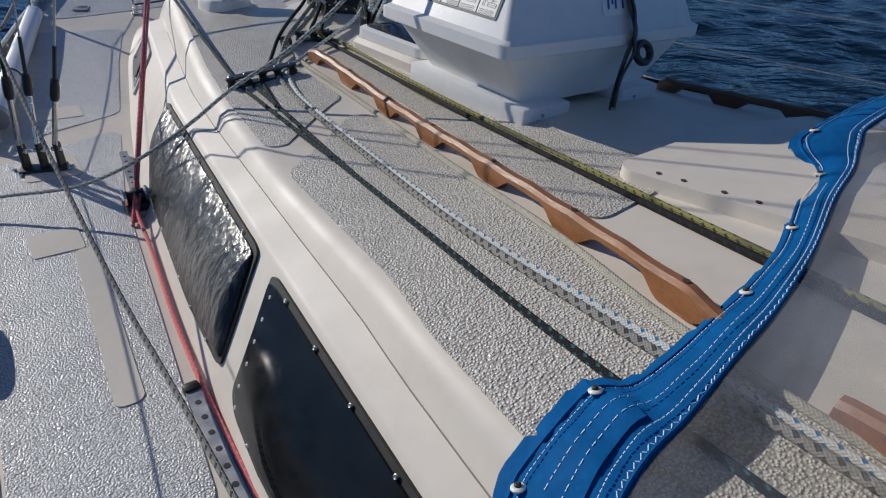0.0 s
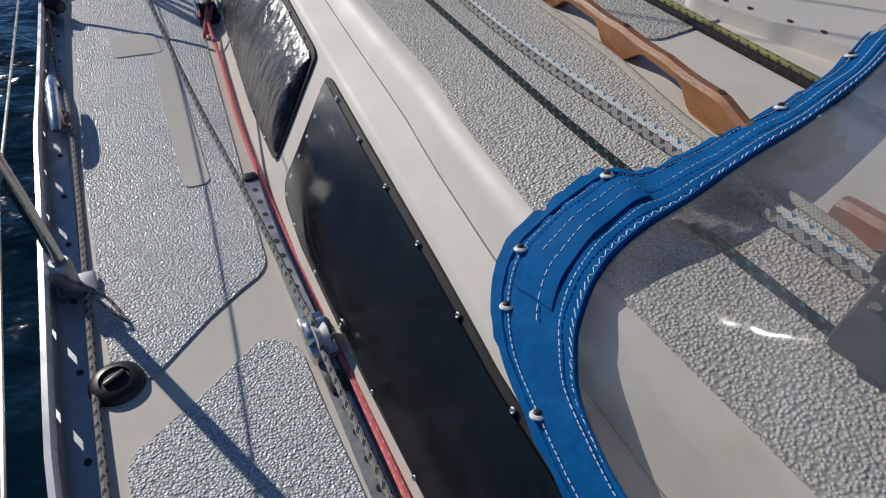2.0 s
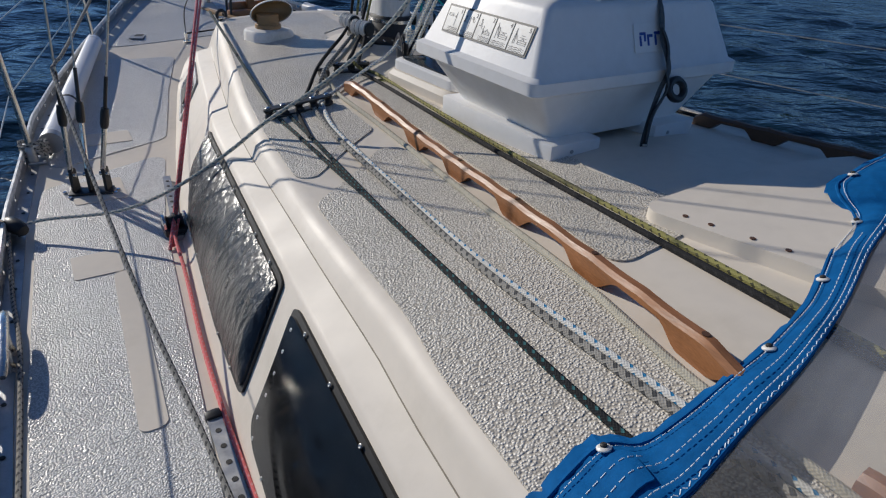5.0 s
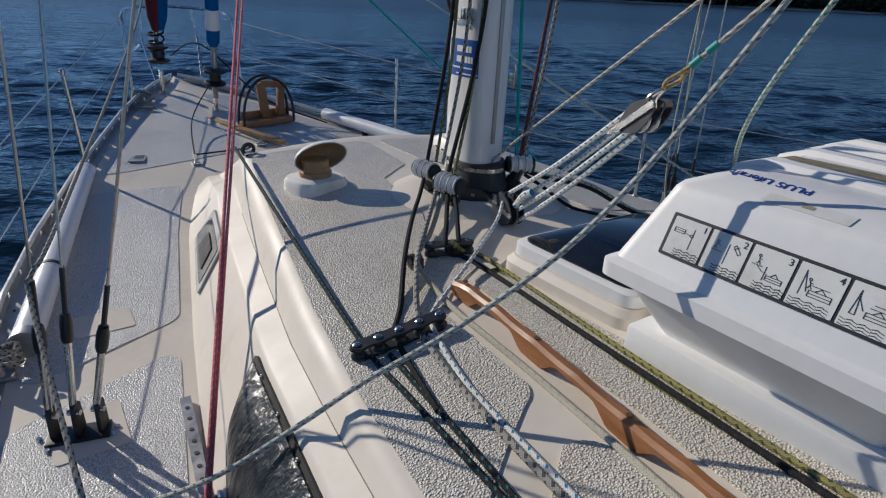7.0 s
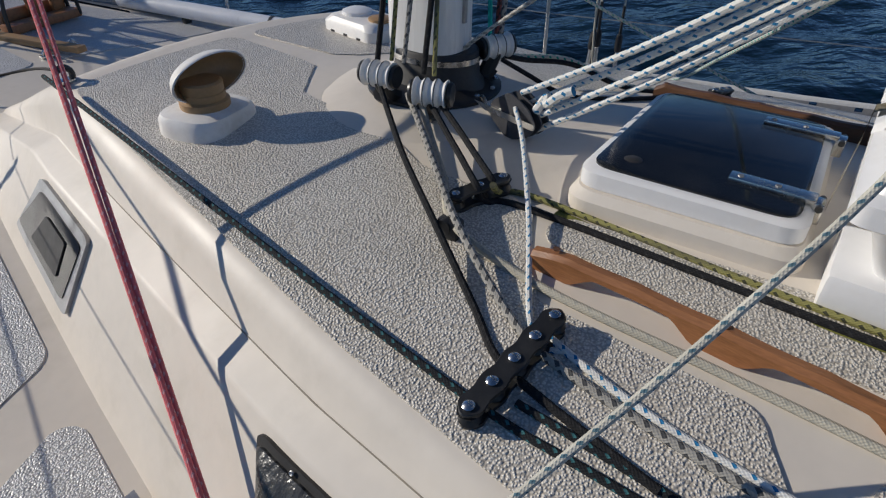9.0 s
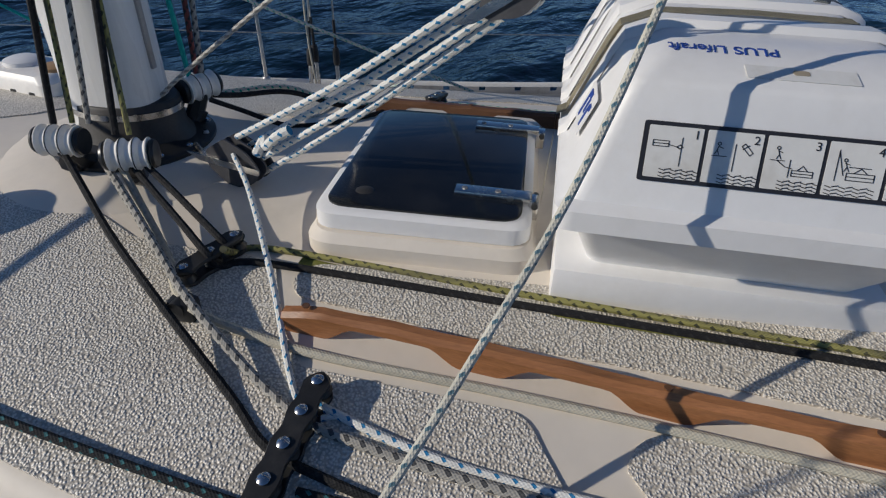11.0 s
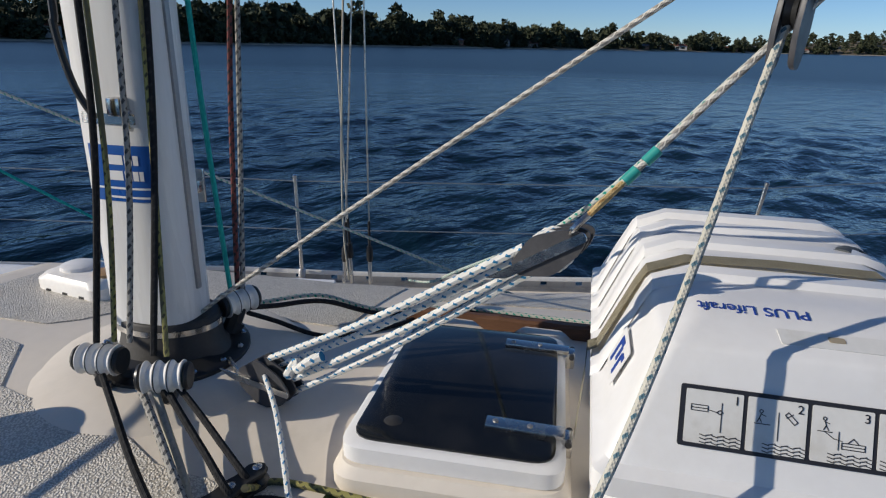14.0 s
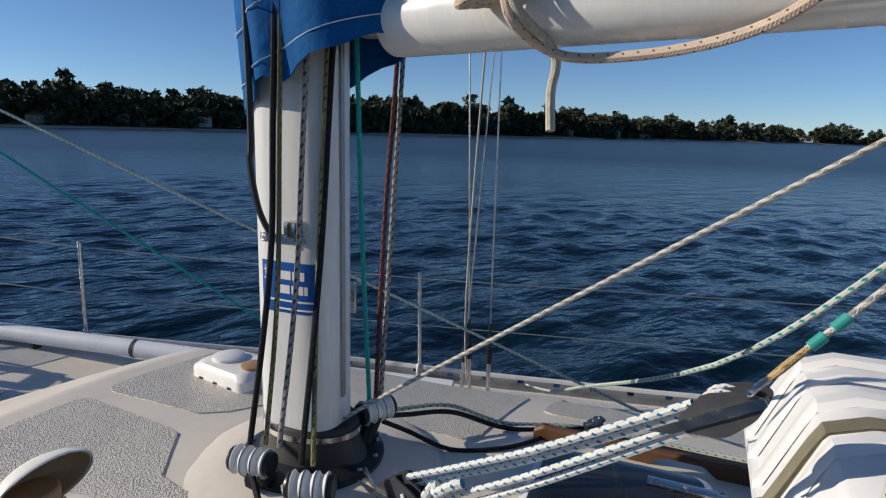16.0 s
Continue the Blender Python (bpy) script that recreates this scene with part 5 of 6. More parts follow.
cl = part("horn_cleat", tube([on_boom(0.27, 14, 0.03), on_boom(0.32, 14, 0.036), on_boom(0.42, 14, 0.036), on_boom(0.48, 14, 0.03)], 0.012, 8, 4, taper=lambda t: 0.55 + 1.6 * t * (1 - t)), BLACK, boom, "black horn cleat")
part("cleat_base", box(0.03, 0.05, 0.03, 0.006, at=tuple(on_boom(0.37, 14, 0.012))), BLACK, boom)
for k in range(4):
    line("cleated_rope", [on_boom(0.37 + 0.06 * math.cos(q), 14 + 19 * math.sin(q + 0.4 * k), 0.03 + 0.006 * k + 0.006 * math.sin(2 * q)) for q in (j * math.pi / 6 for j in range(13))], 0.009, R_ORG, parent=boom)
line("boom_rope", [on_boom(0.4, 10, 0.045), on_boom(0.42, -20, 0.05), on_boom(0.45, -60, 0.02), on_boom(0.52, -75, 0.03), on_boom(0.68, -75, 0.025), on_boom(0.82, -50, 0.02), on_boom(0.93, -10, 0.03), on_boom(1.0, 5, 0.04), on_boom(1.05, -8, 0.035), on_boom(1.4, -10, 0.03), on_boom(2.2, -5, 0.02)], 0.0095, R_ORG, "pale orange rope hung along the boom")
line("rope_tail", [on_boom(0.395, 60, 0.03), on_boom(0.41, 30, 0.055), on_boom(0.43, -10, 0.05), on_boom(0.465, -70, 0.02), on_boom(0.46, -80, 0.09), on_boom(0.47, -80, 0.16)], 0.009, R_CRM, "cream rope tail hanging from the boom cleat")
jb = thing("jammer", "black rope jammer on the side of the boom", "jammer", on_boom(1.0, 10))
part("body", box(0.04, 0.12, 0.06, 0.012, at=tuple(on_boom(1.0, 12, 0.01))), BLACK, jb)
part("eye", lathe([(0.02, -0.006), (0.02, 0.006)], 16, pose(*on_boom(0.97, 0, 0.035), 0, 90, 12)), STEEL, jb)


def sail_cover():
    bm = bmesh.new()
    prev = None
    n = 44
    for j in range(9):
        v = j / 8
        row = []
        for k in range(n):
            a = 2 * math.pi * k / n
            fwd = 0.5 + 0.5 * math.sin(a)
            z0 = 1.78 - 0.17 * fwd ** 0.8 + 0.012 * math.sin(5 * a)
            r = 0.155 + 0.10 * v + 0.012 * math.sin(7 * a + 3 * v) + (0.14 * max(0, -math.sin(a)) ** 2)
            row.append(bm.verts.new((MX + r * 0.92 * math.cos(a), MY - 0.01 + r * math.sin(a), z0 + (2.9 - z0) * v + 0.01 * math.sin(9 * a + 8 * v))))
        if prev:
            for k in range(n):
                bm.faces.new((prev[k], prev[(k + 1) % n], row[(k + 1) % n], row[k]))
        prev = row
    bmesh.ops.recalc_face_normals(bm, faces=bm.faces[:])
    bmesh.ops.solidify(bm, geom=bm.faces[:], thickness=0.004)
    e = thing("sail_cover", "bright blue canvas sail cover wrapped round the mast", "sail cover", (MX, MY + 0.15, 1.65))
    part("canvas", bm, CANVAS, e)
    bm = bmesh.new()
    prev = None
    for i in range(30):
        s = 0.25 + 3.4 * i / 29
        c = BA + BD * s
        row = []
        for k in range(15):
            a = radians(-5 + 190 * k / 14)
            hgt = 0.42 - 0.05 * s + 0.02 * math.sin(6 * s)
            wv = 0.012 * math.sin(9 * s + 5 * a)
            row.append(bm.verts.new(c + bside * (0.11 + wv) * math.cos(a) + Vector((0, 0, 0.075 + max(0, math.sin(a)) * hgt))))
        if prev:
            for k in range(14):
                bm.faces.new((prev[k], row[k], row[k + 1], prev[k + 1]))
        prev = row
    bmesh.ops.solidify(bm, geom=bm.faces[:], thickness=0.004)
    part("boom_canvas", bm, CANVAS, e)
    for dz in (0.03, 0.15):
        part("seam", tube([(MX + (0.158 + 0.012 * math.sin(7 * a) + 0.1 * dz / 1.2 + 0.14 * max(0, -math.sin(a)) ** 2) * 0.92 * math.cos(a), MY - 0.01 + (0.158 + 0.1 * dz / 1.2 + 0.012 * math.sin(7 * a) + 0.14 * max(0, -math.sin(a)) ** 2) * math.sin(a), 1.80 - 0.17 * (0.5 + 0.5 * math.sin(a)) ** 0.8 + dz) for a in (radians(60 + 8 * k) for k in range(26))], 0.0016, 4, 1), THREAD, e)


sail_cover()

# ---------------------------------------------------------------- vang tackle and its strop
GREYP = mat("grey_plastic", (0.055, 0.055, 0.06), 0.45, vary=0.15, scale=25, dirt=(0.14, 0.135, 0.13), dirt_scale=20, dirt_amt=0.4)
LB, UB = Vector((-0.175, -0.305, 0.72)), Vector((-0.362, -0.93, 1.165))
td = (UB - LB).normalized()
tside = td.cross(Vector((0, 0, 1))).normalized()


def shell_block(p, axis, label, mat_shell, k=1.0, wide=1.0):
    e = thing("tackle_block", label, "block", p)
    m = frame_of(p, axis, tside)
    for z in (-0.024, 0.0, 0.024):
        part("cheek", slab(rounded([(-0.055 * k, -0.012 * wide), (-0.01, -0.036 * wide), (0.04 * k, -0.022 * wide), (0.062 * k, 0), (0.04 * k, 0.022 * wide), (-0.01, 0.036 * wide), (-0.055 * k, 0.012 * wide)], 0.015, 4), m @ Matrix.Translation((0, 0, z - 0.002)), 0.004), mat_shell, e)
    for z in (-0.012, 0.012):
        part("sheave", lathe([(0.032, z - 0.008), (0.025, z), (0.032, z + 0.008)], 18, m), BLACK, e)
    for z in (-0.012, 0.012):
        part("rope_turn", tube([m @ Vector((0.031 * math.cos(q), 0.031 * math.sin(q), z)) for q in (j * math.pi / 8 for j in range(17))], 0.0055, 8, 1), R_WHT, e)
    part("strap", slab(rounded([(-0.07 * k, -0.008), (0.06 * k, -0.008), (0.06 * k, 0.008), (-0.1 * k, 0.008)], 0.006, 3), m @ Matrix.Translation((0, 0, 0.028)), 0.003), STEEL, e)
    return e


shell_block(LB, (td + Vector((0, 0, -0.55))).normalized(), "grey double block shackled at the mast foot", GREYP, 1.4, 1.75)
ub2 = shell_block(UB + td * 0.012, td, "dark grey double block at the head of the vang tackle", GREYP, 1.2, 1.0)
ROPE_ENDS = [((0.0, -0.005, 0.06), (-0.012, 0.012, 0.024)), ((0.03, 0.0, 0.02), (-0.004, 0.004, 0.01)),
             ((0.01, -0.005, -0.022), (0.004, 0.0, -0.008)), ((0.02, -0.015, -0.055), (0.012, -0.004, -0.024))]
for a, b in ROPE_ENDS:
    a, b = LB + Vector(a), UB + Vector(b) - td * 0.03
    line("tackle_rope", [a, a + (b - a) * 0.5 + Vector((0, 0, -0.012)), b], 0.0073, R_WHT, "white rope with blue flecks in a vang tackle", n=8, group="tackle ropes")
bm = tube([LB + td * 0.07 + Vector((0, 0, -0.01)), LB + td * 0.1 + Vector((0.01, 0, 0.012)), LB + td * 0.13 + Vector((0, 0.012, -0.012)), LB + td * 0.16 + Vector((-0.01, 0, 0.004)), LB + td * 0.2], 0.012, 8, 5)
tagged(link("rope_knot", bm, R_WHT), "white rope knot on the vang tackle", "knot")
line("becket_shackle", [LB - td * 0.06, LB - td * 0.09 + Vector((0, 0, 0.01)), (-0.08, -0.135, 0.7)], 0.007, STEEL, "steel shackle at the mast foot", "shackle")
SK = Vector((-0.388, -0.99, 1.24))
SE = Vector((-0.272, -1.44, 1.745))
sd = (SE - SK).normalized()
line("shackle", [UB + td * 0.05, SK - sd * 0.03 + tside * 0.01, SK, SK - sd * 0.03 - tside * 0.01, UB + td * 0.05], 0.005, STEEL, "rusty steel shackle joining block and strop", "shackle")
strop = thing("wire_strop", "wire strop spliced round a thimble with green tape", "strop", SK)
part("eye_splice", tube([SK, SK + sd * 0.025 + tside * 0.016, SK + sd * 0.045 + tside * 0.008, SK + sd * 0.07], 0.005, 8, 5), R_GOLD, strop, "golden rope eye")
part("eye_return", tube([SK, SK + sd * 0.025 - tside * 0.016, SK + sd * 0.045 - tside * 0.008, SK + sd * 0.07], 0.005, 8, 5), R_GOLD, strop)
part("wire", tube([SK + sd * 0.065, SE], 0.0055, 8, 0), R_WIRE, strop)
part("tape", tube([SK + sd * 0.07, SK + sd * 0.095], 0.0085, 10, 0), GREEN, strop, "green tape")
part("tape", tube([SK + sd * 0.11, SK + sd * 0.135], 0.0085, 10, 0), GREEN, strop, "green tape")
line("boom_wire", [(-0.02, 0.0, 0.70), (-0.05, -0.04, 0.80), (-0.11, -0.5, 1.14), (-0.235, -1.37, 1.755)], 0.0052, R_WIRE, "pale wire rope from the mast foot to the boom")
line("preventer", [(1.72, -0.09, 0.22), (1.3, -0.32, 0.4), (0.9, -0.52, 0.62), (0.06, -0.937, 1.09), (-0.2, -1.2, 1.44), (-0.28, -1.35, 1.64)], 0.0062, R_TEALW, "white line with teal flecks from boom to the far rail")

# ---------------------------------------------------------------- preventer line from the boom to the port rail
PB = Vector((-0.325, -1.235, 1.53))
bl = thing("hanging_block", "grey plastic block hanging under the boom", "block", PB)
pm = frame_of(PB, (0.15, -0.1, 1), (0.55, 1, 0))
for z in (-0.014, 0.014):
    part("cheek", slab(rounded([(-0.075, -0.014), (-0.03, -0.03), (0.04, -0.024), (0.09, 0), (0.04, 0.024), (-0.03, 0.03), (-0.075, 0.014)], 0.016, 4), pm @ Matrix.Translation((0, 0, z - 0.004)), 0.008, bev=0.002), GREYP, bl)
part("sheave", lathe([(0.026, -0.008), (0.02, 0), (0.026, 0.008)], 18, pm), BLACK, bl)
part("hanger", tube([PB + Vector((0.01, -0.01, 0.08)), PB + Vector((0.02, -0.03, 0.16)), on_boom(1.18, -60, -0.01)], 0.007, 8, 3), STEEL, bl)
line("preventer", [(-1.83, -0.322, 0.175), (-1.717, -0.359, 0.2), (-1.487, -0.508, 0.25), (-1.307, -0.642, 0.36), (-1.124, -0.734, 0.5), (-1.003, -0.813, 0.62), (-0.8, -0.935, 0.79), (-0.6, -1.065, 1.03), (-0.345, -1.215, 1.48), (-0.325, -1.24, 1.56)], 0.0064, R_PREV, "white line with blue flecks from boom to toe rail")


# ---------------------------------------------------------------- dodger
DB = [(-1.45, -3.6, 0.5), (-1.395, -3.15, 0.495), (-1.36, -2.8, 0.49), (-1.328, -2.6, 0.505), (-1.296, -2.505, 0.53), (-1.242, -2.448, 0.578), (-1.16, -2.44, 0.63), (-1.085, -2.437, 0.66), (-1.03, -2.478, 0.672), (-0.91, -2.48, 0.698), (-0.775, -2.475, 0.725),
      (-0.63, -2.455, 0.745), (-0.45, -2.39, 0.76), (-0.28, -2.345, 0.77), (-0.2, -2.25, 0.785), (-0.08, -2.235, 0.8), (0.48, -2.2, 0.8), (0.95, -2.24, 0.73), (1.25, -2.37, 0.64), (1.48, -2.6, 0.54), (1.56, -3.0, 0.5), (1.6, -3.6, 0.5)]
# inner edge of the canvas strip, where the clear window begins
DE = [(-1.37, -3.65, 0.6), (-1.335, -3.2, 0.59), (-1.333, -2.87, 0.57), (-1.312, -2.735, 0.575), (-1.283, -2.67, 0.6), (-1.25, -2.632, 0.63), (-1.2, -2.602, 0.66), (-1.135, -2.588, 0.685), (-1.06, -2.585, 0.71), (-0.95, -2.57, 0.735), (-0.8, -2.55, 0.755),
      (-0.62, -2.51, 0.775), (-0.42, -2.45, 0.795), (-0.25, -2.41, 0.805), (-0.13, -2.37, 0.82), (0.0, -2.34, 0.84), (0.52, -2.32, 0.85), (0.97, -2.37, 0.79), (1.25, -2.5, 0.7), (1.46, -2.72, 0.6), (1.53, -3.05, 0.57), (1.57, -3.65, 0.57)]


def dodger():
    base, rim = smooth_pts(DB, 5), smooth_pts(DE, 5)
    cx = 0.17
    e = thing("dodger", "blue canvas spray dodger with a clear vinyl window", "dodger", (-1.1, -2.46, 0.63))

    def pt(i, t):
        if t <= 0.135:
            k = t / 0.135
            return base[i].lerp(rim[i], k) + Vector((0, 0, 0.012 * math.sin(math.pi * k) + 0.004 * math.sin(i * 1.1) * k * (1 - k) * 4))
        return rim[i] + shell(i, t) - shell(i, 0.135)

    def shell(i, t):
        b = base[i]
        bulge = 0.03 * math.sin(math.pi * t) ** 2
        run_ = 0.9 * t
        z = b.z + (0.62 - 0.25 * max(0, b.z - 0.5)) * t ** 1.2 + bulge
        side = min(1.0, max(0.0, (-2.6 - b.y) / 0.4))
        p = Vector((b.x + (cx - b.x) * (0.10 * t + 0.05 * side * t), b.y - run_ * (1 - 0.55 * side), z))
        fold = 0.004 * math.sin(i * 0.9) * math.sin(math.pi * min(1, t * 2.5))
        return p + Vector((0, 0, fold))

    def strip(t0, t1, m, lift=0.0, i0=0, i1=None):
        bm = bmesh.new()
        prev = None
        for i in range(i0, i1 or len(base)):
            row = [bm.verts.new(pt(i, t0 + (t1 - t0) * k / m) + Vector((0, 0, lift + (0.012 * abs(math.sin(i * 1.3)) if k == 0 and t0 == 0 else 0)))) for k in range(m + 1)]
            if prev:
                for k in range(m):
                    bm.faces.new((prev[k], row[k], row[k + 1], prev[k + 1]))
            prev = row
        bmesh.ops.recalc_face_normals(bm, faces=bm.faces[:])
        return bm
    bm = strip(0.0, 0.135, 4)
    bmesh.ops.solidify(bm, geom=bm.faces[:], thickness=0.003)
    part("canvas_strip", bm, CANVAS, e, "bright blue stitched canvas edge")
    v = part("vinyl_window", strip(0.135, 0.9, 12), glass, e, "scuffed clear vinyl")
    v.visible_shadow = False
    bm = strip(0.9, 1.0, 3)
    bmesh.ops.solidify(bm, geom=bm.faces[:], thickness=0.004)
    part("canvas_brow", bm, CANVAS, e)
    n = len(base)
    for t, r in ((0.02, 0.0035), (0.13, 0.003)):
        part("hem", tube([pt(i, t) + Vector((0, 0, 0.003)) for i in range(n)], r, 6, 0), CANVAS, e)
    for t, ph in ((0.03, 0.0), (0.108, 0.5), (0.125, 0.0)):
        bm = None
        for i in range(n - 1):
            a, b = pt(i, t), pt(i + 1, t)
            m = max(1, round((b - a).length / 0.009))
            for k in range(m):
                p, q = a + (b - a) * ((k + 0.1) / m), a + (b - a) * ((k + 0.78) / m)
                up = Vector((0, 0, 0.0055))
                zig = (pt(i, t + 0.01) - pt(i, t)) * (1 if k % 2 else -1) * (0.22 if t > 0.12 else 0.0)
                bm = tube([p + up - zig, q + up + zig], 0.0009, 4, 0, bm)
        part("stitching", bm, THREAD, e, "white zigzag stitching")
    for i0, i1, t in ((20, 62, 0.075), (26, 38, 0.055)):
        bm = None
        for i in range(i0, i1):
            a, b = pt(i, t), pt(i + 1, t)
            m = max(1, round((b - a).length / 0.012))
            for k in range(m):
                bm = tube([a + (b - a) * ((k + 0.1) / m) + Vector((0, 0, 0.0055)), a + (b - a) * ((k + 0.72) / m) + Vector((0, 0, 0.0055))], 0.0009, 4, 0, bm)
        part("stitching", bm, THREAD, e)
    bm = strip(0.04, 0.095, 3, 0.005, 22, 38)
    bmesh.ops.solidify(bm, geom=bm.faces[:], thickness=0.003)
    part("reinforcing_patch", bm, CANVAS, e)
    for i in (13, 20, 25, 35, 50, 57, 64, 74, 84):
        if i < n:
            p = pt(i, 0.028)
            s = part("snap_fastener", lathe([(0.0105, 0), (0.0105, 0.002), (0.008, 0.004)], 14, frame_of(p + Vector((0, 0, 0.004)), (1, 0, 0), (-0.25, 0.35, 0.9))), BONE, e, "turn-button fastener")
            part("stud", lathe([(0.005, 0.003), (0.005, 0.007), (0.003, 0.0085)], 10, frame_of(p + Vector((0, 0, 0.004)), (1, 0, 0), (-0.25, 0.35, 0.9))), RUBBER, s)
    part("frame_bow", tube([pt(i, 0.93) + Vector((0, -0.02, -0.02)) for i in range(0, n, 3)], 0.0125, 8, 2), STEEL, e)


dodger()


# ---------------------------------------------------------------- toe rails, stanchions, lifelines
def toe_rail(s, label):
    e = thing("toe_rail", label, "toe rail", (edge_x(0) if s > 0 else 2 * xc(0) - edge_x(0), 0, deck_z(0)))
    f = edge_x if s > 0 else sb(edge_x)

    def loft(prof, y0, y1, step=0.12):
        bm = bmesh.new()
        prev = None
        for y in ys_between(y0, y1, step):
            row = [bm.verts.new((f(y) + s * dx, y, deck_z(y) + dz)) for dx, dz in prof]
            if prev:
                for k in range(len(prof)):
                    j = (k + 1) % len(prof)
                    bm.faces.new((prev[k], row[k], row[j], prev[j]))
            else:
                bm.faces.new(row)
            prev = row
        bm.faces.new(list(reversed(prev)))
        bmesh.ops.recalc_face_normals(bm, faces=bm.faces[:])
        return bm
    part("base_flange", loft([(0.0, -0.005), (0.055, -0.002), (0.055, 0.004), (0.006, 0.006), (0.006, 0.022), (0.0, 0.022)], -5.1, 4.42), ALU, e)
    part("top_flange", loft([(-0.006, 0.062), (-0.006, 0.07), (0.004, 0.072), (0.007, 0.066), (0.006, 0.046), (0.0, 0.046), (0.0, 0.06)], -5.1, 4.42), PAINT, e, "worn white upper edge")
    part("hull_trim", loft([(-0.01, -0.05), (-0.01, 0.018), (-0.004, 0.022), (0.0, -0.002)], -5.1, 4.42), GEL, e)
    y = -5.0
    while y < 4.3:
        part("web", loft([(0.0, 0.022), (0.006, 0.022), (0.006, 0.046), (0.0, 0.046)], y, y + 0.165, 0.165), ALU, e)
        x = f(y + 0.08)
        if -3 < y < 1.5 and s > 0:
            part("bolt", lathe([(0.006, 0.004), (0.006, 0.008)], 8, Matrix.Translation((x + 0.036, y + 0.08, deck_z(y + 0.08)))), RUBBER, e)
        y += 0.2


toe_rail(1, "perforated aluminium toe rail along the port deck edge")
toe_rail(-1, "perforated aluminium toe rail along the starboard deck edge")

SPOTS = [-3.6, -1.88, 0.41, 2.4]


def stanchion(x, y, lean, inward):
    z = deck_z(y)
    e = thing("stanchion", "polished steel stanchion in a deck socket", "stanchion", (x, y, z), "lifeline stanchions")
    part("post", tube([(x, y, z + 0.02), (x, y, z + 0.12), (x - 0.02 * inward + lean[0], y + lean[1], z + 0.62)], 0.0125, 10, 3), STEEL, e)
    part("socket", lathe([(0.022, 0.0), (0.022, 0.075), (0.018, 0.08)], 14, Matrix.Translation((x, y, z + 0.01))), ALU, e)
    part("foot", box(0.075, 0.06, 0.016, 0.006, at=(x + 0.012 * inward, y, z + 0.012)), ALU, e)
    part("cap", lathe([(0.014, 0.615), (0.014, 0.63), (0.008, 0.637)], 12, Matrix.Translation((x - 0.02 * inward + lean[0], y + lean[1], z))), STEEL, e)
    return Vector((x - 0.02 * inward + lean[0], y + lean[1], z))


for s, nm in ((1, "port"), (-1, "starboard")):
    f = edge_x if s > 0 else sb(edge_x)
    tops = []
    for y in SPOTS if s > 0 else (-3.6, -1.88, 0.55, 2.42):
        tops.append(stanchion(f(y) + s * 0.035, y, (0, -0.06 if y < -1 else 0.02), s))
    pul = Vector((xc(4.2) - s * 0.42, 4.15, deck_z(4.2)))
    tops.append(pul)
    for h in (0.32, 0.6):
        line("lifeline", [t + Vector((0, 0, h)) for t in tops], 0.0028, WIRE, "thin wire lifeline through the stanchions", "lifeline", n=0, sides=6, group="lifelines")
line("lifeline_lashing", [(-1.9, -1.9, 0.26), (-1.83, -1.95, 0.22), (-1.80, -2.03, 0.21), (-1.84, -1.97, 0.23)], 0.0035, R_GRY, "thin grey lashing at a stanchion foot")

# pulpit and bow furler
pulp = thing("pulpit", "tubular steel pulpit at the bow", "pulpit", (xc(4.3), 4.3, deck_z(4.3)))
for s in (1, -1):
    x0 = xc(4.1)
    part("rail", tube([(x0 - s * 0.46, 3.95, deck_z(3.95) + 0.02), (x0 - s * 0.45, 4.02, 0.95), (x0 - s * 0.43, 4.1, 1.1), (x0 - s * 0.3, 4.45, 1.13), (x0 - s * 0.05, 4.62, 1.14), (x0, 4.63, 1.14)], 0.0125, 8, 5), STEEL, pulp)
    part("leg", tube([(x0 - s * 0.2, 4.3, deck_z(4.3) + 0.02), (x0 - s * 0.24, 4.48, 0.85), (x0 - s * 0.22, 4.53, 1.12)], 0.0125, 8, 4), STEEL, pulp)
    part("mid_rail", tube([(x0 - s * 0.45, 4.0, 0.78), (x0 - s * 0.28, 4.42, 0.82)], 0.01, 8, 0), STEEL, pulp)
furl = thing("jib_furler", "furled headsail with maroon and blue sun strip on a furling drum", "furler", (-0.43, 4.05, 0.42))
part("tang", box(0.03, 0.06, 0.2, 0.008, at=(-0.43, 4.05, 0.55)), STEEL, furl)
part("drum", lathe([(0.05, 0.70), (0.09, 0.72), (0.09, 0.735), (0.05, 0.75), (0.05, 0.81), (0.09, 0.83), (0.09, 0.845), (0.03, 0.86)], 20, Matrix.Translation((-0.43, 4.05, 0.0))), BLACK, furl, "black furling drum")
fm = Matrix.Translation((-0.43, 4.05, 0.9)) @ pose(0, 0, 0, 22, 0, 0)
part("swivel", lathe([(0.018, -0.1), (0.018, 0.12)], 10, fm), STEEL, furl)
part("sail_roll", lathe([(0.03, 0.08), (0.07, 0.2), (0.095, 0.5), (0.10, 1.2), (0.09, 5.5)], 16, fm, sx=0.9), MAROON, furl, "maroon rolled sun strip")
part("sail_strip", lathe([(0.035, 0.1), (0.065, 0.2), (0.085, 0.5), (0.09, 1.2), (0.08, 5.5)], 16, fm @ Matrix.Translation((0.035, -0.01, 0)), sx=0.9), CANVAS, furl, "blue rolled sun strip")
part("lashing", tube([fm @ Vector((0.06 * math.cos(q), 0.06 * math.sin(q), -0.14 + 0.012 * q)) for q in (k * 0.6 for k in range(34))], 0.009, 6, 2), R_BLKP, furl)
stay = thing("inner_forestay", "inner forestay with a furled blue and white sail", "forestay", (-0.2, 3.4, 0.36))
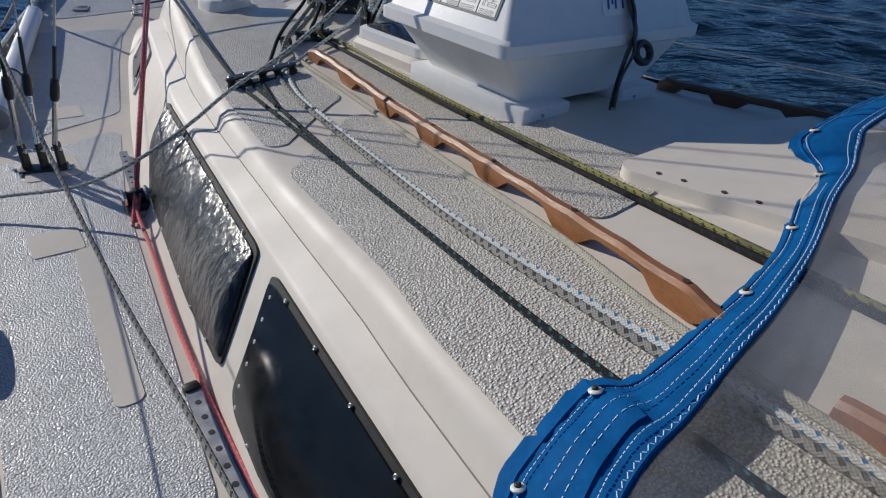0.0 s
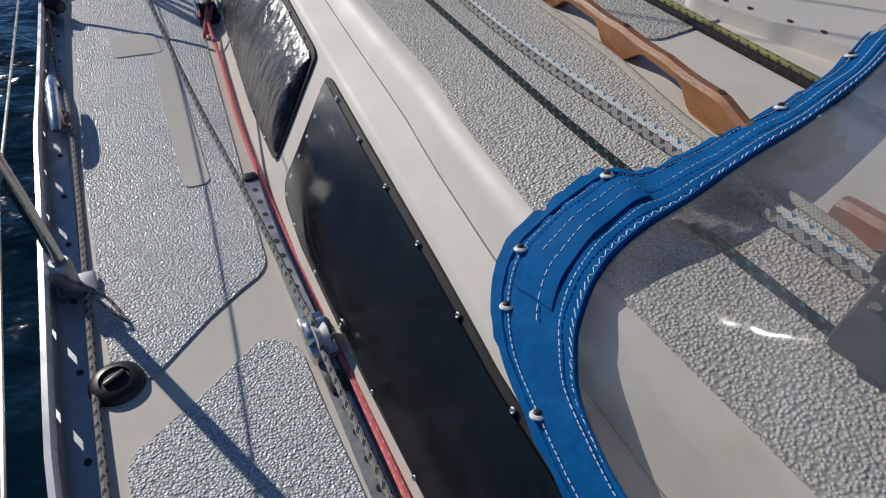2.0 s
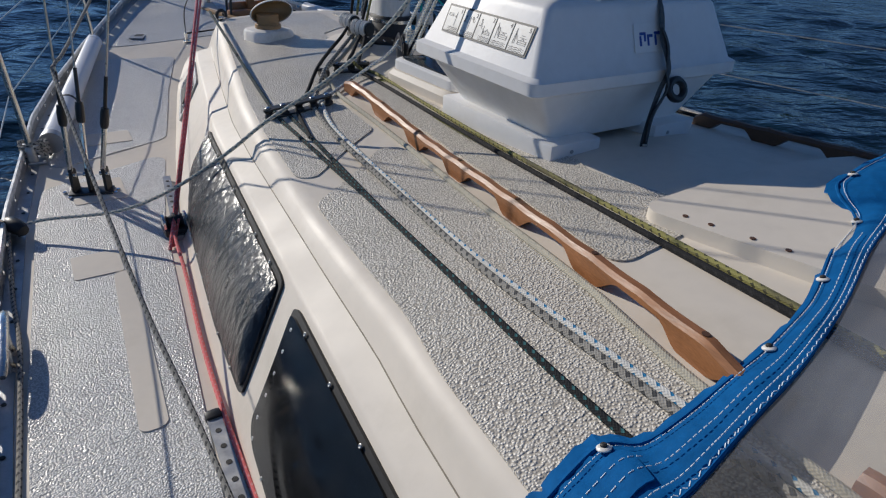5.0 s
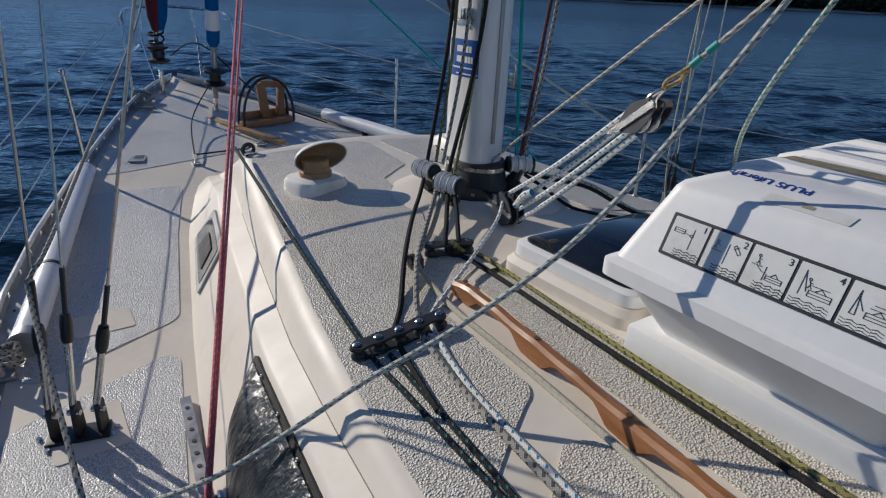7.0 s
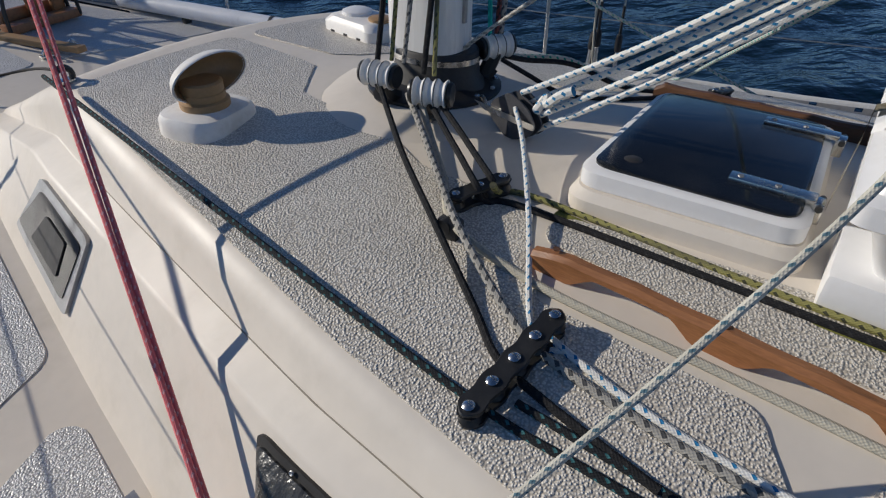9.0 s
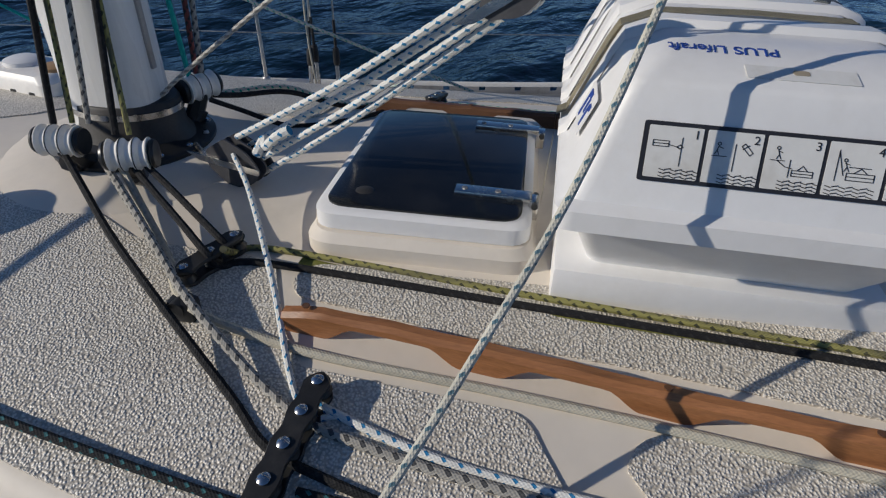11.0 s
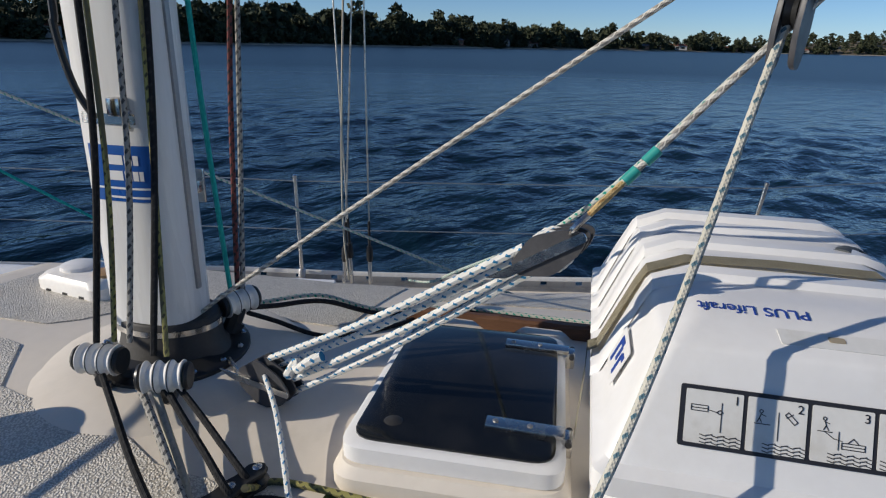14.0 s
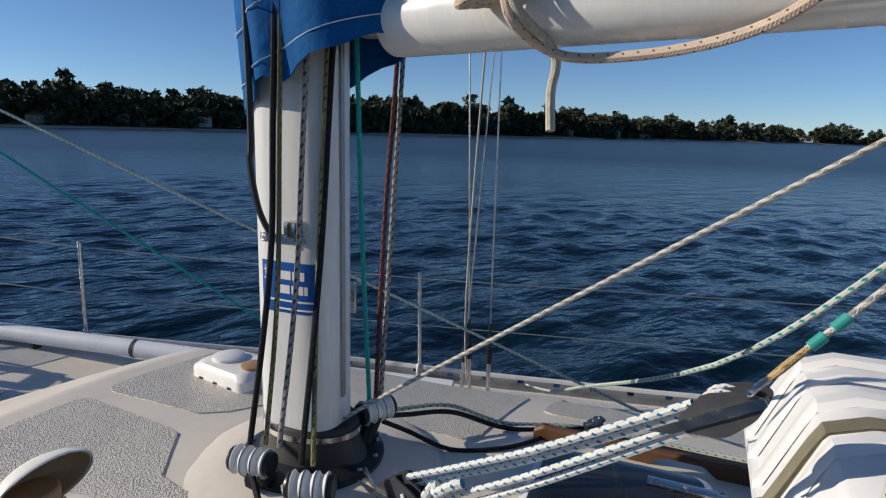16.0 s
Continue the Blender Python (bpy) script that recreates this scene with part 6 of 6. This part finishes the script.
im = Matrix.Translation((-0.155, 3.4, 0.5)) @ pose(0, 0, 0, 12, 0, 0)
part("toggle", box(0.03, 0.03, 0.26, 0.006, at=(-0.16, 3.4, 0.45)), STEEL, stay)
part("drum", lathe([(0.04, 0.1), (0.085, 0.12), (0.085, 0.13), (0.045, 0.15), (0.045, 0.2), (0.085, 0.22), (0.085, 0.235), (0.03, 0.25)], 20, im), BLACK, stay, "black furling drum")
part("extrusion", lathe([(0.022, 0.0), (0.022, 0.5)], 12, im), ALU, stay)
part("sail_roll", lathe([(0.03, 0.42), (0.05, 0.46), (0.05, 3.5)], 16, im), CANVAS, stay, "blue rolled sail")
for k in range(6):
    part("white_band", lathe([(0.0515, 0.55 + 0.35 * k), (0.0525, 0.62 + 0.35 * k), (0.0515, 0.7 + 0.35 * k)], 16, im), WHITE, stay)
line("furling_line", [(-0.2, 3.4, 0.6), (-0.45, 3.0, 0.42), (-0.60, 2.36, 0.29)], 0.005, R_BLKP, "thin black furling line on the foredeck")
line("furling_line", [(-0.3, 4.2, 0.75), (-0.18, 3.6, 0.9), (0.2, 3.3, 0.5), (0.6, 2.9, 0.33)], 0.006, R_BLKP, "thin black furling line on the foredeck")
line("bow_rope", [(-0.6, 3.95, 0.5), (-0.63, 3.75, 0.44), (-0.55, 3.85, 0.47), (-0.68, 3.9, 0.5), (-0.72, 3.7, 0.42), (-0.6, 3.6, 0.41)], 0.014, R_GRY, "coiled grey mooring rope at the bow")

# anchor chock with hoops on the foredeck
an_e = thing("anchor_chock", "varnished wooden anchor chock with black hoops", "anchor chock", (0.05, 3.0, deck_at(0.05, 3.0)))
zd = deck_at(0.1, 3.0)
part("plank", box(0.46, 0.1, 0.05, 0.012, at=(0.13, 3.0, zd + 0.03), rot=Euler((0, 0, 0.25)).to_matrix()), TEAK, an_e)
part("upright", box(0.07, 0.04, 0.3, 0.01, at=(0.12, 3.05, zd + 0.18), rot=Euler((0, -0.12, 0.2)).to_matrix()), TEAK, an_e)
part("upright", box(0.06, 0.04, 0.26, 0.01, at=(0.27, 3.08, zd + 0.16), rot=Euler((0, 0.1, 0.2)).to_matrix()), TEAK, an_e)
for dy_ in (0.0, 0.13):
    part("hoop", tube([(0.13 - 0.225 * math.cos(q), 2.95 + dy_ - 0.06 * math.cos(q), zd + 0.02 + 0.36 * math.sin(q) ** 0.8) for q in (k * math.pi / 12 for k in range(13))], 0.011, 8, 3), BLACK, an_e)
part("plank", box(0.42, 0.03, 0.09, 0.008, at=(0.14, 3.11, zd + 0.06), rot=Euler((0, 0, 0.25)).to_matrix()), TEAK, an_e)
part("brace", box(0.2, 0.03, 0.05, 0.008, at=(0.2, 3.07, zd + 0.31), rot=Euler((0, 0.1, 0.2)).to_matrix()), TEAK, an_e)
tr_ = thing("foredeck_track", "wooden batten across the foredeck", "batten", (-0.1, 2.8, 0.29))
part("batten", box(0.06, 0.95, 0.035, 0.008, at=(-0.12, 2.85, deck_at(-0.12, 2.85) + 0.016), rot=Euler((0.03, 0, 0.32)).to_matrix()), TAN, tr_)


# ---------------------------------------------------------------- port side deck gear
def patch(x0, x1, y0, y1, r, name="smooth_patch", sl=0.0):
    panel(lambda y: x0 + sl * (y - y0), lambda y: x1 + sl * (y - y0), y0, y1, r, deck_at, deck, thick=0.0068, material=GEL, name=name)


patch(-1.678, -1.525, -0.755, -0.585, 0.012)
patch(-1.612, -1.545, -1.60, -0.76, 0.025, sl=0.06)
patch(-1.5, -1.292, 0.55, 0.71, 0.015)
patch(-1.62, -1.42, -0.13, 0.1, 0.015)


def chainplate():
    x, y = -1.545, -0.02
    z = deck_at(x, y)
    e = thing("chainplate", "dark bronze chainplate bolted to the side deck", "chainplate", (x, y, z))
    part("base", box(0.17, 0.075, 0.014, 0.004, at=(x, y, z + 0.01), rot=Euler((0, 0, -0.25)).to_matrix()), BLACK, e)
    for k in range(3):
        px_, py_ = x - 0.06 + 0.06 * k, y + 0.014 - 0.016 * k
        part("lug", slab(rounded([(-0.026, 0), (0.026, 0), (0.02, 0.105), (-0.02, 0.105)], 0.015, 4), pose(px_, py_ + 0.01, z + 0.012, 90, 0, 60), 0.012), RUBBER, e)
        part("pin", lathe([(0.009, -0.018), (0.009, 0.018)], 10, pose(px_, py_, z + 0.09, 90, 0, 60)), STEEL, e)
    for dx, dy in ((-0.1, 0.035), (-0.085, -0.03), (0.1, -0.02), (0.085, -0.05)):
        part("bolt", lathe([(0.008, 0.004), (0.008, 0.012)], 8, Matrix.Translation((x + dx, y + dy, z))), STEEL, e)


chainplate()


def shroud(a, b, label):
    a, b = Vector(a), Vector(b)
    d = (b - a).normalized()
    e = thing("shroud", label, "shroud", a, "shrouds")
    part("wire", tube([a + d * 0.38, b], 0.0042, 6, 0), WIRE, e)
    part("turnbuckle", tube([a, a + d * 0.02, a + d * 0.21, a + d * 0.23], 0.0105, 10, 0), STEEL, e)
    part("boot", tube([a + d * 0.2, a + d * 0.215, a + d * 0.26, a + d * 0.285], 0.0175, 10, 0, taper=lambda t: 0.8 if t in (0, 1) else 1), BLACK, e, "black rubber boot")
    part("swage", tube([a + d * 0.28, a + d * 0.42], 0.0075, 8, 0), BLACK, e)


shroud((-1.605, 0.0, 0.235), (-1.15, -0.1, 5.2), "steel wire shroud with turnbuckle and black boot")
shroud((-1.545, -0.015, 0.235), (-1.05, 0.8, 4.2), "steel wire shroud with turnbuckle and black boot")
shroud((-1.487, -0.035, 0.235), (-0.62, -0.75, 4.4), "steel wire shroud with turnbuckle and black boot")
for p, q in (((1.50, 0.06, 0.2), (1.28, 0.0, 4.8)), ((1.52, 0.17, 0.2), (1.3, 0.25, 4.8)), ((1.47, 0.2, 0.2), (1.15, -0.2, 4.8))):
    shroud(p, q, "steel wire shroud on the far side deck")
line("flag_halyard", [(1.45, 0.16, 0.3), (1.36, 0.14, 1.0), (1.38, 0.02, 3.5)], 0.005, R_CRM, "thin cream line lashed beside the far shrouds")

track = thing("genoa_track", "aluminium sheet track with a sliding car on the side deck", "track", (-1.47, -2.1, 0.2))


def bar_on_deck(pts, w, h, bm=None):
    bm = bmesh.new()
    prev = None
    for x, y in pts:
        z = deck_at(x, y) + 0.004
        row = [bm.verts.new((x + dx, y, z + dz)) for dx, dz in ((-w * 0.35, 0), (-w / 2, h * 0.5), (-w / 2, h), (w / 2, h), (w / 2, h * 0.5), (w * 0.35, 0))]
        if prev:
            for k in range(6):
                bm.faces.new((prev[k], row[k], row[(k + 1) % 6], prev[(k + 1) % 6]))
        else:
            bm.faces.new(row)
        prev = row
    bm.faces.new(list(reversed(prev)))
    bmesh.ops.recalc_face_normals(bm, faces=bm.faces[:])
    return bm


def track_x(y):
    return -1.452 + (y + 1.65) * 0.05


part("rail", bar_on_deck([(track_x(y), y) for y in ys_between(-4.0, -1.65, 0.1)], 0.034, 0.018), ALU, track)
for k in range(24):
    y = -1.7 - 0.055 * k
    part("pin_hole", lathe([(0.007, 0), (0.007, 0.0015)], 10, Matrix.Translation((track_x(y), y, deck_at(track_x(y), y) + 0.022))), RUBBER, track)
part("end_stop", box(0.04, 0.03, 0.03, 0.01, at=(track_x(-1.64), -1.64, deck_at(-1.45, -1.64) + 0.016)), BLACK, track)
cz = deck_at(-1.48, -2.25) + 0.02
part("car_body", box(0.055, 0.11, 0.03, 0.01, at=(-1.482, -2.25, cz + 0.012)), STEEL, track, "steel car")
part("car_hood", box(0.058, 0.05, 0.04, 0.016, 3, at=(-1.482, -2.25, cz + 0.03)), STEEL, track)
part("sheave", lathe([(0.028, -0.012), (0.02, 0), (0.028, 0.012)], 16, pose(-1.482, -2.27, cz + 0.035, 0, 90, 0)), BONE, track)
part("end_plug", box(0.034, 0.05, 0.026, 0.008, at=(-1.486, -2.36, cz + 0.008)), BLACK, track)
trk2 = thing("short_track", "short aluminium track with a turning block beside the coachroof", "track", (-1.27, -0.3, 0.14))
part("rail", bar_on_deck([(-1.243 + 0.12 * (y + 0.02), y) for y in ys_between(-0.62, -0.02, 0.1)], 0.034, 0.02), ALU, trk2)
for k in range(9):
    y = -0.08 - 0.055 * k
    x = -1.243 + 0.12 * (y + 0.02)
    part("pin_hole", lathe([(0.007, 0), (0.007, 0.0015)], 10, Matrix.Translation((x, y, deck_at(x, y) + 0.0245))), RUBBER, trk2)
bz = deck_at(-1.31, -0.56)
part("block_base", box(0.09, 0.09, 0.03, 0.01, at=(-1.315, -0.56, bz + 0.03)), BLACK, trk2)
for dx in (-0.04, 0.0, 0.04):
    part("block_cheek", slab(rounded([(-0.035, 0), (0.035, 0), (0.03, 0.06), (-0.03, 0.06)], 0.02, 4), pose(-1.318 + dx, -0.56, bz + 0.03, 90, 0, 90), 0.008), STEEL if dx else BLACK, trk2)
part("sheave", lathe([(0.026, -0.03), (0.02, -0.02), (0.026, 0), (0.02, 0.02), (0.026, 0.03)], 16, pose(-1.315, -0.56, bz + 0.062, 0, 90, 0)), BLACK, trk2)
line("red_line", [(0.5, 3.83, 2.93), (-0.41, 1.64, 1.56), (-1.29, -0.5, 0.245), (-1.318, -0.585, 0.21), (-1.335, -0.66, 0.17), (-1.355, -0.9, 0.155), (-1.40, -1.3, 0.165), (-1.428, -1.66, 0.19), (-1.447, -2.1, 0.222), (-1.465, -2.5, 0.26), (-1.5, -3.3, 0.34)], 0.0064, R_RED, "faded red braided line from aloft through a deck block")
line("red_line", [(0.52, 3.83, 2.93), (-0.40, 1.60, 1.55), (-1.275, -0.48, 0.25), (-1.30, -0.575, 0.205)], 0.0055, R_RED, "thin faded red line doubled beside the first")
line("jib_sheet", [(-0.4, 4.2, 1.45), (-0.8, 2.6, 1.12), (-1.45, 0.3, 0.745), (-1.56, -0.04, 0.69), (-1.575, -0.12, 0.655), (-1.555, -0.6, 0.50), (-1.525, -1.28, 0.325), (-1.497, -1.73, 0.265), (-1.487, -2.15, 0.27), (-1.487, -2.24, 0.285), (-1.49, -2.32, 0.27), (-1.50, -2.8, 0.3)], 0.0064, R_GRY, "grey weathered jib sheet led aft to a track car")
line("far_sheet", [(-0.30, 4.25, 2.6), (0.442, 2.098, 1.616), (1.5, -0.85, 0.25)], 0.007, R_TEALW, "white sheet with teal flecks on the far side", n=0)
line("far_line", [(-0.16, 3.4, 2.38), (0.598, 2.398, 1.411), (1.55, 1.17, 0.22)], 0.0075, R_TEAL, "teal line slanting to the far rail", n=0)
line("edge_rope", [(-1.85, -0.35, 0.16), (-1.85, -0.8, 0.148), (-1.838, -1.1, 0.162), (-1.85, -1.5, 0.167), (-1.862, -1.9, 0.195), (-1.872, -2.3, 0.228), (-1.872, -2.9, 0.29)], 0.0066, R_GRY, "grey speckled rope lying along the toe rail")

cl_e = thing("mooring_cleat", "aluminium horn cleat on the toe rail", "cleat", (-1.862, -1.13, deck_z(-1.13)))
czz = deck_z(-1.13) + 0.075
part("horn", tube([(-1.86, -0.975, czz - 0.006), (-1.862, -1.05, czz + 0.004), (-1.865, -1.21, czz + 0.004), (-1.868, -1.285, czz - 0.006)], 0.016, 10, 5, taper=lambda t: 0.6 + 1.7 * t * (1 - t), flat=0.8), STEEL, cl_e)
for yy in (-1.09, -1.17):
    part("leg", lathe([(0.02, 0.0), (0.012, 0.03), (0.014, 0.07)], 12, Matrix.Translation((-1.863, yy, deck_z(-1.13)))), STEEL, cl_e)
fl_e = thing("filler_cap", "black plastic deck filler cap with a bar grip", "filler cap", (-1.825, -2.19, deck_at(-1.825, -2.19)))
fz = Matrix.Translation((-1.835, -2.175, deck_at(-1.835, -2.175)))
part("collar", lathe([(0.048, 0.0), (0.046, 0.011), (0.038, 0.019), (0.027, 0.021), (0.026, 0.014)], 28, fz), BLACK, fl_e)
part("cap", lathe([(0.0255, 0.012), (0.0255, 0.016), (0.023, 0.017)], 24, fz), RUBBER, fl_e)
part("grip", box(0.042, 0.01, 0.009, 0.003, at=(-1.835, -2.175, deck_at(-1.825, -2.19) + 0.021), rot=Euler((0, 0, 0.5)).to_matrix()), BLACK, fl_e)
ro = thing("rail_block", "black block at the port toe rail", "block", (-1.835, -0.31, deck_z(-0.3)))
part("body", tube([(-1.85, -0.26, 0.165), (-1.83, -0.31, 0.18), (-1.8, -0.36, 0.17)], 0.03, 10, 4, taper=lambda t: 0.7 + 1.3 * t * (1 - t)), BLACK, ro)
part("snap_shackle", tube([(-1.885, -0.31, 0.2), (-1.87, -0.33, 0.215), (-1.85, -0.31, 0.19)], 0.008, 8, 3), STEEL, ro)
pole = thing("stowed_pole", "white plastic tube stowed along the port side deck", "pole", (-1.64, 0.5, 0.15))
part("tube", tube([(-1.645, 0.52, 0.205), (-1.24, 2.34, 0.30)], 0.05, 20, 0), PVC, pole)
part("end_cap", tube([(-1.651, 0.49, 0.204), (-1.64, 0.54, 0.206)], 0.053, 20, 0), ALU, pole)
part("strap", tube([(-1.53, 1.03, 0.232), (-1.526, 1.05, 0.233)], 0.052, 20, 0), RUBBER, pole)
line("rope_coil", [(-1.72 + 0.055 * math.cos(q), 0.45 + 0.05 * math.sin(q), 0.165 + 0.004 * q + 0.012 * math.sin(3 * q)) for q in (k * 0.7 for k in range(28))], 0.009, R_GRY, "small grey rope coil at a stanchion foot", n=2)
pole2 = thing("stowed_pole", "white plastic tube stowed along the starboard side deck", "pole", (0.95, 1.2, 0.2))
part("tube", tube([(1.353, 0.2, 0.277), (0.676, 3.1, 0.364)], 0.05, 20, 0), PVC, pole2)
part("strap", tube([(0.944, 1.95, 0.3295), (0.939, 1.97, 0.3301)], 0.052, 20, 0), RUBBER, pole2)
for y in (0.5, 1.6, 2.6):
    x = 1.353 - 0.2334 * (y - 0.2)
    h = 0.24 + 0.03 * (y - 0.2) - deck_at(x, y)
    part("chock", box(0.05, 0.03, h + 0.03, 0.006, at=(x, y, deck_at(x, y) + h / 2)), BLACK, pole2)

# ---------------------------------------------------------------- cowl vents, deck fittings
cw = thing("cowl_vent", "white cowl vent with a tan inside on a dorade box", "vent", (-0.565, 0.43, 0.62))
cz0 = roof_at(-0.565, 0.43)
CM = Matrix.Translation((-0.565, 0.44, 0)) @ pose(0, 0, 0, 0, 0, 12)
part("dorade_box", frustum([(0.115, 0.105, cz0 - 0.02, 0.075), (0.113, 0.103, cz0 + 0.03, 0.075), (0.105, 0.095, cz0 + 0.044, 0.07), (0.085, 0.075, cz0 + 0.05, 0.06)], m=CM), BONE, cw)
part("collar", lathe([(0.066, cz0 + 0.05), (0.066, cz0 + 0.068), (0.058, cz0 + 0.072), (0.058, cz0 + 0.09)], 24, CM), TAN, cw)
part("neck", lathe([(0.056, cz0 + 0.085), (0.056, cz0 + 0.115), (0.05, cz0 + 0.12)], 24, CM), TAN, cw)
md = Vector((-0.1, -0.95, -0.14)).normalized()      # the mouth looks aft and a little down, under its hood
cm2 = frame_of(Vector((-0.548, 0.415, cz0 + 0.127)), Vector((0.97, -0.14, 0.18)), md)


def bowl(rows):
    b = bmesh.new()
    prev = None
    for rr, zz in rows:
        ring = [b.verts.new(cm2 @ Vector((rr * 1.03 * math.cos(q), rr * 0.55 * math.sin(q), zz))) for q in (2 * math.pi * k / 32 for k in range(32))]
        if prev:
            for k in range(32):
                b.faces.new((prev[k], prev[(k + 1) % 32], ring[(k + 1) % 32], ring[k]))
        prev = ring
    b.faces.new(prev)
    bmesh.ops.recalc_face_normals(b, faces=b.faces[:])
    return b


part("cowl", bowl([(0.1, -0.004), (0.105, 0.001), (0.108, -0.002), (0.106, -0.012), (0.094, -0.038), (0.07, -0.06), (0.035, -0.073)]), BONE, cw)
part("cowl_lining", bowl([(0.102, 0.0), (0.099, -0.008), (0.088, -0.032), (0.064, -0.052), (0.03, -0.064)]), TAN, cw, "tan brown lining")
c2 = thing("dorade_box", "white dorade box with a capped opening beside the mast", "vent", (0.33, 0.62, 0.64))
z2 = roof_at(0.33, 0.62)
C2 = Matrix.Translation((0.33, 0.66, 0)) @ pose(0, 0, 0, 0, 0, -10)
part("box", frustum([(0.10, 0.15, z2 - 0.02, 0.04), (0.10, 0.15, z2 + 0.05, 0.04), (0.085, 0.13, z2 + 0.07, 0.04), (0.06, 0.1, z2 + 0.073, 0.03)], m=C2), BONE, c2)
part("lid_dome", lathe([(0.06, z2 + 0.07), (0.058, z2 + 0.085), (0.04, z2 + 0.092)], 24, C2 @ Matrix.Translation((0, 0.05, 0))), WHITE, c2)
part("screw_cap", lathe([(0.045, z2 + 0.07), (0.045, z2 + 0.082), (0.035, z2 + 0.086)], 24, C2 @ Matrix.Translation((0, -0.09, 0))), TAN, c2, "tan screw cap")
for k in (-0.08, 0.0, 0.08):
    part("drain_slot", box(0.004, 0.022, 0.022, 0.001, at=tuple((C2 @ Vector((-0.1, k, z2 + 0.012))))), RUBBER, c2)
pe = thing("pad_eye", "black pad eye with a ring at the coachroof front", "pad eye", (-0.64, 1.06, 0.63))
part("ring", tube([(-0.64 + 0.026 * math.cos(q), 1.06, 0.66 + 0.026 * math.sin(q)) for q in (k * math.pi / 8 for k in range(17))], 0.01, 8, 1), BLACK, pe)
part("base", box(0.05, 0.04, 0.012, 0.004, at=(-0.64, 1.06, roof_at(-0.64, 1.06) + 0.006)), STEEL, pe)
fe = thing("fairlead", "small upright steel fairlead on the side deck", "fairlead", (-0.605, 2.34, 0.28))
part("post", box(0.018, 0.03, 0.07, 0.006, at=(-0.605, 2.34, deck_at(-0.605, 2.34) + 0.04)), STEEL, fe)
part("base", box(0.05, 0.06, 0.012, 0.004, at=(-0.605, 2.34, deck_at(-0.605, 2.34) + 0.008)), STEEL, fe)
line("shock_cord", [(-0.605, 2.34, 0.325), (-0.4, 2.0, 0.42), (-0.62, 1.1, 0.66)], 0.006, R_BLKP, "black line from pad eye to foredeck fairlead")
for x, y in ((-0.1, 2.52), (0.07, 2.6), (0.33, 2.2)):
    fe = thing("deck_fitting", "small steel deck eye on the foredeck", "deck eye", (x, y, deck_at(x, y)), "foredeck eyes")
    part("base", box(0.07, 0.045, 0.012, 0.004, at=(x, y, deck_at(x, y) + 0.009)), STEEL, fe)
    part("eye", tube([(x + 0.02 * math.cos(q), y, deck_at(x, y) + 0.012 + 0.03 * math.sin(q)) for q in (k * math.pi / 6 for k in range(7))], 0.006, 8, 2), STEEL, fe)
dp = thing("deck_plate", "recessed grey chain pipe plate in the foredeck", "deck plate", (-0.91, 2.6, 0.27))
dm = Matrix.Translation((-0.91, 2.6, deck_at(-0.91, 2.6) + 0.003)) @ pose(0, 0, 0, 0, 0, -20)
part("plate", slab(rect(0.1, 0.19, 0.012), dm, 0.006, bev=0.002), ALU, dp)
part("recess", slab(rect(0.06, 0.1, 0.01), dm @ Matrix.Translation((0.005, 0.02, 0.006)), 0.001), RUBBER, dp)


# ---------------------------------------------------------------- coachroof seam, gear under the dodger
SEAM = mat("dirty_seam", (0.3, 0.26, 0.2), 0.8, vary=0.2)
part("moulding_seam", tube([(section(y)[5][0] + 0.003, y, section(y)[5][1] + 0.003) for y in ys_between(-3.0, 0.7, 0.1)], 0.0016, 5, 0), SEAM, roof)
for x, y in ((-1.035, -2.93), (-0.915, -2.89)):
    rc = thing("rope_clutch", "dark grey rope clutch under the dodger window", "rope clutch", (x, y, roof_at(x, y)), "rope clutches")
    cm = Matrix.Translation((x, y, roof_at(x, y))) @ pose(0, 0, 0, 0, 0, 12)
    bm = box(0.085, 0.24, 0.06, 0.012, at=(0, 0, 0.03))
    bmesh.ops.transform(bm, matrix=cm, verts=bm.verts[:])
    part("body", bm, GREYP, rc)
    for k in (-0.02, 0.02):
        bm = box(0.026, 0.15, 0.016, 0.006, at=(k, 0.02, 0.068))
        bmesh.ops.transform(bm, matrix=cm, verts=bm.verts[:])
        part("lever", bm, BLACK, rc)
        part("rivet", lathe([(0.007, 0.06), (0.007, 0.063)], 10, cm @ Matrix.Translation((k, 0.105, 0))), STEEL, rc)
